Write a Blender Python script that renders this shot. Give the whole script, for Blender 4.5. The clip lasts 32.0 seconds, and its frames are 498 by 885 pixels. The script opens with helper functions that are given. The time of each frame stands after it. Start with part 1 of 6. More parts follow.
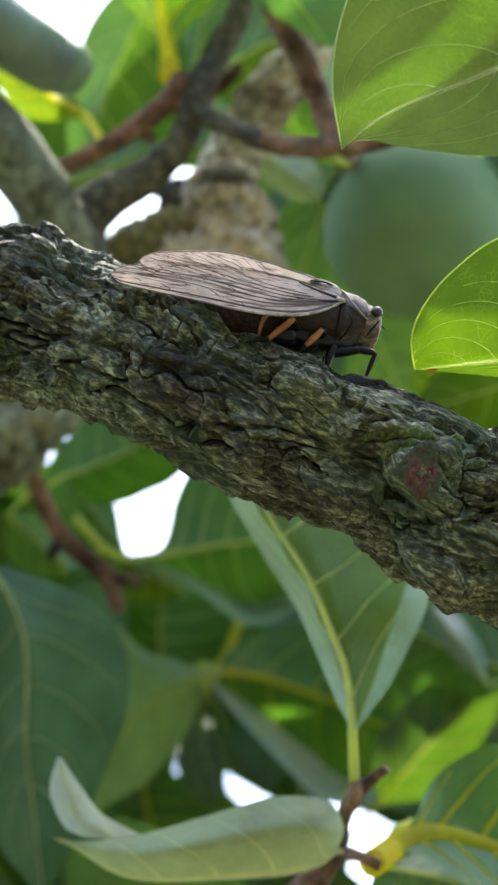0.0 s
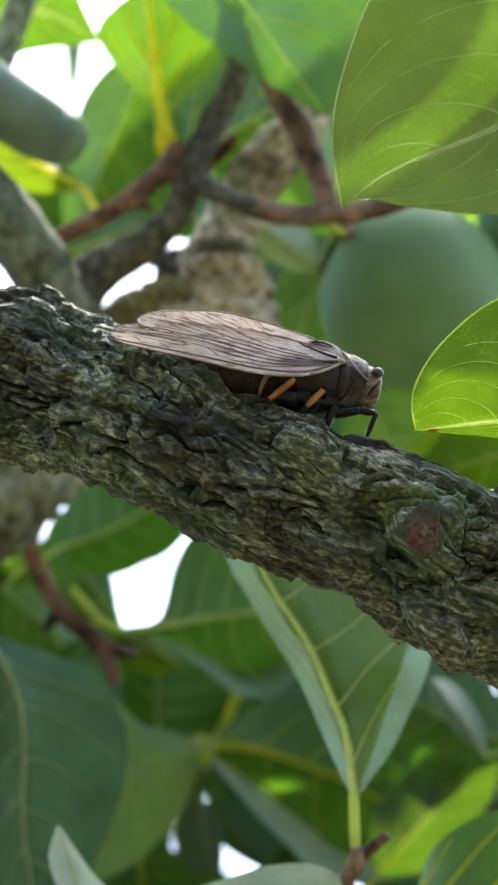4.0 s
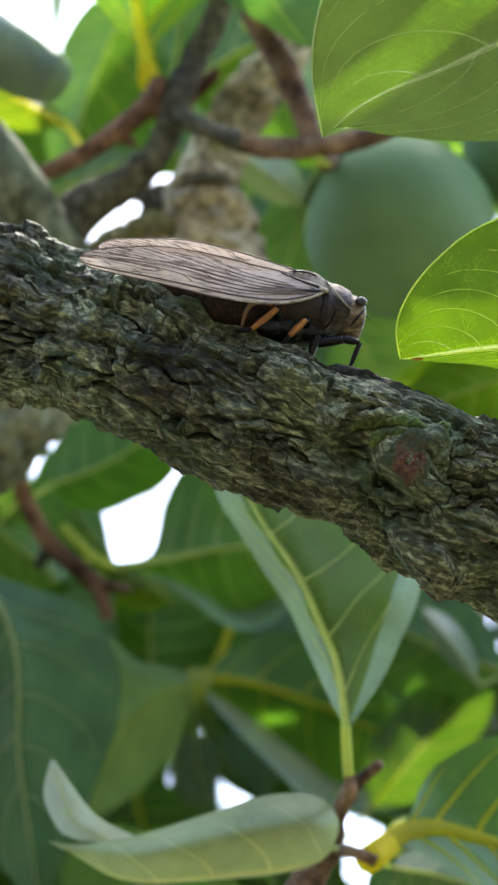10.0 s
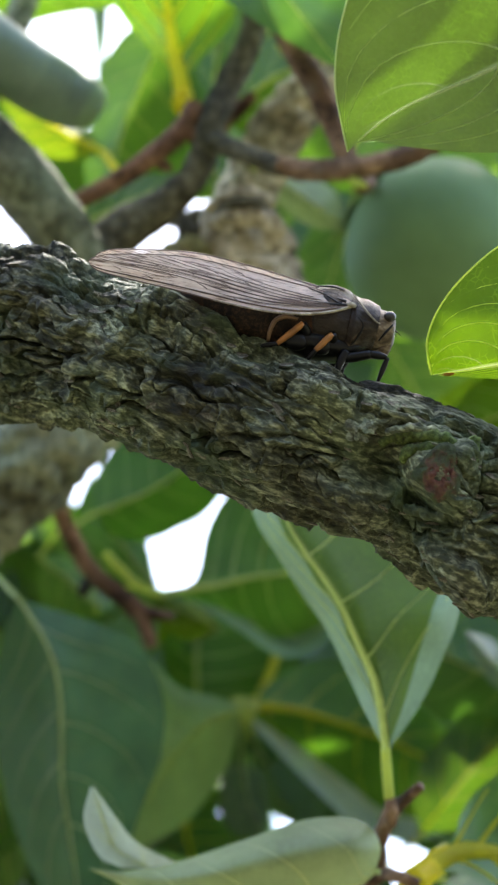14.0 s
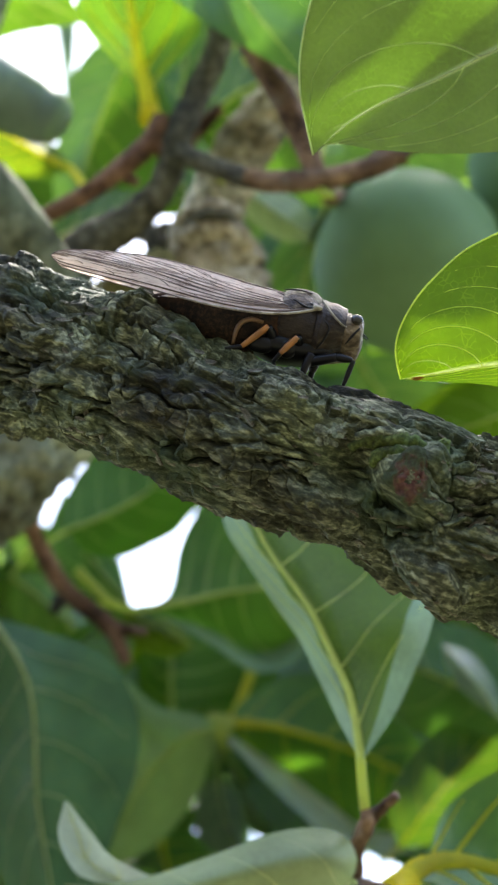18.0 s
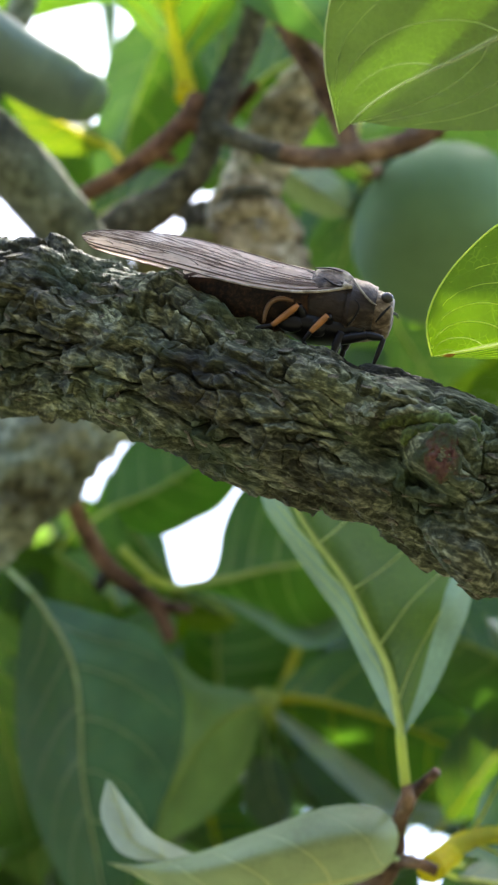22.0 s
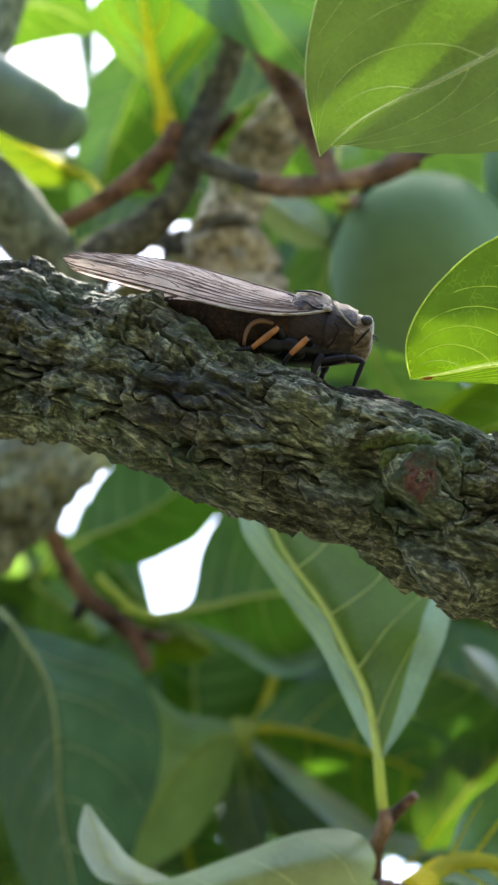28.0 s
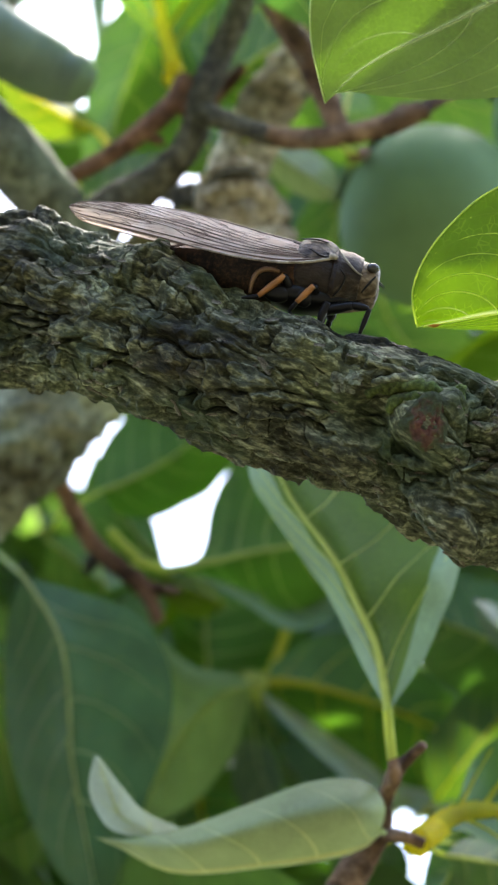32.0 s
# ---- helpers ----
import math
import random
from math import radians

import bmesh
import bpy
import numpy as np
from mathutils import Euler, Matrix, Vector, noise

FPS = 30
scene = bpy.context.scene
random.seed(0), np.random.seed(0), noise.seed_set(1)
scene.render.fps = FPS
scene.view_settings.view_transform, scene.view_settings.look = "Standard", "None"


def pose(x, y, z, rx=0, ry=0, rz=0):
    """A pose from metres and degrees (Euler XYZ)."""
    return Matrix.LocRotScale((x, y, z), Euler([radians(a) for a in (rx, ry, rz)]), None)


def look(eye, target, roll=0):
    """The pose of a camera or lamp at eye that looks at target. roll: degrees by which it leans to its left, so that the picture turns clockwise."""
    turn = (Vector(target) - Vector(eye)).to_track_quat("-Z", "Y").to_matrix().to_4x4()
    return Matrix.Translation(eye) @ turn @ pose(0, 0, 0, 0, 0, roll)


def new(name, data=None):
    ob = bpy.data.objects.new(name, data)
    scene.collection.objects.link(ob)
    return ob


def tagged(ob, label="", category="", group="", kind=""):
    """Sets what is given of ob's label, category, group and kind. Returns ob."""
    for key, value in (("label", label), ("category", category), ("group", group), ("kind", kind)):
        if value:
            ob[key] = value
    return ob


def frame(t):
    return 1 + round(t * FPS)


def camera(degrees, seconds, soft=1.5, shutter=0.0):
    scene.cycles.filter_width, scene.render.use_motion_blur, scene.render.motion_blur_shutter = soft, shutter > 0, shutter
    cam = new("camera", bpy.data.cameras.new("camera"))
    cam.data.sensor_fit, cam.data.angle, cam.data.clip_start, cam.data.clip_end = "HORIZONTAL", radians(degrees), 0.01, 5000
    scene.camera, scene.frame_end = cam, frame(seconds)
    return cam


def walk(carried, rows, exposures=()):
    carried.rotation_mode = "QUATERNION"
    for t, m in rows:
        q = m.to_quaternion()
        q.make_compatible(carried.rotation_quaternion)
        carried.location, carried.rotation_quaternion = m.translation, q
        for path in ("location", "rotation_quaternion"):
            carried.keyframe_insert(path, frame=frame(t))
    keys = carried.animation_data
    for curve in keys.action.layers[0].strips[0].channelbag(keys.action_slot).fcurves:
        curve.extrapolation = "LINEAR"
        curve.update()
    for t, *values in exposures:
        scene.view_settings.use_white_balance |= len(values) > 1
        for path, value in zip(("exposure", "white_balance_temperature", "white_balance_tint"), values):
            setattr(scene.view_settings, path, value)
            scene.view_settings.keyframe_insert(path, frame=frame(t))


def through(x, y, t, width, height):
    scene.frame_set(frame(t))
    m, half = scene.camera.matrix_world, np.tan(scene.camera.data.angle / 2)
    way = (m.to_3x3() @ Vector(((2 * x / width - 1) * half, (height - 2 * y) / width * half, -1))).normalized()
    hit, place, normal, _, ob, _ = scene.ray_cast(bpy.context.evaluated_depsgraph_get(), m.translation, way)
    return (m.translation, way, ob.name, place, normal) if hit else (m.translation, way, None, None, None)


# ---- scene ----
# A cicada on a persimmon branch, seen from below through a long lens.
cam = camera(10, 32.0, soft=2.4)
PATH = [
    (0, pose(0.00003, -0.00001, 1.49996, 119.9998, 0.0006, -0.0010)),
    (0.5, pose(0.00254, 0.00301, 1.49531, 120.6156, 0.1090, 0.0447)),
    (1, pose(0.00563, 0.00536, 1.49466, 120.7155, 0.0145, 0.4912)),
    (1.5, pose(0.00208, 0.00579, 1.49333, 120.8897, 0.3396, -0.3357)),
    (2, pose(0.00758, 0.00683, 1.49106, 121.2860, 0.5118, -0.1973)),
    (2.5, pose(0.00752, 0.00887, 1.49129, 121.0809, 0.3398, 0.0474)),
    (3, pose(-0.00089, 0.00840, 1.49251, 121.2277, 0.5144, -0.3772)),
    (3.5, pose(-0.00055, 0.00767, 1.49178, 121.8834, 0.5316, -0.2116)),
    (4, pose(-0.00270, 0.00417, 1.49550, 121.8012, 0.3363, -0.0794)),
    (4.5, pose(-0.00095, 0.00239, 1.49630, 121.3929, 0.3312, 0.1974)),
    (6.5, pose(0.00400, 0.00182, 1.49741, 120.8447, 0.2651, 0.7494)),
    (7, pose(0.00728, -0.00072, 1.49795, 119.9721, 0.7540, 0.5847)),
    (7.5, pose(0.00868, 0.00231, 1.49724, 119.9487, 0.8155, 0.7223)),
    (8, pose(0.00587, 0.00589, 1.49474, 121.1305, 1.1322, 0.5219)),
    (8.5, pose(-0.00181, 0.00414, 1.49306, 120.5842, 1.4136, -0.0479)),
    (9, pose(0.00137, 0.00545, 1.49338, 120.3756, 1.0480, 0.3748)),
    (9.5, pose(0.00346, 0.00475, 1.49312, 120.4325, 1.2178, 0.6320)),
    (10, pose(-0.00071, 0.00383, 1.49322, 120.5907, 1.2191, 0.3437)),
    (10.5, pose(0.00330, 0.00388, 1.49522, 120.4136, 1.0845, 0.7102)),
    (11, pose(0.00680, 0.00557, 1.49352, 120.7022, 0.9981, 0.8023)),
    (11.5, pose(0.00172, 0.00332, 1.49428, 120.1495, 1.3372, 0.0737)),
    (12, pose(0.00399, 0.00749, 1.49124, 120.1598, 1.2887, 0.9492)),
    (12.5, pose(0.00117, 0.00543, 1.49524, 120.6028, 1.0920, 1.0491)),
    (13, pose(0.00044, 0.00763, 1.49144, 120.8807, 1.2301, 1.0264)),
    (13.5, pose(0.00619, 0.01076, 1.48996, 121.5274, 1.1171, 1.7204)),
    (15.5, pose(0.00690, 0.00505, 1.49795, 120.8997, 1.6991, 1.7275)),
    (16, pose(0.00731, 0.00758, 1.49503, 121.1992, 2.0315, 1.4514)),
    (16.5, pose(0.00607, 0.01219, 1.49006, 121.8624, 2.2429, 1.2110)),
    (17, pose(0.01156, 0.01486, 1.48742, 121.9217, 2.0976, 1.6202)),
    (17.5, pose(0.00824, 0.01250, 1.49122, 121.4873, 2.0767, 1.5131)),
    (18, pose(0.00759, 0.01466, 1.48821, 122.0426, 2.0967, 1.8381)),
    (18.5, pose(0.00902, 0.01278, 1.49009, 122.3228, 2.0498, 1.8395)),
    (19, pose(0.00634, 0.01231, 1.48970, 122.2661, 1.8061, 2.2220)),
    (19.5, pose(0.00524, 0.01081, 1.48996, 121.7814, 1.9799, 2.1930)),
    (20, pose(0.01098, 0.01481, 1.48734, 122.2257, 1.5621, 3.0329)),
    (20.5, pose(0.00871, 0.01707, 1.48603, 122.4312, 1.7793, 2.8582)),
    (21, pose(0.01038, 0.01511, 1.48753, 121.7749, 1.8638, 2.7218)),
    (21.5, pose(0.01301, 0.01658, 1.48566, 121.7659, 2.1296, 3.1947)),
    (22, pose(0.01397, 0.01354, 1.48961, 121.4815, 2.0638, 3.2820)),
    (22.5, pose(0.00987, 0.01499, 1.48897, 122.2458, 2.2117, 3.0209)),
    (23, pose(0.01216, 0.01416, 1.48710, 122.8864, 2.2405, 2.9616)),
    (23.5, pose(0.01216, 0.01304, 1.48903, 123.0264, 2.4534, 2.7170)),
    (24, pose(0.01188, 0.01089, 1.48898, 122.0844, 2.6191, 2.3557)),
    (24.5, pose(0.01159, 0.01204, 1.48910, 122.1348, 2.6289, 2.1532)),
    (26.5, pose(0.01498, 0.01097, 1.48513, 122.4112, 2.5562, 2.2869)),
    (27, pose(0.01097, 0.01151, 1.48605, 122.1958, 2.6506, 2.2041)),
    (27.5, pose(0.01329, 0.01263, 1.48427, 122.1547, 2.2397, 2.6041)),
    (28, pose(0.01214, 0.01342, 1.48404, 122.3532, 2.2236, 2.7240)),
    (28.5, pose(0.01442, 0.01198, 1.48420, 122.1063, 2.3566, 2.8260)),
    (29, pose(0.01475, 0.01509, 1.48189, 122.1512, 2.1893, 2.9393)),
    (29.5, pose(0.01340, 0.01619, 1.48078, 121.9455, 2.2944, 2.7780)),
    (30, pose(0.01674, 0.01612, 1.48190, 121.7182, 2.3147, 3.0853)),
    (30.5, pose(0.01549, 0.01491, 1.48167, 121.7258, 2.1691, 3.1929)),
    (31, pose(0.01614, 0.01574, 1.48046, 121.8567, 2.2749, 3.2144)),
    (31.5, pose(0.01406, 0.01491, 1.48057, 121.6727, 2.3924, 3.0043)),
    (32, pose(0.01451, 0.01503, 1.48091, 121.6454, 2.1998, 3.1536)),
]
walk(cam, PATH)
cam.data.dof.use_dof = True
cam.data.dof.focus_distance = 0.592
cam.data.dof.aperture_fstop = 30.0

# ---- light ----
world = bpy.data.worlds.new("sky")
scene.world = world
world.use_nodes = True
wn, wl = world.node_tree.nodes, world.node_tree.links
sky = wn.new("ShaderNodeTexSky")
sky.sky_type, sky.sun_disc = "NISHITA", False
sky.sun_elevation, sky.sun_rotation = radians(67), radians(19)
sky.air_density, sky.dust_density = 1.0, 3.0
wl.new(sky.outputs[0], wn["Background"].inputs[0])
wn["Background"].inputs[1].default_value = 0.12
sun_lamp = new("sun", bpy.data.lights.new("sun", "SUN"))
sun_lamp.data.energy, sun_lamp.data.angle, sun_lamp.data.color = 1.7, radians(0.6), (1.0, 0.95, 0.86)
sun_lamp.matrix_world = look((0.6, 2.3, 6.0), (0, 0.6, 1.9))
scene.view_settings.exposure = 2.77


# ---- materials ----
def material(name):
    m = bpy.data.materials.new(name)
    m.use_nodes = True
    m.node_tree.nodes.clear()
    return m, m.node_tree.nodes, m.node_tree.links


def node(nodes, kind, **values):
    n = nodes.new(kind)
    for key, value in values.items():
        n.inputs[key.replace("_", " ")].default_value = value
    return n


def ramp(nodes, links, fac, stops):
    r = nodes.new("ShaderNodeValToRGB")
    while len(r.color_ramp.elements) < len(stops):
        r.color_ramp.elements.new(0.5)
    for e, (p, c) in zip(r.color_ramp.elements, stops):
        e.position, e.color = p, (*c, 1)
    links.new(fac, r.inputs[0])
    return r.outputs[0]


def mixed(nodes, links, fac, a, b):
    m = nodes.new("ShaderNodeMix")
    m.data_type = "RGBA"
    for value, socket in ((fac, m.inputs[0]), (a, m.inputs[6]), (b, m.inputs[7])):
        if isinstance(value, (int, float)):
            socket.default_value = value
        elif isinstance(value, tuple):
            socket.default_value = (*value, 1)
        else:
            links.new(value, socket)
    return m.outputs[2]


def noise_at(nodes, links, scale, detail=4.0, stretch=None, rough=0.55, lean=0):
    co = nodes.new("ShaderNodeTexCoord").outputs["Object"]
    if lean:
        turned = nodes.new("ShaderNodeMapping")
        turned.inputs["Rotation"].default_value = (0, radians(lean), 0)
        links.new(co, turned.inputs[0])
        co = turned.outputs[0]
    if stretch:
        mp = nodes.new("ShaderNodeMapping")
        mp.inputs["Scale"].default_value = stretch
        links.new(co, mp.inputs[0])
        co = mp.outputs[0]
    n = node(nodes, "ShaderNodeTexNoise", Scale=scale, Detail=detail, Roughness=rough)
    links.new(co, n.inputs["Vector"])
    return n.outputs["Fac"]


def bark_material(name, dark, mid, light, moss, scale=260.0, bump=0.5, moss_at=(0.5, 0.66), gloss=0.75, stretch=None, lean=0):
    m, ns, ls = material(name)
    out = ns.new("ShaderNodeOutputMaterial")
    b = node(ns, "ShaderNodeBsdfPrincipled", Roughness=gloss)
    b.inputs["Specular IOR Level"].default_value = 0.25
    fine = noise_at(ns, ls, scale * 3.2, 6.0, stretch, 0.65, lean)
    coarse = noise_at(ns, ls, scale * 0.42, 4.0, stretch, 0.6, lean)
    patch = noise_at(ns, ls, scale * 0.2, 3.0)
    broad = noise_at(ns, ls, scale * 0.13, 2.0)
    col = ramp(ns, ls, fine, [(0.31, dark), (0.5, mid), (0.72, light)])
    tone = ramp(ns, ls, coarse, [(0.34, (0.34, 0.3, 0.23)), (0.5, (1.0, 0.96, 0.84)), (0.66, (1.5, 1.48, 1.32))])
    mul = ns.new("ShaderNodeMix")
    mul.data_type, mul.blend_type = "RGBA", "MULTIPLY"
    mul.inputs[0].default_value = 1.0
    ls.new(col, mul.inputs[6])
    ls.new(tone, mul.inputs[7])
    wide = ns.new("ShaderNodeMix")
    wide.data_type, wide.blend_type = "RGBA", "MULTIPLY"
    wide.inputs[0].default_value = 1.0
    ls.new(mul.outputs[2], wide.inputs[6])
    ls.new(ramp(ns, ls, broad, [(0.36, (0.5, 0.46, 0.4)), (0.52, (1.0, 1.0, 1.0)), (0.64, (1.3, 1.32, 1.2))]), wide.inputs[7])
    mask = ramp(ns, ls, patch, [(moss_at[0], (0, 0, 0)), (moss_at[1], (1, 1, 1))])
    mossy = ramp(ns, ls, fine, [(0.3, tuple(0.45 * c for c in moss)), (0.7, tuple(1.3 * c for c in moss))])
    ls.new(mixed(ns, ls, mask, wide.outputs[2], mossy), b.inputs["Base Color"])
    bp = node(ns, "ShaderNodeBump", Strength=bump, Distance=0.0007)
    ls.new(fine, bp.inputs["Height"])
    ls.new(bp.outputs[0], b.inputs["Normal"])
    ls.new(b.outputs[0], out.inputs[0])
    return m


def leaf_material(name, top, through, amount=0.5, rough=0.42, vein=(0.28, 0.36, 0.08), net=430.0, net_mix=0.35, spec=0.5, striped=True, fine=1.0):
    """A leaf: its reflected colour, the colour of the light that comes through it and the share of that light."""
    m, ns, ls = material(name)
    out = ns.new("ShaderNodeOutputMaterial")
    b = node(ns, "ShaderNodeBsdfPrincipled", Roughness=rough)
    b.inputs["Specular IOR Level"].default_value = spec
    tr = ns.new("ShaderNodeBsdfTranslucent")
    co = ns.new("ShaderNodeTexCoord").outputs["Object"]
    warp = node(ns, "ShaderNodeTexNoise", Scale=net * 0.5, Detail=2.0)
    ls.new(co, warp.inputs["Vector"])
    wv = node(ns, "ShaderNodeVectorMath")
    wv.operation = "MULTIPLY_ADD"
    wv.inputs[1].default_value = (0.0012,) * 3
    ls.new(warp.outputs["Color"], wv.inputs[0])
    ls.new(co, wv.inputs[2])
    cells = node(ns, "ShaderNodeTexVoronoi", Scale=net)
    cells.feature = "DISTANCE_TO_EDGE"
    ls.new(wv.outputs[0], cells.inputs["Vector"])
    lines = mixed(ns, ls, ramp(ns, ls, noise_at(ns, ls, net * 0.45, 2.0), [(0.42, (0, 0, 0)), (0.6, (1, 1, 1))]), (0, 0, 0), ramp(ns, ls, cells.outputs["Distance"], [(0.0, (net_mix,) * 3), (0.055, (0, 0, 0))]))
    uv = ns.new("ShaderNodeUVMap")
    sep = ns.new("ShaderNodeSeparateXYZ")
    ls.new(uv.outputs[0], sep.inputs[0])
    wob = ns.new("ShaderNodeMath")
    wob.operation = "PINGPONG"
    wob.inputs[1].default_value = 0.5
    ls.new(sep.outputs[1], wob.inputs[0])
    ribs = ramp(ns, ls, wob.outputs[0], [(0.0, (1, 1, 1)), (0.018 * fine, (0.75, 0.75, 0.75)), (0.045 * fine, (0, 0, 0))])
    fade = ramp(ns, ls, sep.outputs[0], [(0.0, (1, 1, 1)), (0.95, (0.15, 0.15, 0.15))])
    spine = ramp(ns, ls, sep.outputs[0], [(0.0, (1, 1, 1)), (0.03 * fine, (0.9, 0.9, 0.9)), (0.07 * fine, (0, 0, 0))])
    ribs = mixed(ns, ls, spine, mixed(ns, ls, fade, (0, 0, 0), ribs), (1, 1, 1)) if striped else (0, 0, 0)
    blotch = noise_at(ns, ls, 60.0, 3.0)
    grain = noise_at(ns, ls, 900.0, 3.0)
    shade = ramp(ns, ls, blotch, [(0.3, tuple(0.75 * c for c in top)), (0.7, tuple(1.25 * c for c in top))])
    shade = mixed(ns, ls, 0.25, shade, ramp(ns, ls, grain, [(0.35, tuple(0.6 * c for c in top)), (0.65, tuple(1.4 * c for c in top))]))
    ls.new(mixed(ns, ls, lines, shade, vein), b.inputs["Base Color"])
    glow = ramp(ns, ls, blotch, [(0.3, tuple(0.8 * c for c in through)), (0.7, tuple(1.2 * c for c in through))])
    glow = mixed(ns, ls, lines, glow, tuple(min(1, 1.8 * c) for c in through))
    pale = (min(0.9, 2.2 * through[0] + 0.1), min(0.9, 1.5 * through[1] + 0.1), 0.12)
    ls.new(mixed(ns, ls, ribs, glow, pale) if striped else glow, tr.inputs["Color"])
    bp = node(ns, "ShaderNodeBump", Strength=0.25, Distance=0.0004)
    ls.new(cells.outputs["Distance"], bp.inputs["Height"])
    ls.new(bp.outputs[0], b.inputs["Normal"])
    mx = ns.new("ShaderNodeMixShader")
    mx.inputs[0].default_value = amount
    ls.new(b.outputs[0], mx.inputs[1])
    ls.new(tr.outputs[0], mx.inputs[2])
    ls.new(mx.outputs[0], out.inputs[0])
    return m


def plain_material(name, color, rough=0.5, spec=0.5, vary=0.3, scale=400.0, bump=0.2, through=0.0):
    m, ns, ls = material(name)
    out = ns.new("ShaderNodeOutputMaterial")
    b = node(ns, "ShaderNodeBsdfPrincipled", Roughness=rough)
    b.inputs["Specular IOR Level"].default_value = spec
    fine = noise_at(ns, ls, scale, 5.0)
    ls.new(ramp(ns, ls, fine, [(0.3, tuple((1 - vary) * c for c in color)), (0.7, tuple((1 + vary) * c for c in color))]), b.inputs["Base Color"])
    bp = node(ns, "ShaderNodeBump", Strength=bump, Distance=0.0003)
    ls.new(fine, bp.inputs["Height"])
    ls.new(bp.outputs[0], b.inputs["Normal"])
    if through:
        tr = node(ns, "ShaderNodeBsdfTranslucent", Color=(*color, 1))
        mx = ns.new("ShaderNodeMixShader")
        mx.inputs[0].default_value = through
        ls.new(b.outputs[0], mx.inputs[1])
        ls.new(tr.outputs[0], mx.inputs[2])
        ls.new(mx.outputs[0], out.inputs[0])
    else:
        ls.new(b.outputs[0], out.inputs[0])
    return m


BARK = bark_material("bark_main", (0.01, 0.012, 0.007), (0.075, 0.084, 0.052), (0.42, 0.445, 0.32), (0.052, 0.076, 0.032), bump=1.0, moss_at=(0.46, 0.7), gloss=0.7, stretch=(0.4, 1, 1), lean=-25)
BARK_PALE = bark_material("bark_pale", (0.05, 0.042, 0.03), (0.36, 0.315, 0.24), (0.66, 0.6, 0.5), (0.24, 0.24, 0.12), scale=95.0, bump=0.9, moss_at=(0.5, 0.66))
BARK_MOSS = bark_material("bark_moss", (0.1, 0.1, 0.045), (0.3, 0.29, 0.13), (0.5, 0.48, 0.26), (0.16, 0.18, 0.06), scale=110.0, bump=0.9)
BARK_DARK = bark_material("bark_dark", (0.02, 0.018, 0.013), (0.06, 0.056, 0.04), (0.17, 0.16, 0.125), (0.06, 0.066, 0.036), scale=110.0, bump=0.9)
BARK_GREY = bark_material("bark_grey", (0.035, 0.04, 0.025), (0.1, 0.112, 0.07), (0.24, 0.25, 0.18), (0.085, 0.11, 0.05), scale=90.0, bump=0.6)
TWIG = bark_material("bark_twig", (0.07, 0.042, 0.028), (0.18, 0.11, 0.075), (0.34, 0.24, 0.18), (0.19, 0.15, 0.11), scale=420.0, bump=0.4, moss_at=(0.6, 0.75))
TWIG_RED = bark_material("bark_twig_red", (0.06, 0.03, 0.021), (0.18, 0.1, 0.068), (0.34, 0.19, 0.13), (0.14, 0.09, 0.06), scale=420.0, bump=0.4, moss_at=(0.6, 0.75))
# Leaf tones hold the light: DARK as shaded; LIT, GLOW and LIME as sunlit.
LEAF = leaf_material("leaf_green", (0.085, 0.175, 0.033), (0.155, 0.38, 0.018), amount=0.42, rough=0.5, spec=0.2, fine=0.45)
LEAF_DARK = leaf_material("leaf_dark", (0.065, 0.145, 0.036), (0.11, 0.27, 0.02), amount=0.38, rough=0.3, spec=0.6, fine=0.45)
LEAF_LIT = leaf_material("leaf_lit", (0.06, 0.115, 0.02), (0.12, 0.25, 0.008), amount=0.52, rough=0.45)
LEAF_PALE = leaf_material("leaf_pale", (0.3, 0.36, 0.2), (0.32, 0.42, 0.1), amount=0.35, rough=0.4, net_mix=0.12, vein=(0.4, 0.48, 0.25))
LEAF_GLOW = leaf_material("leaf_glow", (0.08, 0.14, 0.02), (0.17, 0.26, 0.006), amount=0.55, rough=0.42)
LEAF_NEAR = leaf_material("leaf_near", (0.155, 0.185, 0.086), (0.062, 0.132, 0.002), amount=0.34, rough=0.36, fine=0.35, net=600.0, net_mix=0.3, vein=(0.3, 0.4, 0.12))
LEAF_BRIGHT = leaf_material("leaf_bright", (0.06, 0.12, 0.018), (0.088, 0.165, 0.001), amount=0.48, fine=0.6, rough=0.5, spec=0.3, net=520.0, net_mix=0.36, vein=(0.4, 0.55, 0.12))
LEAF_BLUE = leaf_material("leaf_blue", (0.06, 0.145, 0.07), (0.05, 0.14, 0.025), amount=0.18, rough=0.42, spec=0.35, fine=0.45)
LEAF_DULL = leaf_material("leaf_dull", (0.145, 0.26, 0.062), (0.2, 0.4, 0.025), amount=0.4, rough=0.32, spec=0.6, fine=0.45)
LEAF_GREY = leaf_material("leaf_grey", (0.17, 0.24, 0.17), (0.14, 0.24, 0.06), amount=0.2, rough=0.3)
# Sky sheen put into the base colour of leaf strips and tips.
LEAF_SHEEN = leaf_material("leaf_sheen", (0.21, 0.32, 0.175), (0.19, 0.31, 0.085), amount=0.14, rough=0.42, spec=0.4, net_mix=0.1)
LEAF_TIP_SHEEN = leaf_material("leaf_tip_sheen", (0.6, 0.68, 0.62), (0.4, 0.5, 0.4), amount=0.25, rough=0.3, net_mix=0.1)
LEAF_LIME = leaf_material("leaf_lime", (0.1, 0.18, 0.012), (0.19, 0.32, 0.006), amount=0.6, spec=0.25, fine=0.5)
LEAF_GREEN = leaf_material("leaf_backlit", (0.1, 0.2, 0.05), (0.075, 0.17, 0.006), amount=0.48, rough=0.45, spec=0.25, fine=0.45)
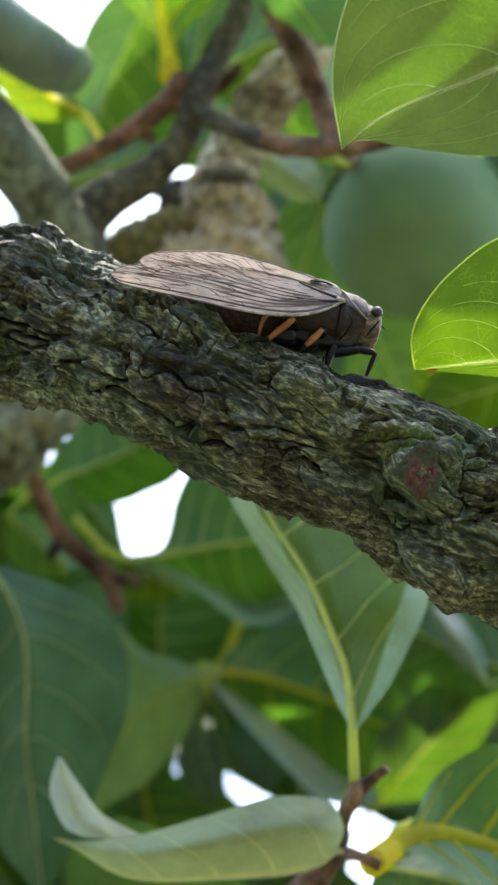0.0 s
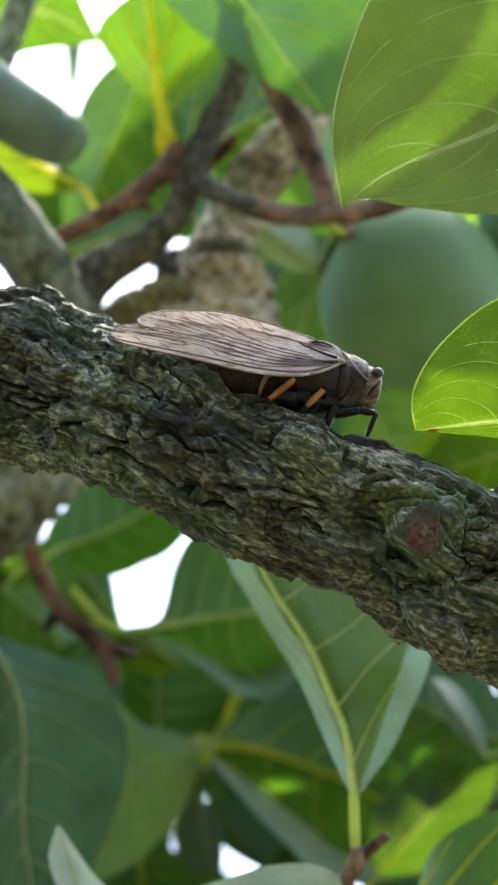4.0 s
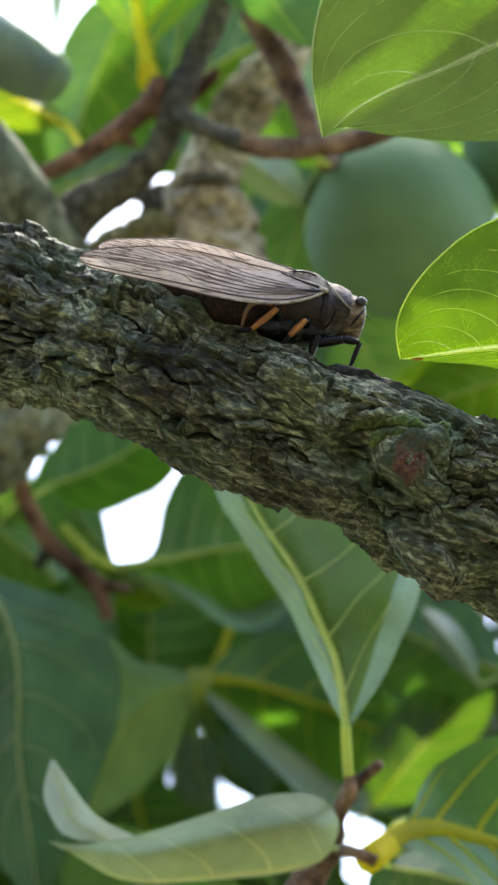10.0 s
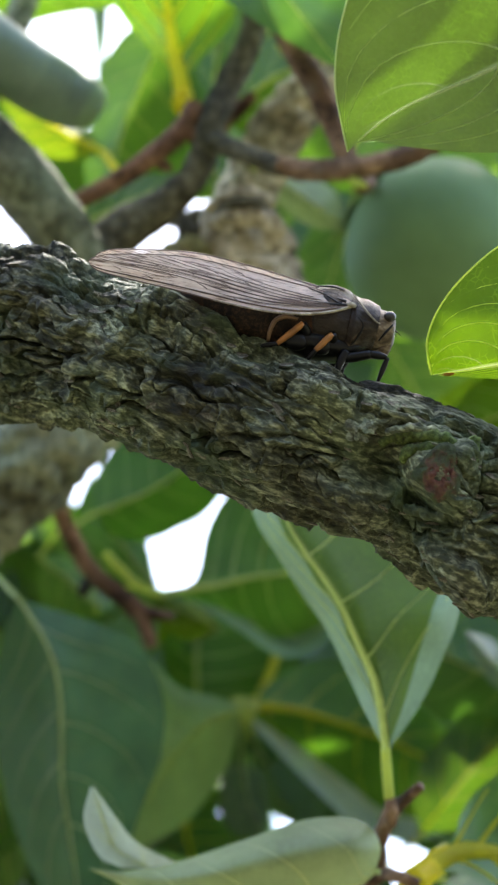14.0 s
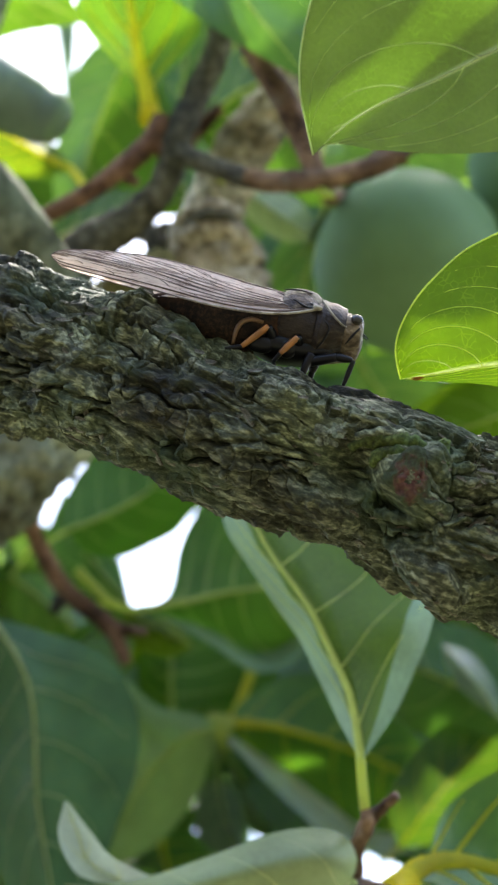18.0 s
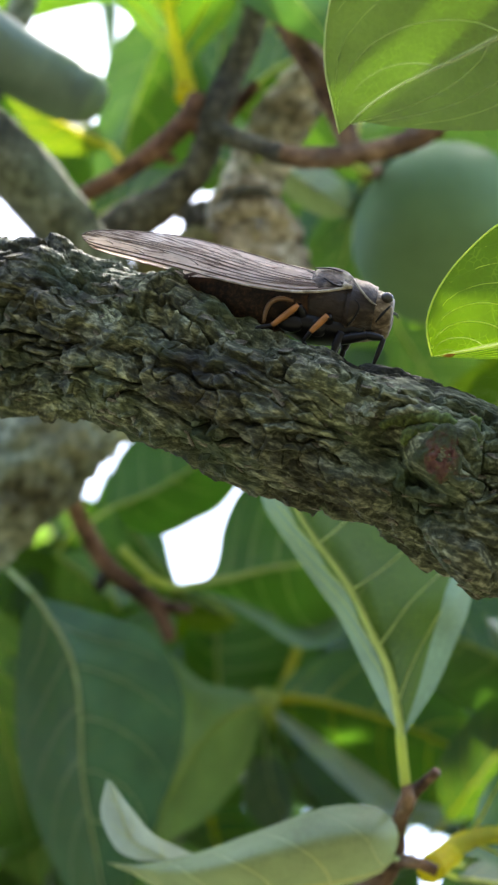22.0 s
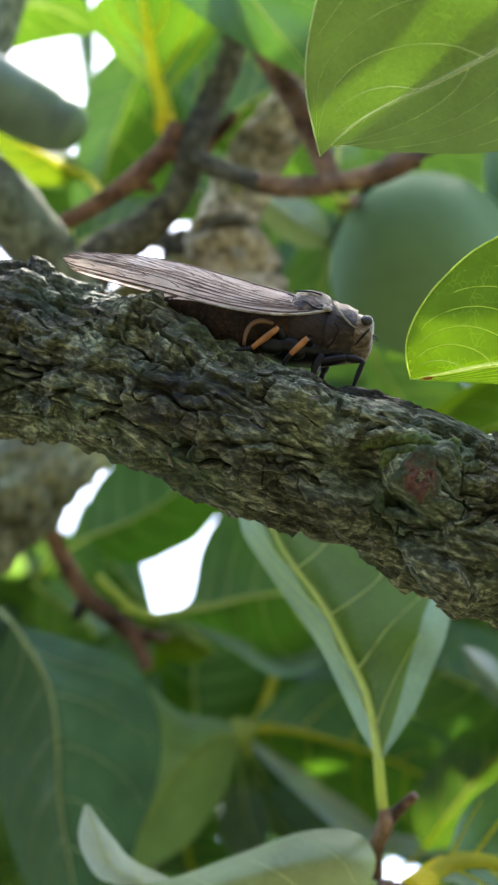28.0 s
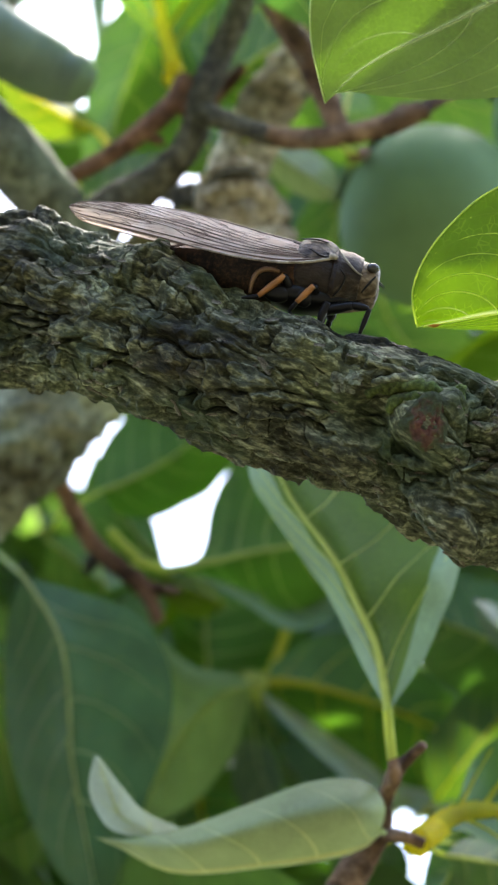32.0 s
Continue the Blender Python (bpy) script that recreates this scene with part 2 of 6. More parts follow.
LEAF_OLIVE = leaf_material("leaf_olive", (0.1, 0.15, 0.035), (0.125, 0.25, 0.012), amount=0.42, rough=0.5, spec=0.2, fine=0.45)
LEAF_MID = leaf_material("leaf_mid", (0.36, 0.5, 0.22), (0.3, 0.52, 0.09), amount=0.4, rough=0.35, fine=0.45)
VEIN_LIT = plain_material("vein_lit", (0.75, 0.85, 0.25), rough=0.5, through=0.75)
VEIN = plain_material("vein", (0.6, 0.66, 0.18), rough=0.5, through=0.7)
VEIN_PALE = plain_material("vein_pale", (0.6, 0.68, 0.36), rough=0.5, through=0.7)
VEIN_YELLOW = plain_material("vein_yellow", (0.78, 0.7, 0.04), rough=0.5, through=0.75)


# ---- building blocks ----
def mesh_of(name, verts, faces, mat, smooth=True):
    me = bpy.data.meshes.new(name)
    me.from_pydata([tuple(v) for v in verts], [], faces)
    me.materials.append(mat)
    if smooth:
        me.polygons.foreach_set("use_smooth", [True] * len(me.polygons))
    me.update()
    return me


def part(name, me, parent=None, label="", at=(0, 0, 0)):
    ob = new(name, me)
    ob.location = at
    if parent is not None:
        ob.parent = parent
    if label:
        tagged(ob, label)
    return ob


def spline(points, count):
    """Points spread along a smooth line through the given ones; any number of columns."""
    p = np.array(points, float)
    if len(p) == 2:
        return np.linspace(p[0], p[1], count)
    ext = np.vstack([2 * p[0] - p[1], p, 2 * p[-1] - p[-2]])
    t = np.linspace(0, len(p) - 1 - 1e-9, count)
    i = t.astype(int)
    u = (t - i)[:, None]
    a, b, c, d = ext[i], ext[i + 1], ext[i + 2], ext[i + 3]
    return 0.5 * (2 * b + (c - a) * u + (2 * a - 5 * b + 4 * c - d) * u**2 + (3 * b - a - 3 * c + d) * u**3)


def frames_along(line):
    """The tangent and two normals at each point of a line."""
    tan = np.gradient(line, axis=0)
    tan /= np.linalg.norm(tan, axis=1)[:, None]
    ref = np.array([0.0, 0.0, 1.0]) if abs(tan[0, 2]) < 0.9 else np.array([0.0, 1.0, 0.0])
    n1 = []
    for t in tan:
        ref = ref - t * (ref @ t)
        ref /= np.linalg.norm(ref)
        n1.append(ref)
    n1 = np.array(n1)
    return tan, n1, np.cross(tan, n1)


def ring_faces(rows, cols, caps=True):
    f = [(i * cols + j, i * cols + (j + 1) % cols, (i + 1) * cols + (j + 1) % cols, (i + 1) * cols + j) for i in range(rows - 1) for j in range(cols)]
    if caps:
        f += [tuple(range(cols - 1, -1, -1)), tuple((rows - 1) * cols + j for j in range(cols))]
    return f


def scales(p, size, crack, tilt, jump):
    """Scales of bark with cracks between them; each lies at its own height and slant."""
    d, c = noise.voronoi(p * size)
    edge = min(1.0, (d[1] - d[0]) / crack)
    own = noise.noise_vector(c[0] * 3.7 + Vector((0.3, 5.1, 2.2)))
    lean = (p * size - c[0]).dot(own)
    return edge * (2 - edge), jump * own.z + tilt * lean


def tube(name, rows, mat, count=24, around=10, rough=0.0, grain=300.0, flat=1.0, at=(0, 0, 0), scaly=0.0):
    """A tapered stem along rows of (place, radius); rough: the depth of its bark as a share of the radius."""
    data = spline([(*p, r) for p, r in rows], count)
    line, rad = data[:, :3] - np.array(at), data[:, 3]
    _, n1, n2 = frames_along(line)
    verts = []
    for k in range(count):
        for j in range(around):
            a = 2 * math.pi * j / around
            d = math.cos(a) * n1[k] * flat + math.sin(a) * n2[k]
            v = line[k] + rad[k] * d
            if rough:
                q = Vector(v + np.array(at)) * grain
                v = v + d * rad[k] * rough * (noise.noise(q) + 0.5 * noise.noise(q * 2.3))
                if scaly:
                    e, h = scales(q / grain, scaly, 0.3, 1.2, 1.0)
                    v = v + d * rad[k] * 0.12 * (e + 0.8 * h - 0.6)
            verts.append(v)
    return mesh_of(name, verts, ring_faces(count, around), mat)


def blade_width(s, point=0.5, wedge=0.62, drip=True):
    """The half width of a persimmon leaf from its base (0) to its tip (1)."""
    w = max(0.0, math.sin(math.pi * min(1.0, s) ** 0.84)) ** (wedge + (0.62 + point - wedge) * s)
    return w * min(1.0, (1 - s) / 0.06) ** 0.5 if drip else w


def rib_strip(name, path, normal, mat):
    """A raised half-round rib on one face of a leaf, along rows of (place, radius)."""
    data = spline([(*p, r) for p, r in path], 16)
    line, rad = data[:, :3], data[:, 3]
    tan = np.gradient(line, axis=0)
    verts, n = [], 5
    for k in range(16):
        side = np.cross(tan[k], normal)
        side /= np.linalg.norm(side) + 1e-12
        for j in range(n):
            a = math.pi * j / (n - 1)
            verts.append(line[k] + rad[k] * (math.cos(a) * side + 0.7 * math.sin(a) * normal))
    return mesh_of(name, verts, [(k * n + j, k * n + j + 1, k * n + n + j + 1, k * n + n + j) for k in range(15) for j in range(n - 1)], mat)


def leaf(rows, left, right, mat, vein, label, sides=5, sag=0.12, petiole=None, name="leaf", wave=0.03, curl=0.0, group="persimmon leaves", rib=0.0009, steps=26, point=0.4, wedge=0.62, drip=True):
    """A leaf whose midrib runs through rows (base first) and whose widest edge passes the places left and right."""
    base = np.array(rows[0], float)
    top = new(name)
    top.location = base
    tagged(top, label, "leaf", group)
    mid = spline(rows, steps) - base
    centre = spline(rows, 101)[45] - base
    lv, rv = np.array(left) - base - centre, np.array(right) - base - centre
    normal = np.cross(rv - lv, mid[-1] - mid[0])
    normal /= np.linalg.norm(normal)
    under = normal if normal @ np.array((0, -0.87, -0.5)) > 0 else -normal
    size = np.linalg.norm(lv) + np.linalg.norm(rv)
    across = 8

    def place(s, u):
        i = min(s, 1.0) * (steps - 1)
        k = min(int(i), steps - 2)
        c = mid[k] + (mid[k + 1] - mid[k]) * (i - k)
        side = rv if u > 0 else lv
        w = blade_width(s, point, wedge, drip)
        ripple = wave * size * math.sin(9.0 * s + 2.1 * u) * abs(u)
        quilt = -0.006 * size * abs(math.sin(math.pi * (s - 0.26 * (abs(u) / 0.9) ** 1.35 - 0.06) * sides / 0.72)) * min(1.0, 4 * abs(u)) * (1 - abs(u))
        return c + side * (w * abs(u)) + under * w * (quilt * 3 - sag * size * (abs(u) - u * u) * 2.0 + ripple + curl * size * u * u)

    cols = 2 * across + 1
    run = [0.002 + 0.998 * (i / (steps - 1) if drip else 1 - (1 - i / (steps - 1)) ** 2) for i in range(steps)]
    grid = [(run[i], j / across) for i in range(steps) for j in range(-across, across + 1)]
    faces = [(i * cols + j, i * cols + j + 1, (i + 1) * cols + j + 1, (i + 1) * cols + j) for i in range(steps - 1) for j in range(cols - 1)]
    me = mesh_of("blade", [place(*g) for g in grid], faces, mat)
    layer = me.uv_layers.new(name="blade")
    flat = []
    for loop in me.loops:
        s, u = grid[loop.vertex_index]
        flat += [abs(u), (s - 0.26 * (abs(u) / 0.9) ** 1.35 - 0.06 - 0.0175 * (1 if u > 0 else -1)) * sides / 0.72]
    layer.data.foreach_set("uv", flat)
    part("blade", me, top)
    path = [(place(s, 0.0), rib * (1.2 - s)) for s in np.linspace(0.0, 0.97, 9)]
    part("midrib", rib_strip("midrib", path, under, vein), top)
    for k in range(sides):
        s0 = 0.06 + 0.72 * k / sides
        for sign in (-1, 1):
            s1 = s0 + 0.0175 * sign
            path = [(place(min(0.97, s1 + 0.26 * q**1.35), sign * 0.9 * q), rib * 0.3 * (1.1 - 0.9 * q)) for q in np.linspace(0, 1, 7)]
            part("side_vein", rib_strip("side_vein", path, under, vein), top)
    if petiole:
        path = [((0, 0, 0), rib * 1.25)] + [(np.array(p) - base, rib * 1.35) for p in petiole]
        part("petiole", tube("petiole", path, vein, 14, 8), top)
    return top


def evenly(rows, count):
    """A smooth line through rows, cut into equal lengths."""
    p = spline(rows, 160)
    run = np.r_[0, np.cumsum(np.linalg.norm(np.diff(p, axis=0), axis=1))]
    return np.array([np.interp(np.linspace(0, run[-1], count), run, c) for c in p.T]).T


def leaf_sheet(lines, mid, mat, vein, label, sides=5, petiole=None, rib=0.0009, steps=36, group="persimmon leaves", parent=None, puff=0.012, folds=(), sheen_mat=None, margin=0.0, slant=0.26):
    """A bent leaf stretched over lines that run from its base to its tip; lines[mid] is the midrib."""
    base = np.array(lines[mid][0], float)
    if parent is None:
        top = new("leaf")
        top.location = base
        tagged(top, label, "leaf", group)
        shift = np.zeros(3)
    else:
        top, shift = parent, base - np.array(parent.location)
    runs = np.array([evenly(r, steps) - base for r in lines])
    across = 9
    halves = {}
    for sign, seq in ((-1, list(range(mid, -1, -1))), (1, list(range(mid, len(lines))))):
        if len(seq) > 1:
            halves[sign] = np.array([spline(runs[seq, k], across) for k in range(steps)])
    size = np.linalg.norm(runs[mid][-1])
    normals = {}
    for sign, h in halves.items():
        n = np.cross(h[steps // 2, -1] - h[steps // 2, 0], h[-1, 0] - h[0, 0])
        n /= np.linalg.norm(n)
        normals[sign] = n if n @ np.array((0, -0.87, -0.5)) > 0 else -n

    def place(s, u):
        sign = 1 if u > 0 or -1 not in halves else -1
        if sign not in halves:
            sign = -sign
        i, j = min(s, 1.0) * (steps - 1), abs(u) * (across - 1)
        k, l = min(int(i), steps - 2), min(int(j), across - 2)
        f, g = i - k, j - l
        h = halves[sign]
        p = (h[k, l] * (1 - f) + h[k + 1, l] * f) * (1 - g) + (h[k, l + 1] * (1 - f) + h[k + 1, l + 1] * f) * g
        swell = abs(math.sin(math.pi * (s - slant * (abs(u) / 0.9) ** 1.35 - 0.06) * sides / 0.72)) * min(1.0, 4 * abs(u)) * (1 - abs(u))
        return p + shift - normals[sign] * puff * size * swell * math.sin(math.pi * min(1.0, s))

    us = [j / 10 for j in range(-10 if -1 in halves else 0, 11 if 1 in halves else 1)]
    cols = len(us)
    grid = [(i / (steps - 1), u) for i in range(steps) for u in us]
    faces = [(i * cols + j, i * cols + j + 1, (i + 1) * cols + j + 1, (i + 1) * cols + j) for i in range(steps - 1) for j in range(cols - 1)]
    me = mesh_of("blade", [place(*g) for g in grid], faces, mat)
    if folds:
        me.materials.append(sheen_mat)
        for face in me.polygons:
            u = us[face.index % (cols - 1)] + 0.05
            face.material_index = 1 if any(a < u < b for a, b in folds) else 0
    flat = []
    for loop in me.loops:
        s, u = grid[loop.vertex_index]
        flat += [abs(u), (s - slant * (abs(u) / 0.9) ** 1.35 - 0.06 - 0.0175 * (1 if u > 0 else -1)) * sides / 0.72]
    me.uv_layers.new(name="blade").data.foreach_set("uv", flat)
    part("blade", me, top)
    under = sum(normals.values())
    under = under / np.linalg.norm(under)
    part("midrib", rib_strip("midrib", [(place(s, 0.0), rib * (1.2 - s)) for s in np.linspace(0.0, 0.97, 12)], under, vein), top)
    for k in range(sides):
        s0 = 0.06 + 0.72 * k / sides
        for sign in halves:
            s1 = s0 + 0.0175 * sign
            path = [(place(min(0.97, s1 + slant * q**1.35), sign * 0.9 * q), rib * 0.3 * (1.1 - 0.9 * q)) for q in np.linspace(0, 1, 8)]
            part("side_vein", rib_strip("side_vein", path, normals[sign], vein), top)
    if margin:
        part("margin", tube("margin", [(place(s, -1.0), margin) for s in np.linspace(0.02, 1, 26)], vein, 60, 6), top, "pale leaf margin")
    if petiole:
        path = [(shift, rib * 1.25)] + [(np.array(p) - base + shift, rib * 1.35) for p in petiole]
        part("petiole", tube("petiole", path, vein, 14, 8), top)
    return top


# ---- the ground far below ----
gv = [(x, y, 0.02 * noise.noise(Vector((x, y, 0)) * 0.6)) for x in np.linspace(-40, 40, 41) for y in np.linspace(-40, 40, 41)]
gf = [(i * 41 + j, (i + 1) * 41 + j, (i + 1) * 41 + j + 1, i * 41 + j + 1) for i in range(40) for j in range(40)]
EARTH = plain_material("earth", (0.1, 0.1, 0.06), rough=0.9, spec=0.2, vary=0.3, scale=14.0)
tagged(new("ground", mesh_of("ground", gv, gf, EARTH)), "dark bare earth under the tree", "ground", kind="structure")

# Added behind the camera, never in view: cuts sky light from the front.
wall_me = mesh_of("wall", [(x, y, z) for x in (-6, 6) for y in (-1.75, -1.5) for z in (-0.1, 3.0)], [(0, 1, 3, 2), (4, 6, 7, 5), (0, 4, 5, 1), (2, 3, 7, 6), (1, 5, 7, 3), (0, 2, 6, 4)], plain_material("sky_block_grey", (0.09, 0.088, 0.075), rough=0.9, vary=0.1, scale=20.0), False)
tagged(new("sky_block_wall", wall_me), "unseen dark wall added to block sky light", "wall", kind="structure")

# ---- main branch ----
AXIS = [((-0.1255, 0.6142, 1.9058), 0.02187), ((-0.086, 0.5682, 1.8689), 0.01933), ((-0.0637, 0.5406, 1.8467), 0.01782), ((-0.0424, 0.5301, 1.8357), 0.01692), ((-0.0233, 0.5243, 1.8225), 0.01599), ((-0.0049, 0.5217, 1.8095), 0.01576), ((0.013, 0.5201, 1.8006), 0.01561),
        ((0.0308, 0.5223, 1.7932), 0.01580), ((0.0427, 0.5266, 1.7859), 0.01830), ((0.0522, 0.528, 1.7834), 0.01782), ((0.0641, 0.5299, 1.7801), 0.01972), ((0.0905, 0.5355, 1.7739), 0.02264), ((0.1275, 0.5467, 1.7661), 0.02286), ((0.1949, 0.5852, 1.7461), 0.02874), ((0.2669, 0.638, 1.7013), 0.03499)]
# Swellings and hollows of the wood: place, reach, height.
SWELLINGS = [((-0.0484, 0.5167, 1.8532), 0.00926, 0.00255), ((-0.0181, 0.5085, 1.8323), 0.00868, 0.00532), ((-0.0096, 0.5069, 1.8234), 0.00532, 0.00347), ((0.0404, 0.5234, 1.7599), 0.00694, 0.00231), ((0.0334, 0.4975, 1.7814), 0.00717, 0.00648), ((0.0171, 0.5055, 1.7791), 0.00463, 0.003), ((-0.0128, 0.4996, 1.801), 0.00578, 0.00139), ((-0.0278, 0.4944, 1.81), 0.00694, 0.00116), ((0.0417, 0.4995, 1.7895), 0.00301, 0.00347), ((0.0389, 0.5052, 1.7796), 0.00278, 0.00301), ((0.0603, 0.5042, 1.7932), 0.00347, 0.00393), ((0.0171, 0.5055, 1.7791), 0.00810, 0.00139), ((0.0183, 0.4978, 1.7925), 0.00405, 0.00104), ((0.0323, 0.5014, 1.798), 0.00694, 0.00093)]
HOLLOWS = [((0.0259, 0.5272, 1.7738), 0.006, -0.003), ((0.0303, 0.5289, 1.769), 0.0065, -0.004), ((0.0345, 0.5288, 1.7653), 0.0055, -0.003), ((0.0205, 0.5098, 1.8148), 0.0065, -0.0021), ((0.0265, 0.5127, 1.8143), 0.006, -0.0016), ((-0.0121, 0.5278, 1.7935), 0.006, -0.0017), ((-0.0022, 0.5317, 1.791), 0.006, -0.0018), ((0.0345, 0.5597, 1.7826), 0.0068, -0.0085), ((0.0280, 0.5543, 1.7841), 0.0076, -0.0072), ((0.0216, 0.5459, 1.7846), 0.006, -0.002), ((-0.0323, 0.5119, 1.8381), 0.00463, -0.00116), ((-0.0001, 0.5043, 1.8162), 0.00636, -0.00162), ((0.0277, 0.5176, 1.7699), 0.00636, -0.00162), ((0.0125, 0.5007, 1.7876), 0.00636, -0.0055), ((0.0217, 0.5032, 1.7831), 0.00521, -0.0088), ((0.0286, 0.5067, 1.7771), 0.00393, -0.00463), ((0.0069, 0.5043, 1.793), 0.00463, -0.00185), ((-0.0024, 0.5002, 1.8), 0.00463, -0.00162), ((0.0485, 0.5118, 1.7799), 0.00694, -0.00162), ((0.0231, 0.5156, 1.7734), 0.00578, -0.00069), ((0.0286, 0.5055, 1.7791), 0.00405, -0.00162)]


def layers(p, size, count, lip, octaves):
    """Flat layers of bark one above the other; lip: how steeply each breaks off."""
    v = count * (noise.fractal(p * size, 0.85, 2.1, octaves) + 2.0)
    low = math.floor(v)
    r = v - low
    e = min(1.0, r / lip)
    return low + e * e * (3 - 2 * e) - 0.55 * r - 2.0 * count


def bark_height(q, along, turn, top):
    """The relief of the bark: long thin flakes on the upper side, broken layers and deep cracks below."""
    w = noise.noise_vector(q * 120) * 0.0022 + noise.noise_vector(q * 420) * 0.0007
    y, z, along = turn[0] + w.y, turn[1] + w.z, along + w.x
    chunk = noise.fractal(Vector((along * 150, y * 260, z * 260)), 0.6, 2.1, 4)
    split = max(0.0, noise.noise(Vector((along * 34 + 7, y * 110, z * 110))) + 0.15)
    furrow = abs(noise.noise(Vector((along * 48, y * 250, z * 250))))
    cross = abs(noise.noise(Vector((along * 190 + 3, y * 70, z * 70))))
    crack = (0.0012 + 0.007 * split) * max(0.0, 0.13 - furrow) / 0.13 + 0.0022 * split * max(0.0, 0.07 - cross) / 0.07
    coarse = layers(Vector((along * 0.45, y, z)), 62, 2.2, 0.16, 2)
    mid = layers(Vector((along * 0.4 + 0.7, y, z)), 170, 1.3, 0.3, 2)
    low = 0.0016 * coarse + 0.001 * mid + 0.0006 * chunk - crack
    thin = layers(Vector((along * 0.14 + 0.3, y, z)), 190, 1.8, 0.2, 1)
    ridge = 1 - 2.2 * abs(noise.noise(Vector((along * 26, y * 230 + 5, z * 230))))
    fine = layers(Vector((along * 0.2 + 0.9, y, z)), 420, 1.2, 0.3, 1)
    high = 0.0013 * thin + 0.0011 * coarse + 0.0008 * ridge + 0.0005 * fine + 0.0003 * chunk - 0.8 * crack
    return low + (high - low) * top + 0.0022 * noise.noise(q * 50) - 0.0004


def branch_mesh():
    count, around = 760, 400
    data = spline([(*p, r) for p, r in AXIS], 1600)
    line = data[:, :3]
    run = np.r_[0, np.cumsum(np.linalg.norm(np.diff(line, axis=0), axis=1))]
    near = np.exp(-(((run - 0.185) / 0.085) ** 4)) + 0.06
    goal = np.interp(np.linspace(0, 1, count), np.r_[0, np.cumsum(near)[1:]] / np.cumsum(near)[-1], np.arange(1600))
    data = np.array([np.interp(goal, np.arange(1600), c) for c in data.T]).T
    run = np.interp(goal, np.arange(1600), run)
    line, rad = data[:, :3], data[:, 3]
    _, n1, n2 = frames_along(line)
    ways = [math.cos(a) * n1[:, None] + math.sin(a) * n2[:, None] for a in np.linspace(0, 2 * math.pi, 180, False)]
    skin = np.concatenate([line + rad[:, None] * w[:, 0] for w in ways])
    lumps = [(skin[np.argmin(((skin - np.array(c)) ** 2).sum(1))], reach, high) for c, reach, high in SWELLINGS + HOLLOWS]
    calm = [(skin[np.argmin(((skin - np.array(c)) ** 2).sum(1))], reach) for c, reach in (((0.0349, 0.5077, 1.787), 0.00717), ((0.0182, 0.5029, 1.7953), 0.00393), ((0.0184, 0.5073, 1.7878), 0.00463), ((0.0196, 0.5106, 1.782), 0.00521))]
    verts = []
    normals = []
    for k in range(count):
        fine_row = 0.04 < run[k] < 0.32
        for j in range(around):
            a = 2 * math.pi * j / around
            d = math.cos(a) * n1[k] + math.sin(a) * n2[k]
            v = line[k] + rad[k] * d
            fine = fine_row and d[1] * 0.87 + d[2] * 0.5 < 0.62
            h = bark_height(Vector(v), run[k], (rad[k] * math.cos(a), rad[k] * math.sin(a)), min(1.0, max(0.0, (0.87 * d[2] - 0.5 * d[1] - 0.05) / 0.55))) if fine else 0.002 * noise.noise(Vector(v) * 120)
            if fine:
                for c, reach in calm:
                    e = v - c
                    h *= 1 - 0.85 * math.exp(-((e @ e) / (reach * reach)) ** 2)
                for c, reach, high in lumps:
                    e = v - c
                    e2 = e @ e
                    if e2 < 9 * reach * reach:
                        h += high * math.exp(-e2 / (reach * reach))
            verts.append(v + d * h)
            normals.append(d)
    return mesh_of("branch", verts, ring_faces(count, around), BARK, False), np.array(verts), np.array(normals), run


bark_me, bark_v, bark_n, bark_run = branch_mesh()
main_branch = tagged(new("tree_branch"), "thick rough grey-green bark branch of a persimmon tree", "branch")
part("wood", bark_me, main_branch)


def on_bark(place):
    """The bark's surface and outward way nearest to a place."""
    i = int(np.argmin(((bark_v - np.array(place)) ** 2).sum(1)))
    return Vector(bark_v[i]), Vector(bark_n[i])


def facing(n, spin):
    z = n.normalized()
    x = Vector((1, 0, -0.35))
    x = (x - z * x.dot(z)).normalized()
    m = Matrix((x, z.cross(x), z)).transposed().to_4x4()
    return m @ Matrix.Rotation(spin, 4, "Z")


# the healed knot: a red-brown scar with wrinkled rings, under a green hood


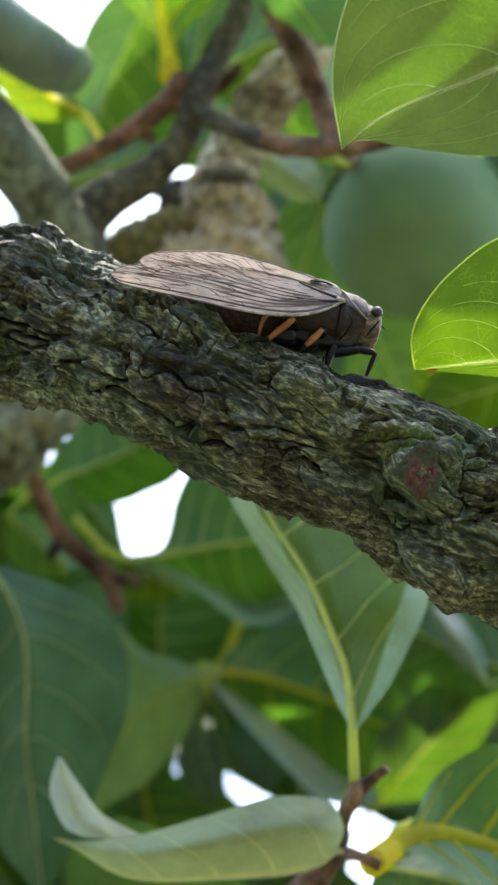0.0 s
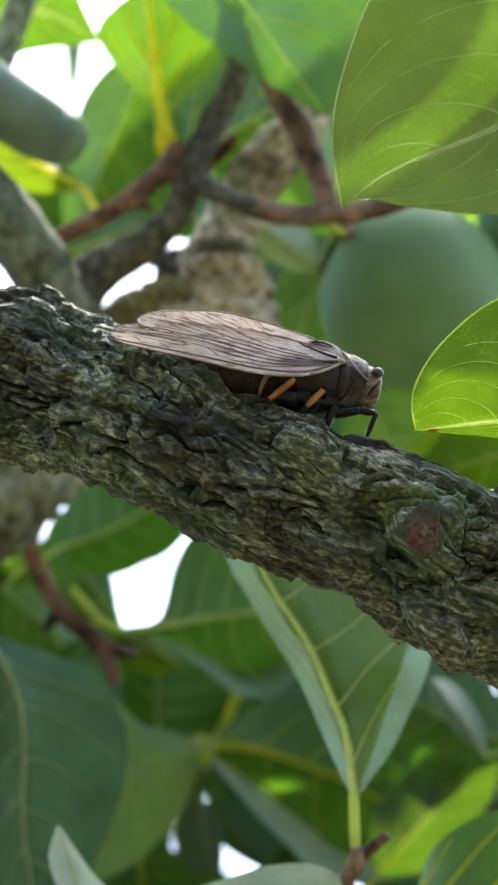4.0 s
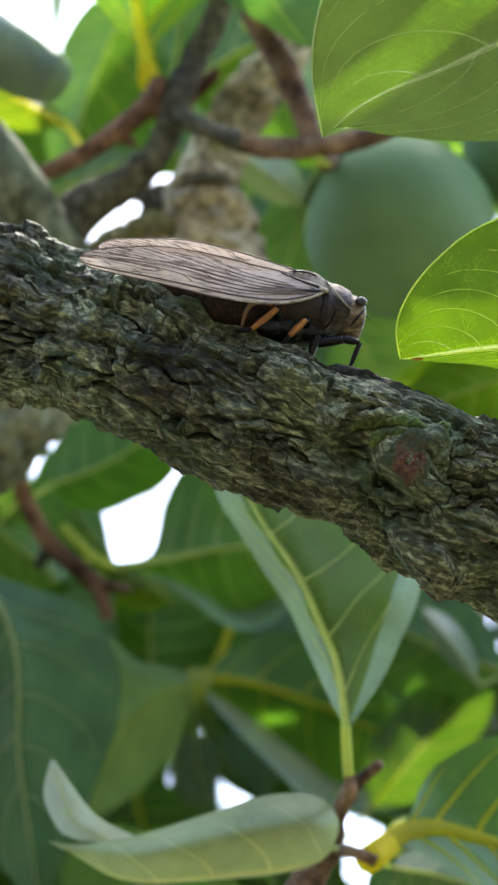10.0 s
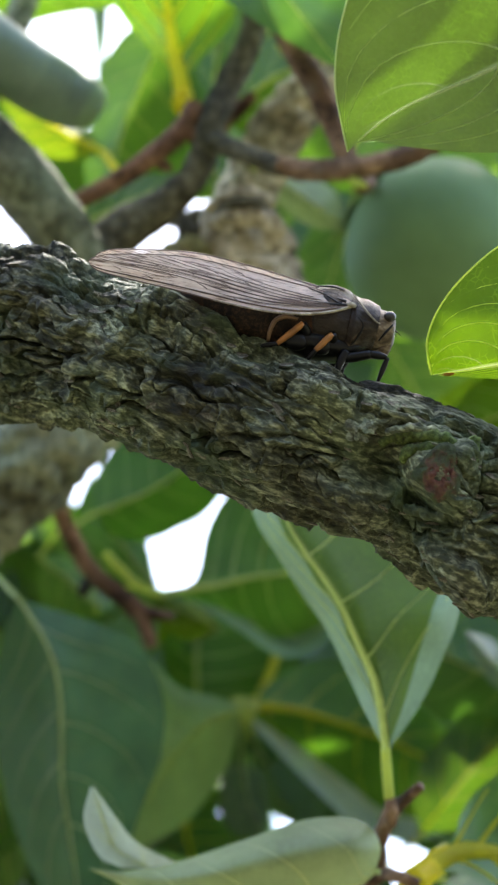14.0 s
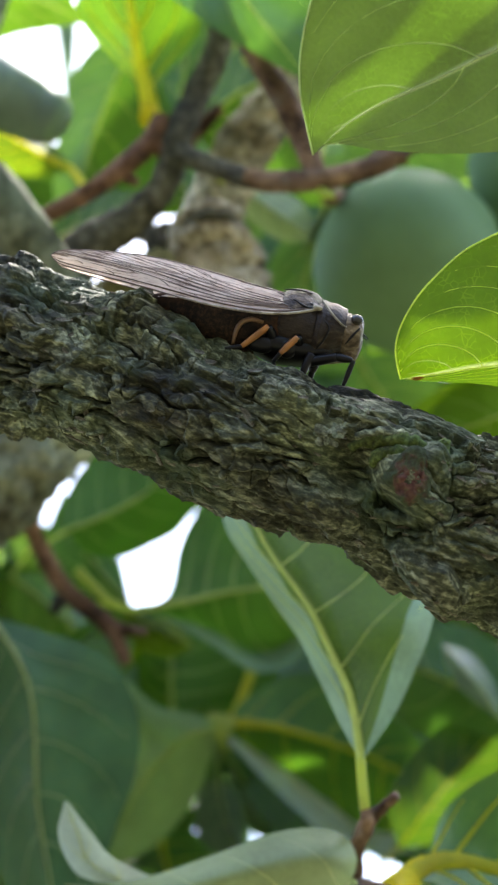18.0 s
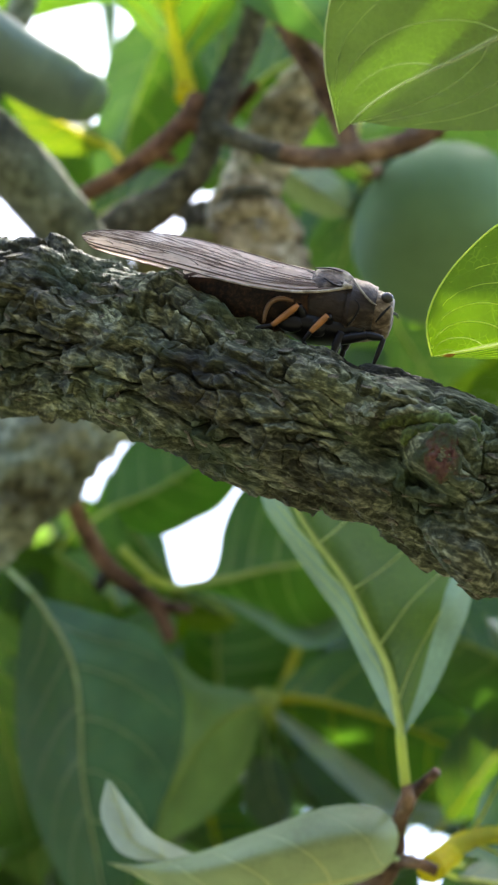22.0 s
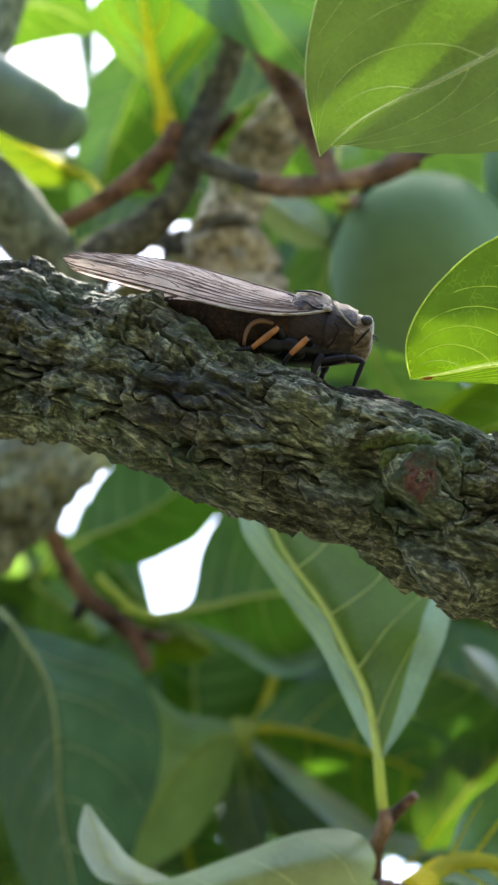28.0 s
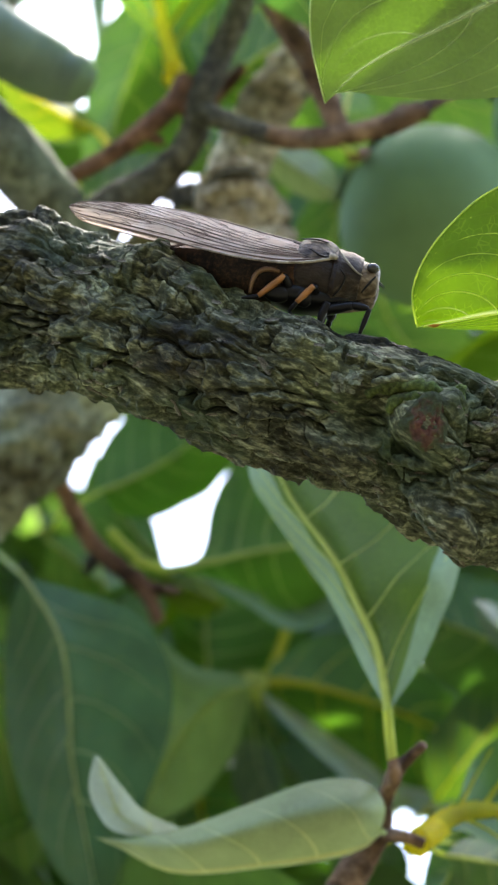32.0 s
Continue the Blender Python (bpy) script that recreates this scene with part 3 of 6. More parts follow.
def scar_material():
    m, ns, ls = material("knot_scar")
    out = ns.new("ShaderNodeOutputMaterial")
    b = node(ns, "ShaderNodeBsdfPrincipled", Roughness=0.9)
    b.inputs["Specular IOR Level"].default_value = 0.15
    co = ns.new("ShaderNodeTexCoord").outputs["Object"]
    ln = ns.new("ShaderNodeVectorMath")
    ln.operation = "LENGTH"
    ls.new(co, ln.inputs[0])
    fine = noise_at(ns, ls, 900.0, 5.0)
    far = ns.new("ShaderNodeMath")
    far.operation = "MULTIPLY_ADD"
    far.inputs[1].default_value = 98.0
    ls.new(ln.outputs["Value"], far.inputs[0])
    ls.new(noise_at(ns, ls, 420.0, 3.0), far.inputs[2])
    heart = ramp(ns, ls, far.outputs[0], [(0.46, (0.03, 0.014, 0.012)), (0.58, (0.115, 0.05, 0.042)), (0.78, (0.11, 0.06, 0.044)), (0.92, (0.06, 0.062, 0.034)), (1.05, (0.045, 0.056, 0.028))])
    mul = ns.new("ShaderNodeMix")
    mul.data_type, mul.blend_type = "RGBA", "MULTIPLY"
    mul.inputs[0].default_value = 1.0
    ls.new(heart, mul.inputs[6])
    ls.new(ramp(ns, ls, fine, [(0.3, (0.5, 0.5, 0.5)), (0.7, (1.5, 1.5, 1.5))]), mul.inputs[7])
    ls.new(mul.outputs[2], b.inputs["Base Color"])
    bp = node(ns, "ShaderNodeBump", Strength=0.7, Distance=0.0006)
    ls.new(fine, bp.inputs["Height"])
    ls.new(bp.outputs[0], b.inputs["Normal"])
    ls.new(b.outputs[0], out.inputs[0])
    return m


SCAR = scar_material()
HOOD = bark_material("knot_hood", (0.02, 0.026, 0.012), (0.1, 0.145, 0.035), (0.25, 0.33, 0.11), (0.08, 0.135, 0.03), scale=330.0, bump=0.6, moss_at=(0.4, 0.55))
LICHEN = bark_material("lichen", (0.06, 0.07, 0.05), (0.17, 0.19, 0.14), (0.34, 0.37, 0.28), (0.12, 0.15, 0.09), scale=380.0, bump=0.6)


def knot_mesh(name, radius, high, rings, mat, wobble=0.12, seed=0.0):
    rows, cols = 22, 48
    verts = []
    for i in range(rows):
        q = (i + 0.02) / (rows - 1)
        for j in range(cols):
            a = 2 * math.pi * j / cols
            r = radius * q * (1 + wobble * noise.noise(Vector((math.cos(a) * 1.3, math.sin(a) * 1.3, seed))))
            crease = 0.05 * math.cos(rings * 2 * math.pi * q + 1.2 * math.sin(3 * a)) + 0.16 * noise.noise(Vector((math.cos(a) * 2.5, math.sin(a) * 2.5, q * 3 + seed))) + 0.34 * noise.noise(Vector((math.cos(a) * q * 4, math.sin(a) * q * 4, seed))) + 0.16 * noise.noise(Vector((math.cos(a) * q * 11, math.sin(a) * q * 11, seed)))
            verts.append((r * math.cos(a), r * math.sin(a), high * (math.sqrt(max(0.0, 1.02 - q * q)) - 0.25 + crease * min(1, 4 * q) - 0.05 * math.exp(-(q / 0.16) ** 2))))
    return mesh_of(name, verts, ring_faces(rows, cols, False) + [tuple(range(cols - 1, -1, -1))], mat)


place, out = on_bark((0.0333, 0.4852, 1.7735))
knot = part("knot", knot_mesh("knot", 0.0049, 0.0015, 2.5, SCAR, 0.7), main_branch, "healed red-brown knot")
knot.matrix_basis = Matrix.Translation(place + Vector((0.0014, 0, 0.0004)) - out * 0.0011) @ facing(out, 0.4)


def welt(places, radius, mat, label="", sink=0.2, coarse=600.0):
    """A raised lip of bark that follows the surface."""
    rows = []
    for k, p in enumerate(places):
        q, n = on_bark(p)
        rows.append((tuple(q - n * radius * sink), 1.3 * radius * (0.35 + 0.65 * math.sin(math.pi * (k + 0.5) / len(places)))))
    part("bark_welt", tube("bark_welt", rows, mat, 60, 16, 0.5, coarse), main_branch, label)


welt([(0.0231, 0.5057, 1.7905), (0.0277, 0.5044, 1.7928), (0.0329, 0.5042, 1.7932), (0.0375, 0.5051, 1.7915), (0.0398, 0.5069, 1.7885)], 0.00127, HOOD, "mossy lip over the knot")
welt([(0.0248, 0.5067, 1.7888), (0.0289, 0.5055, 1.7908), (0.0335, 0.5053, 1.7912), (0.0375, 0.5063, 1.7895)], 0.00104, HOOD)
welt([(0.0242, 0.5043, 1.793), (0.03, 0.5031, 1.795), (0.0352, 0.5032, 1.7948), (0.0398, 0.5044, 1.7928)], 0.00093, BARK)
welt([(0.03, 0.5025, 1.796), (0.0352, 0.5024, 1.7963), (0.0393, 0.5032, 1.7948)], 0.00069, BARK)
welt([(0.043, 0.5031, 1.795), (0.0433, 0.5046, 1.7925), (0.0416, 0.506, 1.79)], 0.00150, HOOD)
welt([(0.0231, 0.4996, 1.801), (0.0289, 0.5009, 1.7988), (0.0346, 0.5018, 1.7972), (0.0404, 0.5032, 1.7948)], 0.00069, BARK)
welt([(0.0398, 0.5079, 1.7868), (0.041, 0.5095, 1.784), (0.0393, 0.5112, 1.781), (0.0372, 0.5121, 1.7794)], 0.00139, BARK, "curled bark lip beside the knot")
welt([(0.0277, 0.5118, 1.7799), (0.0329, 0.5121, 1.7794), (0.037, 0.5115, 1.7804)], 0.00104, BARK)
for k in range(9):
    place, out = on_bark(Vector((0.0182, 0.502, 1.7946)) + Vector((0.0034 * math.cos(2.4 * k), 0, 0.0024 * math.sin(2.4 * k))) * math.sqrt(k / 9))
    patch = part("lichen_patch", knot_mesh("lichen_patch", 0.00162 * (1.2 - 0.06 * k), 0.00025, 1.5, LICHEN, 0.9, 5.0 + k), main_branch, "pale grey-green lichen crust")
    patch.matrix_basis = Matrix.Translation(place - out * 0.0002) @ facing(out, 1.0 + k)


# loose bark flakes
def flake_mesh(seed):
    rnd = random.Random(seed)
    n = 9
    rim = []
    for j in range(n):
        a = 2 * math.pi * j / n
        r = rnd.uniform(0.7, 1.15)
        rim.append((1.35 * r * math.cos(a), 0.62 * r * math.sin(a)))
    lift = [rnd.uniform(0.0, 0.32) for _ in range(n)]
    verts = [(0, 0, 0.42)] + [(x, y, 0.3 + 0.6 * l) for (x, y), l in zip(rim, lift)] + [(0.9 * x, 0.9 * y, -0.35) for x, y in rim]
    faces = [(0, 1 + j, 1 + (j + 1) % n) for j in range(n)] + [(1 + j, 1 + n + j, 1 + n + (j + 1) % n, 1 + (j + 1) % n) for j in range(n)]
    return mesh_of("bark_flake", verts, faces, BARK_FLAKE, False)


BARK_FLAKE = bark_material("bark_flake", (0.06, 0.055, 0.042), (0.18, 0.17, 0.135), (0.38, 0.37, 0.32), (0.1, 0.13, 0.065), scale=1.6, bump=0.5)
flakes = [flake_mesh(k) for k in range(10)]
rnd = random.Random(4)
front = [i for i in range(0, len(bark_v), 7) if 0.06 < bark_run[i // 400] < 0.29 and bark_n[i][1] * 0.87 + bark_n[i][2] * 0.5 < 0.35]
for _ in range(290):
    i = rnd.choice(front)
    n = Vector(bark_n[i])
    ob = part("bark_flake", rnd.choice(flakes), main_branch)
    size = rnd.uniform(0.0005, 0.0013) * (0.8 if bark_run[i // 400] > 0.2 else 1.0)
    ob.matrix_basis = Matrix.Translation(Vector(bark_v[i]) - n * 0.0001) @ facing(n + Vector((rnd.uniform(-1, 1), rnd.uniform(-1, 1), rnd.uniform(-1, 1))) * 0.13, rnd.gauss(0, 0.35)) @ Matrix.Diagonal((size * rnd.uniform(1.0, 1.9), size, size * 0.45, 1))

# ---- limbs and twigs behind ----
tree = new("persimmon_tree")
tree.location = (-0.16, 0.72, 0)
tagged(tree, "persimmon tree with grey limbs and red-brown twigs", "tree")
TREE_AT = tuple(tree.location)


def limb(name, rows, mat, label="", count=40, around=18, rough=0.25, grain=160.0, scaly=0.0):
    return part(name, tube(name, rows, mat, count, around, rough, grain, at=TREE_AT, scaly=scaly), tree, label)


limb("trunk", [((-0.16, 0.72, -0.05), 0.05), ((-0.17, 0.72, 0.5), 0.04), ((-0.16, 0.71, 1.3), 0.025), ((-0.1434, 0.7695, 1.8469), 0.01749), ((-0.1003, 0.7296, 1.8926), 0.01380), ((-0.0724, 0.7146, 1.9186), 0.0158), ((-0.0514, 0.7108, 1.9369), 0.015), ((-0.0284, 0.7087, 1.9522), 0.01533), ((-0.0119, 0.7056, 1.9691), 0.02047), ((-0.0082, 0.6993, 1.98), 0.01644), ((-0.0058, 0.6918, 1.9931), 0.00939), ((0.0041, 0.6825, 2.0091), 0.00839), ((0.0175, 0.6737, 2.0244), 0.00738), ((0.0337, 0.6661, 2.0492), 0.00676), ((0.0624, 0.6636, 2.1003), 0.00608)], BARK_PALE, "pale rough-barked trunk", 300, 60, 0.2, 190)
BARK_LOWER = bark_material("bark_algae", (0.08, 0.095, 0.07), (0.28, 0.32, 0.24), (0.5, 0.54, 0.43), (0.22, 0.28, 0.16), scale=95.0, bump=0.9)
bpy.data.objects["trunk"].data.materials.append(BARK_LOWER)
for face in bpy.data.objects["trunk"].data.polygons:
    row, col = divmod(face.index, 60)
    face.material_index = 1 if row < 140 + 16 * noise.noise(Vector((math.cos(col / 9.5), math.sin(col / 9.5), row * 0.05)) * 1.5) else 0
limb("bole", [((0.16, 0.83, -0.05), 0.05), ((0.2, 0.82, 0.8), 0.042), ((0.3692, 0.7808, 1.5474), 0.04165), ((0.2669, 0.638, 1.7013), 0.03499), ((0.243, 0.5821, 1.7749), 0.03110), ((0.2367, 0.5312, 1.8631), 0.02592)], BARK, "rough grey stem", 60, 20, 0.12, 60)
limb("limb", [((0.0015, 0.6409, 2.058), 0.00364), ((-0.0014, 0.6566, 2.0307), 0.00381), ((-0.0092, 0.6653, 2.0157), 0.00414), ((-0.0152, 0.6668, 2.0014), 0.00444), ((-0.0195, 0.6733, 1.99), 0.00427), ((-0.0294, 0.6783, 1.9815), 0.00526), ((-0.042, 0.682, 1.9751), 0.00657), ((-0.0501, 0.6865, 1.9673), 0.00756), ((-0.0568, 0.6922, 1.9573), 0.00789), ((-0.058, 0.7104, 1.9376), 0.00993)], BARK_DARK, "dark forked limb", 90, 24, 0.12, 260)
limb("bark_lip", [((-0.0166, 0.6813, 1.982), 0.00148), ((-0.0108, 0.6751, 1.9812), 0.00214), ((-0.005, 0.6738, 1.9811), 0.00230), ((0.0024, 0.6787, 1.9808), 0.00148)], BARK_PALE, "swollen lip above a dark slit", 40, 14, 0.55, 260)
limb("bark_lip", [((-0.0174, 0.6812, 1.9765), 0.00148), ((-0.0107, 0.6759, 1.9739), 0.00230), ((-0.0026, 0.6758, 1.9741), 0.00329), ((0.0048, 0.6828, 1.9737), 0.00197)], BARK_PALE, "swollen lip below a dark slit", 40, 14, 0.6, 220)
# A dark tube stands in for the shade between the lips.
limb("slit", [((-0.0146, 0.6783, 1.9791), 0.00082), ((-0.009, 0.6708, 1.9758), 0.00164), ((-0.0034, 0.6708, 1.9758), 0.00164), ((0.0009, 0.6771, 1.9777), 0.00066)], BARK_DARK, "dark strip painted as the shade of a slit", 24, 12, 0.3, 300)
limb("bud", [((0.0242, 0.6564, 1.9728), 0.0011), ((0.0263, 0.655, 1.9693), 0.0012), ((0.0288, 0.6554, 1.9686), 0.0005)], VEIN, "yellow-green leaf bud")
limb("knob", [((-0.0209, 0.6953, 1.9753), 0.00433), ((-0.0226, 0.6924, 1.9803), 0.00433), ((-0.0248, 0.6902, 1.9842), 0.00233)], BARK_DARK, "dark knob", 30, 14, 0.25, 300)
limb("limb", [((-0.0299, 0.7059, 1.9960), 0.00188), ((-0.0258, 0.7018, 1.9930), 0.00305), ((-0.0212, 0.7016, 1.9933), 0.00288), ((-0.0152, 0.7053, 1.9967), 0.00341)], BARK_DARK, "dark stub between limb and trunk", 30, 14, 0.25, 300)
limb("burl", [((-0.0393, 0.7005, 1.9663), 0.00733), ((-0.0304, 0.6982, 1.9704), 0.00866), ((-0.0184, 0.697, 1.9724), 0.00900), ((-0.0068, 0.7027, 1.9742), 0.01000)], BARK_MOSS, "yellow-green mossy burl", 60, 30, 0.2, 200, 200.0)
limb("limb", [((-0.1135, 0.6412, 2.0224), 0.01037), ((-0.0876, 0.6558, 1.9972), 0.01004), ((-0.0698, 0.6647, 1.9817), 0.00972), ((-0.0576, 0.6736, 1.9663), 0.00923), ((-0.0474, 0.689, 1.9513), 0.00979), ((-0.0498, 0.7104, 1.9376), 0.01092)], BARK_GREY, "smooth grey-green limb", 50, 22, 0.06, 120)
limb("twig", [((-0.063, 0.6837, 1.9837), 0.00232), ((-0.0535, 0.677, 1.9836), 0.00246), ((-0.0428, 0.6743, 1.9883), 0.00279), ((-0.0322, 0.671, 1.994), 0.00312), ((-0.0234, 0.6674, 2.0003), 0.00329), ((-0.0205, 0.6651, 2.0043), 0.00312), ((-0.0202, 0.6633, 2.0074), 0.00214)], TWIG_RED, "red-brown twig", 40, 14, 0.12, 500)
limb("twig", [((-0.0231, 0.6669, 2.0011), 0.00296), ((-0.0182, 0.6684, 1.9986), 0.00361), ((-0.0146, 0.6697, 1.9964), 0.00329)], TWIG_RED)
limb("twig", [((-0.0338, 0.6715, 1.9932), 0.00230), ((-0.03, 0.6724, 1.9917), 0.00181), ((-0.0271, 0.6732, 1.9903), 0.00115)], TWIG_RED)
limb("twig", [((-0.0152, 0.6825, 2.0091), 0.00268), ((-0.0085, 0.6792, 2.0149), 0.00218), ((-0.0026, 0.6765, 2.0196), 0.00168)], TWIG_RED)
limb("limb", [((-0.0174, 0.6684, 1.9986), 0.00359), ((-0.0099, 0.6655, 1.9919), 0.00294), ((-0.0017, 0.6626, 1.9852), 0.00275), ((0.0055, 0.6593, 1.9794), 0.00306)], BARK_DARK, "grey side limb", 30, 14, 0.2, 500)
limb("twig", [((0.0034, 0.6588, 1.9802), 0.00257), ((0.0095, 0.6597, 1.9787), 0.00322), ((0.0238, 0.6552, 1.9748), 0.00319), ((0.0382, 0.654, 1.9769), 0.00319), ((0.0454, 0.6525, 1.9794), 0.00319), ((0.0497, 0.6526, 1.9793), 0.00208)], TWIG, "brown side twig", 50, 14, 0.12, 500)
limb("twig", [((0.0398, 0.6536, 1.9776), 0.00255), ((0.0417, 0.6521, 1.9801), 0.00239), ((0.0433, 0.6513, 1.9815), 0.00144)], TWIG)
limb("twig", [((-0.0001, 0.6318, 2.027), 0.00306), ((0.0071, 0.6402, 2.0124), 0.00338), ((0.0152, 0.6475, 1.9999), 0.00386), ((0.0195, 0.6523, 1.9915), 0.00370), ((0.0242, 0.6572, 1.9773), 0.00320)], TWIG, "brown side twig", 40, 14, 0.12, 500)
limb("twig", [((-0.0713, 0.7538, 1.944), 0.00295), ((-0.0666, 0.774, 1.9324), 0.00281), ((-0.0589, 0.787, 1.9214), 0.00301), ((-0.0462, 0.793, 1.9112), 0.00301), ((-0.0426, 0.7963, 1.9053), 0.00248), ((-0.0408, 0.7994, 1.9), 0.00195)], TWIG_RED, "dark red-brown twig", 40, 12, 0.12, 500)
limb("twig", [((-0.0462, 0.793, 1.9112), 0.00230), ((-0.04, 0.7942, 1.909), 0.00195), ((-0.0334, 0.7947, 1.9081), 0.00124)], TWIG_RED)
limb("bud", [((-0.0589, 0.787, 1.9214), 0.00177), ((-0.0607, 0.7892, 1.9176), 0.00212), ((-0.0628, 0.791, 1.9145), 0.00106)], BARK_DARK, "dark bud")
limb("twig", [((-0.003, 0.707, 1.7335), 0.0058), ((0.0056, 0.685, 1.7482), 0.0052), ((0.016, 0.6821, 1.7649), 0.0043), ((0.0224, 0.6804, 1.7737), 0.003), ((0.0237, 0.6744, 1.7782), 0.00215), ((0.0266, 0.6629, 1.7806), 0.00212), ((0.0301, 0.6559, 1.7812), 0.00154), ((0.0341, 0.6515, 1.7828), 0.00126)], TWIG, "red-brown leafy twig", 50, 14, 0.12, 600)
limb("twig", [((0.0262, 0.6612, 1.7777), 0.00196), ((0.0265, 0.6543, 1.7781), 0.00182), ((0.0262, 0.6529, 1.7805), 0.00140)], TWIG)
limb("twig", [((0.0197, 0.6798, 1.7689), 0.00198), ((0.0245, 0.6759, 1.7699), 0.00169), ((0.0288, 0.6681, 1.7657), 0.00155), ((0.0327, 0.6691, 1.764), 0.00155)], TWIG)
limb("twig", [((-0.17, 0.74, 1.0), 0.012), ((-0.1, 0.75, 1.4), 0.007), ((-0.0163, 0.7381, 1.7028), 0.00492), ((-0.003, 0.707, 1.7335), 0.00434)], TWIG)

# ---- leaves close to the branch ----
leaf_sheet([[(0.1054, 0.4184, 1.8601), (0.0779, 0.3962, 1.8751), (0.0446, 0.4027, 1.8756), (0.026, 0.424, 1.8621), (0.0183, 0.4421, 1.8517), (0.0165, 0.4519, 1.844), (0.0176, 0.4585, 1.8385), (0.0186, 0.4627, 1.8347)],
            [(0.1054, 0.4184, 1.8601), (0.0721, 0.4355, 1.8479), (0.0466, 0.4487, 1.8426), (0.0313, 0.4554, 1.8402), (0.0241, 0.4593, 1.8381), (0.0186, 0.4627, 1.8347)],
            [(0.1054, 0.4184, 1.8601), (0.0962, 0.438, 1.832), (0.0747, 0.4511, 1.8267), (0.0491, 0.4577, 1.8294), (0.0314, 0.4606, 1.8336), (0.0224, 0.4612, 1.8362), (0.0186, 0.4627, 1.8347)]],
           1, LEAF_NEAR, VEIN_PALE, "glossy green persimmon leaf with pale veins, lit from behind", 5, [(0.1399, 0.4269, 1.8803), (0.2261, 0.4903, 1.9106)], rib=0.00042, margin=0.00018, steps=44, slant=0.5, puff=0.003)
leaf_sheet([[(0.0869, 0.5126, 1.8136), (0.0826, 0.5034, 1.8354), (0.0685, 0.5016, 1.8443), (0.0532, 0.5045, 1.8415), (0.0434, 0.5091, 1.8359), (0.0377, 0.5136, 1.8306), (0.0349, 0.5176, 1.8248), (0.0357, 0.521, 1.8188)],
            [(0.0869, 0.5126, 1.8136), (0.0667, 0.5117, 1.8152), (0.0525, 0.5133, 1.8158), (0.0432, 0.5172, 1.8172), (0.0357, 0.521, 1.8188)],
            [(0.0869, 0.5126, 1.8136), (0.0686, 0.5296, 1.8191), (0.0541, 0.5308, 1.8229), (0.0441, 0.5278, 1.8222), (0.0357, 0.521, 1.8188)]],
           1, LEAF_BRIGHT, VEIN_LIT, "bright yellow-green persimmon leaf with a net of veins", 6, [(0.1143, 0.5188, 1.8028), (0.1545, 0.5492, 1.7851)], rib=0.0005, margin=0.00022, steps=44, slant=0.52, puff=0.003)

SUN_WAY = Vector((0.6, 1.7, 4.1)).normalized()
# Added out of view towards the sun, to shade half the near leaf.
lift = np.array(SUN_WAY) * 0.22
leaf_sheet([[np.array(p) + lift for p in row] for row in (
            [(0.0885, 0.4279, 1.8611), (0.0618, 0.4368, 1.8573), (0.0477, 0.4447, 1.8496), (0.0335, 0.4546, 1.8405), (0.0238, 0.4605, 1.8362)],
            [(0.0885, 0.429, 1.8592), (0.0618, 0.4457, 1.842), (0.0401, 0.4554, 1.8369), (0.0238, 0.4606, 1.836)],
            [(0.0885, 0.4301, 1.8573), (0.0736, 0.4527, 1.824), (0.051, 0.4587, 1.8253), (0.0314, 0.4614, 1.8323), (0.0238, 0.4607, 1.8358)])],
           1, LEAF_DARK, VEIN, "unseen leaf added to shade part of the near leaf", 5, [np.array((0.1274, 0.428, 1.8669)) + lift], rib=0.0005)
# Three more sun blockers out of view: for bright leaf, branch and near leaf.
leaf([(0.1024, 0.5948, 2.0612), (0.0916, 0.5960, 2.0594), (0.0801, 0.6012, 2.0604), (0.0670, 0.6090, 2.0572)], (0.0859, 0.5899, 2.0697), (0.0859, 0.6046, 2.0546), LEAF_DARK, VEIN, "unseen leaf added overhead to block the sun", 4, 0.04, [(0.1275, 0.5925, 2.0648)], rib=0.0006)
leaf([(0.0361, 0.6128, 2.0800), (0.0476, 0.6137, 2.0783), (0.0604, 0.6150, 2.0760), (0.0748, 0.6170, 2.0724)], (0.0545, 0.6015, 2.0792), (0.0548, 0.6319, 2.0769), LEAF_DARK, VEIN, "unseen leaf added overhead to block the sun", 4, 0.04, [(0.0269, 0.6103, 2.0842)], rib=0.0006)
leaf([(0.0811, 0.5270, 2.1012), (0.0670, 0.5335, 2.0905), (0.0564, 0.5434, 2.0839), (0.0482, 0.5550, 2.0745)], (0.0517, 0.5311, 2.0940), (0.0681, 0.5436, 2.0838), LEAF_DARK, VEIN, "unseen leaf added overhead to block the sun", 4, 0.04, [(0.0928, 0.5221, 2.1091)], rib=0.0006)
tip_spot = leaf([(0.0377, 0.5176, 1.8166), (0.0387, 0.5176, 1.8165), (0.0396, 0.5176, 1.8166), (0.0406, 0.5175, 1.8168)], (0.0391, 0.5169, 1.8166), (0.0391, 0.5173, 1.816), plain_material("withered", (0.4, 0.13, 0.02), rough=0.6, through=0.4), VEIN_LIT, "withered orange-brown speck on a leaf edge", 1, 0.05, rib=0.0001, name="leaf_speck", group="")

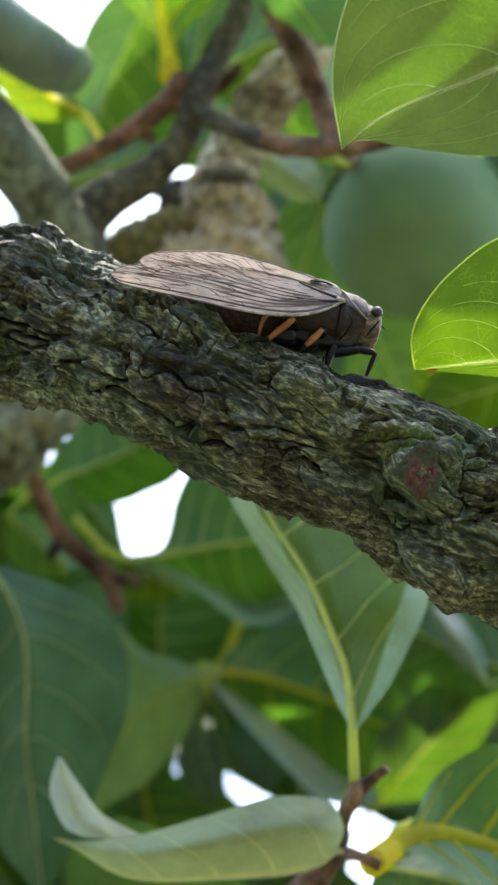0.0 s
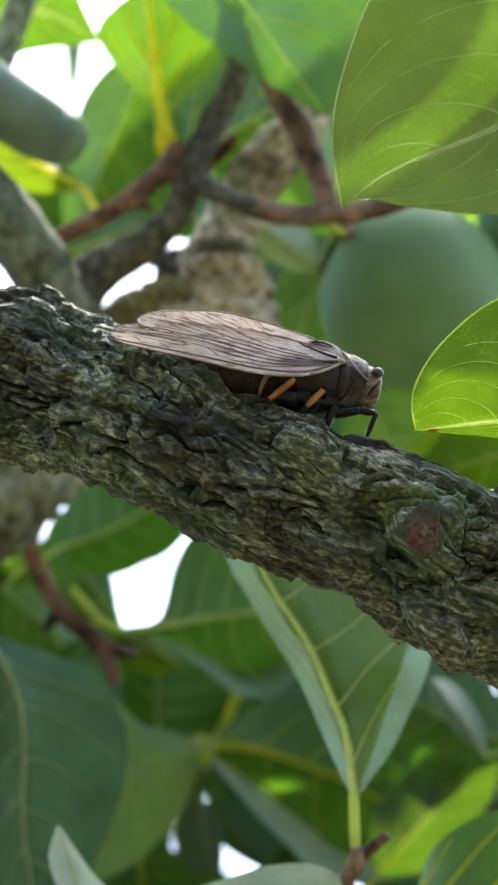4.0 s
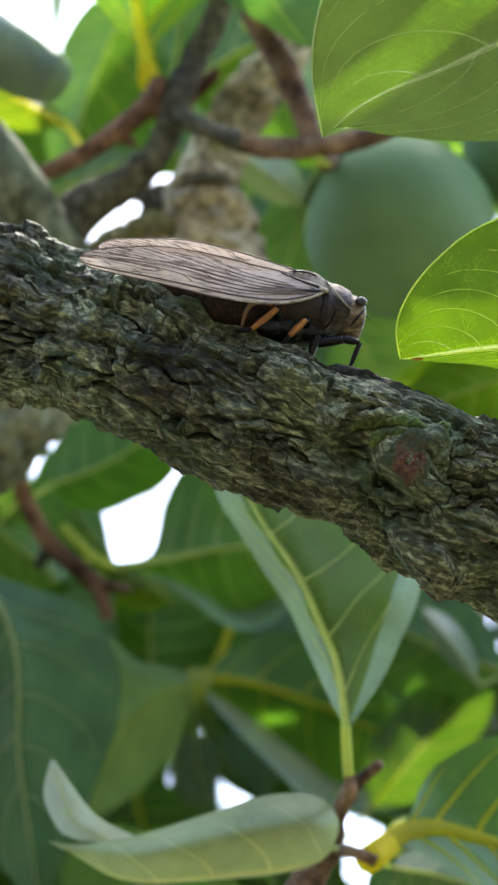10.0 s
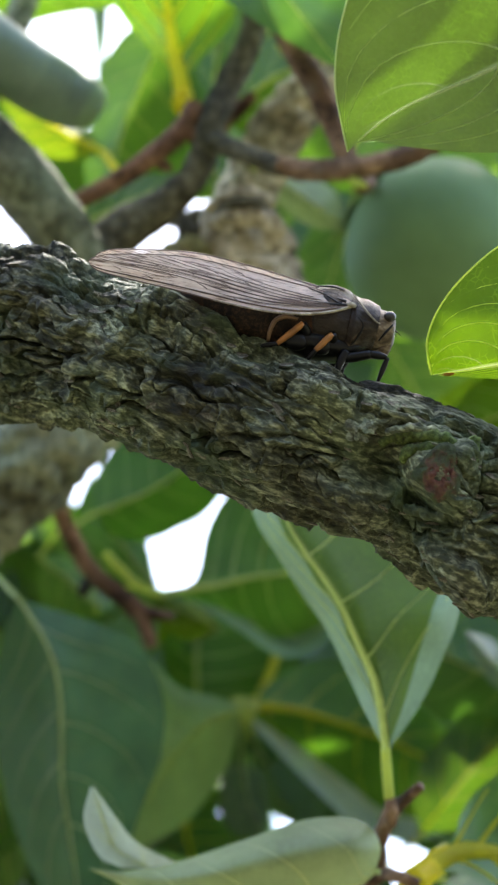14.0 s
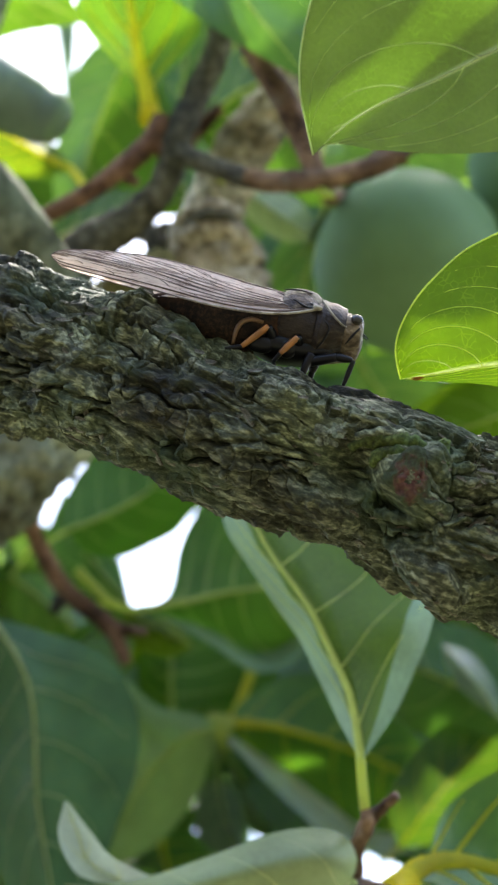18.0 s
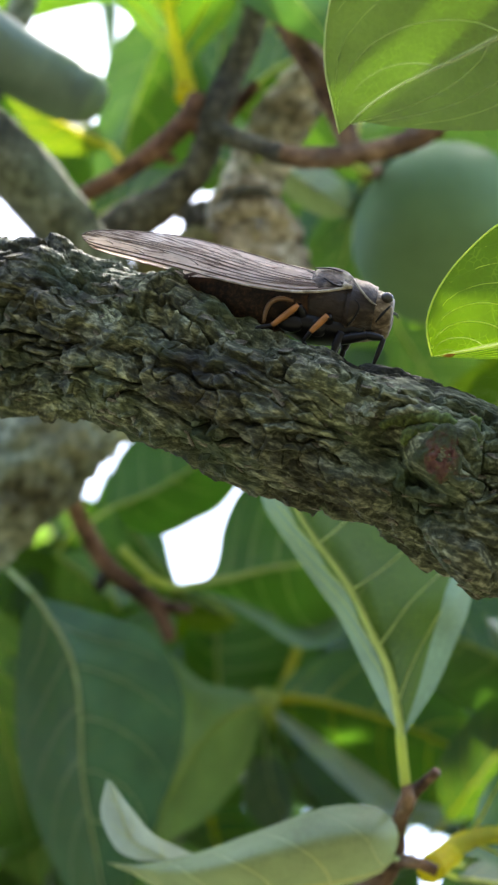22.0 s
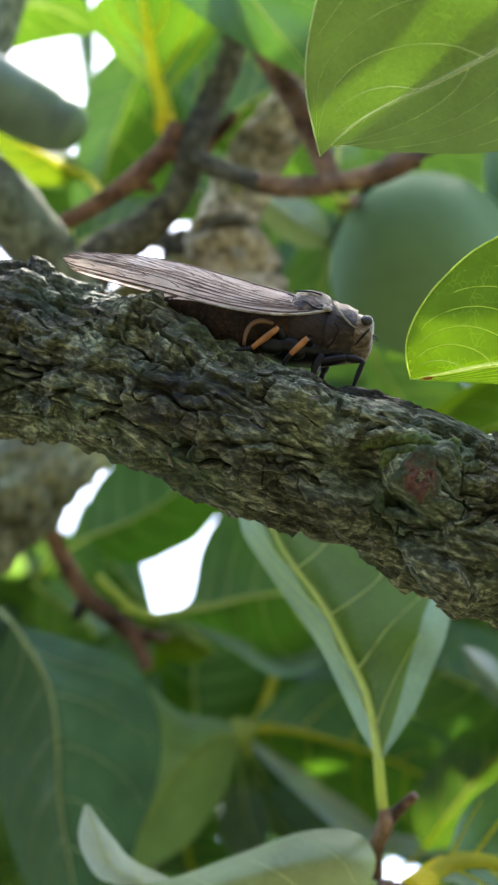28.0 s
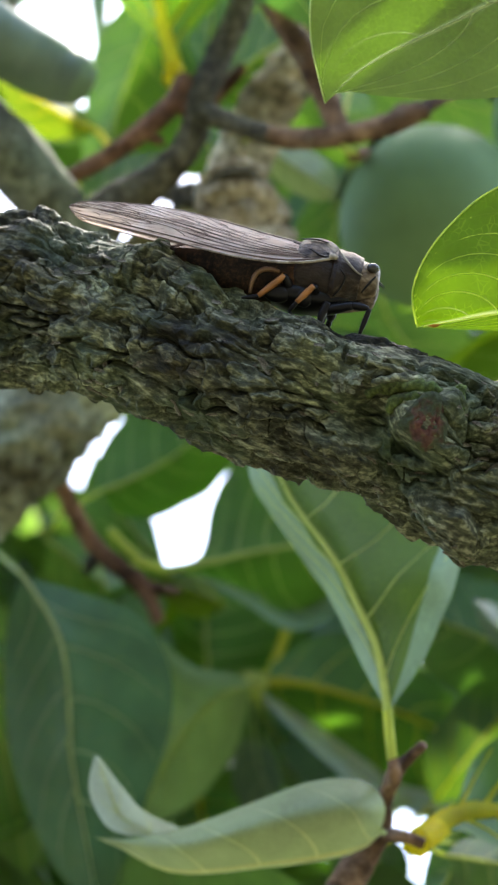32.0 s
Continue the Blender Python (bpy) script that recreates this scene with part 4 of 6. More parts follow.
# ---- leaves below the branch ----
# The outer strips of this leaf carry a painted sky sheen.
leaf_sheet([[(0.0254, 0.6469, 1.791), (0.0214, 0.6491, 1.8011), (0.0171, 0.6506, 1.8136), (0.0126, 0.651, 1.8257), (0.0069, 0.6515, 1.8365), (-0.0001, 0.6509, 1.8493), (-0.0057, 0.6505, 1.8616), (-0.006, 0.6472, 1.8778)],
            [(0.0257, 0.6469, 1.791), (0.0251, 0.6431, 1.7975), (0.0235, 0.6392, 1.8065), (0.0196, 0.6362, 1.8152), (0.0154, 0.6336, 1.8257), (0.0092, 0.6338, 1.8369), (0.0042, 0.6346, 1.8471), (-0.003, 0.635, 1.8698)],
            [(0.0262, 0.6469, 1.791), (0.031, 0.6464, 1.8034), (0.0355, 0.6453, 1.817), (0.0392, 0.6428, 1.8272), (0.0436, 0.6492, 1.8452), (0.0308, 0.647, 1.8606), (-0.0016, 0.644, 1.8776)],
            [(0.0268, 0.6469, 1.791), (0.0353, 0.6493, 1.8043), (0.0406, 0.6496, 1.8154), (0.0457, 0.6493, 1.8276), (0.0487, 0.6467, 1.8438), (0.0364, 0.6405, 1.8603), (-0.0001, 0.6436, 1.8782)]],
           1, LEAF_OLIVE, VEIN, "green persimmon leaf folded along its yellow-green midrib", 4, [(0.0259, 0.6501, 1.7854), (0.0262, 0.6532, 1.7799)], rib=0.001, folds=((-1, -0.25), (0.5, 1)), sheen_mat=LEAF_SHEEN, slant=0.46)
boat = leaf_sheet([[(0.0226, 0.6695, 1.7693), (0.0239, 0.6656, 1.7726), (0.0214, 0.6617, 1.777), (0.0154, 0.6604, 1.7792), (0.0056, 0.6616, 1.7794), (-0.0029, 0.6644, 1.7781), (-0.0129, 0.6686, 1.7766), (-0.0274, 0.676, 1.7754), (-0.042, 0.6824, 1.776), (-0.0506, 0.6846, 1.778)],
            [(0.0225, 0.668, 1.7684), (0.0166, 0.6564, 1.7685), (0.0055, 0.6557, 1.7675), (-0.0085, 0.6591, 1.7663), (-0.0226, 0.6646, 1.7661), (-0.0372, 0.6751, 1.7712), (-0.0506, 0.6846, 1.778)],
            [(0.0226, 0.6698, 1.7688), (0.0169, 0.6703, 1.7643), (0.0056, 0.6714, 1.7625), (-0.0086, 0.674, 1.7626), (-0.0243, 0.6776, 1.7634), (-0.0345, 0.681, 1.7669), (-0.0419, 0.6824, 1.7726), (-0.0506, 0.6846, 1.778)]],
           2, LEAF_PALE, VEIN_PALE, "pale green persimmon leaf bent like a boat with a curled tip", 4, [(0.0234, 0.6703, 1.7678)], rib=0.0005)
leaf_sheet([[(-0.0422, 0.6852, 1.7781), (-0.0476, 0.6815, 1.78), (-0.051, 0.6759, 1.7873), (-0.0491, 0.6716, 1.7947)],
            [(-0.035, 0.6866, 1.7782), (-0.0436, 0.686, 1.7838), (-0.0465, 0.6809, 1.7902), (-0.0487, 0.6732, 1.7954)],
            [(-0.0279, 0.6826, 1.778), (-0.0374, 0.6789, 1.7821), (-0.0428, 0.6755, 1.7879), (-0.048, 0.6717, 1.7946)]],
           1, LEAF_TIP_SHEEN, VEIN_PALE, "", 2, None, rib=0.0003, parent=boat)
leaf_sheet([[(0.0361, 0.6833, 1.7745), (0.0429, 0.685, 1.7833), (0.0462, 0.6867, 1.7919), (0.0525, 0.6888, 1.8), (0.0659, 0.6912, 1.8075), (0.0841, 0.6977, 1.8079), (0.1022, 0.7138, 1.7799)],
            [(0.0361, 0.6836, 1.774), (0.0429, 0.687, 1.7798), (0.0528, 0.6924, 1.782), (0.0654, 0.6997, 1.781), (0.0805, 0.7065, 1.781), (0.1022, 0.7138, 1.7799)],
            [(0.0361, 0.6839, 1.7735), (0.0433, 0.684, 1.7733), (0.052, 0.6864, 1.7692), (0.0638, 0.6904, 1.7623), (0.0807, 0.7043, 1.7614), (0.1022, 0.7138, 1.7799)]],
           1, LEAF_DARK, VEIN_YELLOW, "green persimmon leaf with a yellow midrib", 4, [(0.0312, 0.6743, 1.7667)], rib=0.0028)
leaf_sheet([[(-0.0780, 0.7543, 1.8948), (-0.0853, 0.7742, 1.8878), (-0.0878, 0.7994, 1.8620), (-0.0783, 0.8184, 1.8326), (-0.0628, 0.8249, 1.8145)],
            [(-0.0778, 0.7545, 1.8946), (-0.0688, 0.7621, 1.8803), (-0.0664, 0.7712, 1.8670), (-0.0672, 0.7860, 1.8497), (-0.0654, 0.8028, 1.8349), (-0.0628, 0.8249, 1.8145)],
            [(-0.0776, 0.7546, 1.8944), (-0.0616, 0.7645, 1.8934), (-0.0443, 0.7748, 1.8895), (-0.0366, 0.7885, 1.8765), (-0.0383, 0.7998, 1.8629), (-0.0459, 0.8100, 1.8469), (-0.0544, 0.8193, 1.8286), (-0.0628, 0.8249, 1.8145)]],
           1, LEAF_BLUE, VEIN_PALE, "large dark blue-green hanging leaf", 5, [(-0.0911, 0.7940, 1.9261)], rib=0.0006)
leaf_sheet([[(-0.0151, 0.8444, 1.8991), (-0.0195, 0.8499, 1.9061), (-0.0346, 0.8541, 1.9130), (-0.0477, 0.8526, 1.9248), (-0.0612, 0.8582, 1.9195), (-0.0647, 0.8742, 1.8918), (-0.0586, 0.8871, 1.8666)],
            [(-0.0148, 0.8445, 1.8988), (-0.0251, 0.8477, 1.8977), (-0.0366, 0.8567, 1.8902), (-0.0464, 0.8694, 1.8810), (-0.0586, 0.8871, 1.8666)],
            [(-0.0146, 0.8447, 1.8986), (-0.0169, 0.8608, 1.8964), (-0.0230, 0.8759, 1.8895), (-0.0336, 0.8861, 1.8803), (-0.0436, 0.8880, 1.8744), (-0.0586, 0.8871, 1.8666)]],
           1, LEAF_MID, VEIN, "broad light green hanging leaf", 4, [(-0.0086, 0.8776, 1.9214), (-0.0005, 0.8946, 1.9516)], rib=0.0004)
# Silvery strip: sky sheen painted as a near-white leaf colour.
leaf_sheet([[(-0.0145, 0.8621, 1.9084), (-0.0114, 0.8723, 1.9172), (-0.0027, 0.8795, 1.9286), (0.0111, 0.8850, 1.9380), (0.0269, 0.8926, 1.9388), (0.0503, 0.9060, 1.9251), (0.0738, 0.9218, 1.9047)],
            [(-0.0142, 0.8622, 1.9082), (-0.0048, 0.8687, 1.9121), (0.0085, 0.8778, 1.9134), (0.0317, 0.8911, 1.9103), (0.0534, 0.9068, 1.9059), (0.0738, 0.9218, 1.9047)],
            [(-0.0139, 0.8624, 1.9079), (-0.0084, 0.8775, 1.9103), (0.0045, 0.8937, 1.9079), (0.0200, 0.9088, 1.9017), (0.0337, 0.9203, 1.8953), (0.0536, 0.9250, 1.8948), (0.0738, 0.9218, 1.9047)],
            [(-0.0136, 0.8625, 1.9077), (-0.0098, 0.8679, 1.9031), (-0.0004, 0.8768, 1.8956), (0.0136, 0.8904, 1.8858), (0.0270, 0.9050, 1.8804), (0.0509, 0.9169, 1.8850), (0.0738, 0.9218, 1.9047)]],
           1, LEAF, VEIN_YELLOW, "green leaf with a yellow midrib and a silvery sheen painted on its edge", 4, [(-0.0086, 0.8776, 1.9214), (-0.0005, 0.8946, 1.9516)], rib=0.0012, folds=((0.5, 1),), sheen_mat=LEAF_TIP_SHEEN)
# The lower strip is painted paler for a sky sheen.
leaf_sheet([[(-0.0388, 0.7982, 1.9185), (-0.0287, 0.8063, 1.9261), (-0.0259, 0.8118, 1.9363), (-0.0235, 0.8132, 1.9496), (-0.0158, 0.8121, 1.9626), (0.0026, 0.8109, 1.9711), (0.0191, 0.8190, 1.9603), (0.0280, 0.8289, 1.9443)],
            [(-0.0386, 0.7983, 1.9182), (-0.0217, 0.8035, 1.9234), (-0.0092, 0.8100, 1.9297), (0.0036, 0.8191, 1.9360), (0.0280, 0.8289, 1.9443)],
            [(-0.0383, 0.7985, 1.9180), (-0.0257, 0.8130, 1.9228), (-0.0132, 0.8268, 1.9236), (-0.0005, 0.8375, 1.9212), (0.0145, 0.8375, 1.9281), (0.0280, 0.8289, 1.9443)],
            [(-0.0381, 0.7986, 1.9177), (-0.0271, 0.8021, 1.9159), (-0.0148, 0.8099, 1.9112), (0.0003, 0.8219, 1.9064), (0.0160, 0.8289, 1.9173), (0.0280, 0.8289, 1.9443)]],
           1, LEAF, VEIN, "green leaf with an olive midrib and a silvery sheen painted on its edge", 5, [(-0.0453, 0.7904, 1.9180), (-0.0548, 0.7854, 1.9266)], rib=0.0011, folds=((0.5, 1),), sheen_mat=LEAF_SHEEN)
leaf_sheet([[(-0.0604, 0.8109, 1.9563), (-0.0606, 0.8151, 1.9708), (-0.0541, 0.8168, 1.9843), (-0.0405, 0.8153, 1.9946), (-0.0272, 0.8141, 1.9957), (-0.0160, 0.8149, 1.9882)],
            [(-0.0601, 0.8110, 1.9560), (-0.0467, 0.8114, 1.9615), (-0.0329, 0.8133, 1.9712), (-0.0160, 0.8149, 1.9882)],
            [(-0.0598, 0.8111, 1.9558), (-0.0542, 0.8231, 1.9538), (-0.0439, 0.8307, 1.9560), (-0.0337, 0.8330, 1.9618), (-0.0249, 0.8322, 1.9664), (-0.0171, 0.8258, 1.9750), (-0.0160, 0.8149, 1.9882)]],
           1, LEAF, VEIN, "dark green leaf beside a gap of sky", 4, [(-0.0647, 0.7956, 1.9428)], rib=0.0006)
leaf_sheet([[(-0.0300, 0.8888, 1.9223), (-0.0399, 0.8990, 1.9316), (-0.0433, 0.8981, 1.9500), (-0.0377, 0.8939, 1.9599), (-0.0240, 0.8873, 1.9640)],
            [(-0.0298, 0.8889, 1.9221), (-0.0308, 0.8854, 1.9344), (-0.0299, 0.8854, 1.9475), (-0.0240, 0.8873, 1.9640)],
            [(-0.0295, 0.8891, 1.9218), (-0.0143, 0.8979, 1.9285), (0.0000, 0.9011, 1.9393), (0.0044, 0.8997, 1.9496), (-0.0043, 0.8937, 1.9590), (-0.0240, 0.8873, 1.9640)]],
           1, LEAF, VEIN, "dull green round leaf in the shade", 4, [(-0.0183, 0.8809, 1.9158), (-0.0144, 0.8534, 1.9035)], rib=0.001)
leaf_sheet([[(-0.0164, 0.9072, 1.9107), (-0.0229, 0.9179, 1.9115), (-0.0253, 0.9293, 1.9029), (-0.0199, 0.9335, 1.8949), (-0.0083, 0.9300, 1.8916)],
            [(-0.0161, 0.9073, 1.9104), (-0.0154, 0.9146, 1.9047), (-0.0132, 0.9222, 1.8984), (-0.0083, 0.9300, 1.8916)],
            [(-0.0158, 0.9075, 1.9102), (-0.0106, 0.9201, 1.9123), (-0.0081, 0.9292, 1.9035), (-0.0083, 0.9300, 1.8916)]],
           1, LEAF_GREY, VEIN_PALE, "grey-green leaf seen from below", 3, [(-0.0146, 0.8629, 1.9070)], rib=0.0004)
leaf_sheet([[(-0.0389, 0.9434, 1.9087), (-0.0480, 0.9592, 1.9055), (-0.0548, 0.9717, 1.8911), (-0.0272, 0.9731, 1.8779)],
            [(-0.0386, 0.9436, 1.9084), (-0.0374, 0.9481, 1.9005), (-0.0351, 0.9558, 1.8939), (-0.0272, 0.9731, 1.8779)],
            [(-0.0383, 0.9437, 1.9081), (-0.0263, 0.9528, 1.9115), (-0.0091, 0.9612, 1.9077), (-0.0075, 0.9702, 1.8916), (-0.0272, 0.9731, 1.8779)]],
           1, LEAF_DARK, VEIN_YELLOW, "dark green leaf with a yellow-green midrib", 4, [(-0.0349, 0.9104, 1.9054)], rib=0.0009)
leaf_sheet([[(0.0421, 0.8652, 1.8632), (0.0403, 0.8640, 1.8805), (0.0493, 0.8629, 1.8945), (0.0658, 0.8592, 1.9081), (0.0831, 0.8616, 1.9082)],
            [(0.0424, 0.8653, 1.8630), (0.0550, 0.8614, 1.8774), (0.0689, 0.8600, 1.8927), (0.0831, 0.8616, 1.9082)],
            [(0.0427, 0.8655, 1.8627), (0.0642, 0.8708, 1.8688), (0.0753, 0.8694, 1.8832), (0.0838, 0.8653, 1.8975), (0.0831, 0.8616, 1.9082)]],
           1, LEAF_LIT, VEIN_YELLOW, "leaf painted yellow-green as if lit from behind", 4, [(0.0374, 0.8393, 1.8480), (0.0186, 0.6978, 1.7732)], rib=0.0004)
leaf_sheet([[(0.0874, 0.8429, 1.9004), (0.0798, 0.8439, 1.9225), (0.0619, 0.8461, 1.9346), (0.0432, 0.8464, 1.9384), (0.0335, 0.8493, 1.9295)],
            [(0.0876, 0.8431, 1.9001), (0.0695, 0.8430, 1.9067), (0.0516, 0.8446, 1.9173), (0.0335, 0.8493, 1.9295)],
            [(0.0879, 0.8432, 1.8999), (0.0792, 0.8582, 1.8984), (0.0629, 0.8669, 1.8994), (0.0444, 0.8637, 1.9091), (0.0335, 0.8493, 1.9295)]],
           1, LEAF_DARK, VEIN, "leaf painted dark green as if in the shade", 4, [(0.0850, 0.7202, 1.8526)], rib=0.0005)
# Its grey stands for reflected sky, put into the leaf colour.
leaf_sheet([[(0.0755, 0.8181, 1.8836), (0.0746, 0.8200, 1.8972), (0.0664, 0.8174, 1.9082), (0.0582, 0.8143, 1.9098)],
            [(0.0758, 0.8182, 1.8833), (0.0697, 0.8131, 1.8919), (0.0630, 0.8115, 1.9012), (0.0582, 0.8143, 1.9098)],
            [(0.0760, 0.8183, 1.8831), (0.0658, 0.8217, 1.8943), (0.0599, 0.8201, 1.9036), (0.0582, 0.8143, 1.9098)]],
           1, LEAF_GREY, VEIN_PALE, "narrow leaf painted grey-green for the sky it catches", 3, [(0.0867, 0.8340, 1.8957)], rib=0.0004)
leaf_sheet([[(0.0400, 0.7439, 1.7932), (0.0491, 0.7551, 1.8028), (0.0659, 0.7662, 1.8044), (0.0759, 0.7724, 1.8028), (0.0854, 0.7794, 1.7916)],
            [(0.0403, 0.7440, 1.7930), (0.0548, 0.7516, 1.7929), (0.0713, 0.7638, 1.7918), (0.0854, 0.7794, 1.7916)],
            [(0.0405, 0.7442, 1.7928), (0.0458, 0.7669, 1.7910), (0.0673, 0.7814, 1.7859), (0.0854, 0.7794, 1.7916)]],
           1, LEAF_DARK, VEIN, "dark green leaf under a lighter one", 4, [(0.0330, 0.7054, 1.7799)], rib=0.0005)
leaf_sheet([[(-0.0829, 0.8530, 1.9638), (-0.0739, 0.8632, 1.9700), (-0.0606, 0.8697, 1.9655), (-0.0529, 0.8759, 1.9443)],
            [(-0.0826, 0.8531, 1.9636), (-0.0731, 0.8570, 1.9567), (-0.0620, 0.8654, 1.9489), (-0.0529, 0.8759, 1.9443)],
            [(-0.0823, 0.8533, 1.9633), (-0.0839, 0.8701, 1.9585), (-0.0727, 0.8801, 1.9481), (-0.0529, 0.8759, 1.9443)]],
           1, LEAF_DULL, VEIN, "dull green leaf behind the twig", 4, [(-0.0694, 0.7878, 1.9364)], rib=0.0006)
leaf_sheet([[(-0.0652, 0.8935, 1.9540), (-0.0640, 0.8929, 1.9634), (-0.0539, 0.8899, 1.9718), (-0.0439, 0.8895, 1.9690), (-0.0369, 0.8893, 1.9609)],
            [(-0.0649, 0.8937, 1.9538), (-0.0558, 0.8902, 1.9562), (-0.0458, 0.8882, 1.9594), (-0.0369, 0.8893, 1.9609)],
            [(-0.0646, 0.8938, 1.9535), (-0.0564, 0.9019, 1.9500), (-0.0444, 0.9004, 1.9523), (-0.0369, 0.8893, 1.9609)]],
           1, LEAF_LIME, VEIN, "leaf painted yellow-green as if lit from behind", 3, [(-0.0624, 0.8429, 1.9413), (-0.0625, 0.7933, 1.9270)], rib=0.0004)
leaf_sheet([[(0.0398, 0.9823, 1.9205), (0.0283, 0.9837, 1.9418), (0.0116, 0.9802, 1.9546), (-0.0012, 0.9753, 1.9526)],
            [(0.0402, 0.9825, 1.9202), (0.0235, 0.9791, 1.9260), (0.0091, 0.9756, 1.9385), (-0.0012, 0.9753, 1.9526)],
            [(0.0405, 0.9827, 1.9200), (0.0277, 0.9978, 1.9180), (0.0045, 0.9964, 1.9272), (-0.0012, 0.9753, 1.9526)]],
           1, LEAF_DARK, VEIN, "leaf painted dark green as if in the shade", 4, [(0.0303, 0.8384, 1.8497), (0.0238, 0.7116, 1.7891)], rib=0.0005)
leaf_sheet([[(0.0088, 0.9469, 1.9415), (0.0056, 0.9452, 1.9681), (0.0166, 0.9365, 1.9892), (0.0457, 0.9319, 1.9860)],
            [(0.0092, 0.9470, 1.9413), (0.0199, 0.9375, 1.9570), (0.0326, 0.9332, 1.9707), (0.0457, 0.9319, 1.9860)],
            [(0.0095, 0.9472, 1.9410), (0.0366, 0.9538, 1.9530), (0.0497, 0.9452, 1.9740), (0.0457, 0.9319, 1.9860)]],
           1, LEAF_DARK, VEIN, "leaf painted dark green as if in the shade", 4, [(-0.0048, 0.8715, 1.9120)], rib=0.0005)
leaf_sheet([[(-0.0814, 0.8849, 1.8706), (-0.0708, 0.8974, 1.8794), (-0.0562, 0.9105, 1.8702), (-0.0585, 0.9204, 1.8496)],
            [(-0.0811, 0.8850, 1.8703), (-0.0741, 0.8938, 1.8617), (-0.0653, 0.9059, 1.8542), (-0.0585, 0.9204, 1.8496)],
            [(-0.0808, 0.8852, 1.8701), (-0.0884, 0.9060, 1.8650), (-0.0760, 0.9221, 1.8507), (-0.0585, 0.9204, 1.8496)]],
           1, LEAF_DARK, VEIN, "leaf painted dark green as if in the shade", 4, [(-0.0800, 0.8112, 1.8577)], rib=0.0006)
limb("bud", [((-0.0193, 0.8535, 1.9033), 0.003), ((-0.0155, 0.8535, 1.9032), 0.005), ((-0.0119, 0.8620, 1.9084), 0.003)], VEIN, "swollen yellow-green leaf base", 20, 12)

leaf_sheet([[(-0.0406, 0.8468, 1.9444), (-0.0429, 0.8522, 1.9540), (-0.0457, 0.8504, 1.9678), (-0.0514, 0.8437, 1.9784), (-0.0634, 0.8347, 1.9847)],
            [(-0.0403, 0.8469, 1.9442), (-0.0510, 0.8396, 1.9564), (-0.0581, 0.8357, 1.9696), (-0.0634, 0.8347, 1.9847)],
            [(-0.0400, 0.8471, 1.9439), (-0.0556, 0.8554, 1.9489), (-0.0680, 0.8542, 1.9616), (-0.0692, 0.8455, 1.9755), (-0.0634, 0.8347, 1.9847)]],
           1, LEAF, VEIN, "dark green leaf beside a gap of sky", 4, [(-0.0480, 0.7908, 1.9173)], rib=0.0005)
leaf_sheet([[(-0.0088, 0.9392, 1.9940), (-0.0259, 0.9564, 1.9888), (-0.0351, 0.9745, 1.9648), (-0.0205, 0.9806, 1.9439)],
            [(-0.0085, 0.9394, 1.9937), (-0.0111, 0.9500, 1.9756), (-0.0158, 0.9636, 1.9591), (-0.0205, 0.9806, 1.9439)],
            [(-0.0082, 0.9396, 1.9934), (0.0059, 0.9587, 1.9844), (0.0032, 0.9769, 1.9603), (-0.0205, 0.9806, 1.9439)]],
           1, LEAF_DARK, VEIN, "leaf painted dark green as if in the shade", 4, [(0.0037, 0.8216, 1.9373)], rib=0.0005)
leaf_sheet([[(0.0364, 0.9641, 1.9514), (0.0544, 0.9698, 1.9651), (0.0840, 0.9817, 1.9512), (0.0999, 0.9942, 1.9194)],
            [(0.0367, 0.9643, 1.9511), (0.0575, 0.9707, 1.9397), (0.0785, 0.9803, 1.9298), (0.0999, 0.9942, 1.9194)],
            [(0.0370, 0.9644, 1.9508), (0.0452, 0.9860, 1.9378), (0.0662, 1.0000, 1.9204), (0.0999, 0.9942, 1.9194)]],
           1, LEAF_DARK, VEIN, "leaf painted dark green as if in the shade", 4, [(0.0258, 0.8842, 1.9099)], rib=0.0005)
leaf_sheet([[(-0.0198, 0.7644, 2.0737), (-0.0279, 0.7647, 2.0904), (-0.0247, 0.7560, 2.1051), (-0.0129, 0.7425, 2.1107)],
            [(-0.0195, 0.7645, 2.0735), (-0.0172, 0.7541, 2.0843), (-0.0151, 0.7475, 2.0955), (-0.0129, 0.7425, 2.1107)],
            [(-0.0192, 0.7647, 2.0732), (-0.0042, 0.7648, 2.0899), (-0.0019, 0.7561, 2.1046), (-0.0129, 0.7425, 2.1107)]],
           1, LEAF_GREEN, VEIN, "green leaf behind the twigs", 4, [(-0.0201, 0.6853, 2.0110)], rib=0.0005)

leaf_sheet([[(-0.0138, 0.9392, 1.9351), (0.0009, 0.9478, 1.9407), (0.0170, 0.9609, 1.9248), (0.0165, 0.9691, 1.9038)],
            [(-0.0135, 0.9394, 1.9348), (-0.0056, 0.9469, 1.9235), (0.0048, 0.9563, 1.9141), (0.0165, 0.9691, 1.9038)],
            [(-0.0132, 0.9396, 1.9345), (-0.0127, 0.9547, 1.9250), (-0.0076, 0.9648, 1.9173), (0.0014, 0.9680, 1.9121), (0.0165, 0.9691, 1.9038)]],
           1, LEAF_DARK, VEIN, "leaf painted dark green as if in the shade", 4, [(-0.0142, 0.8626, 1.9075)], rib=0.0005)
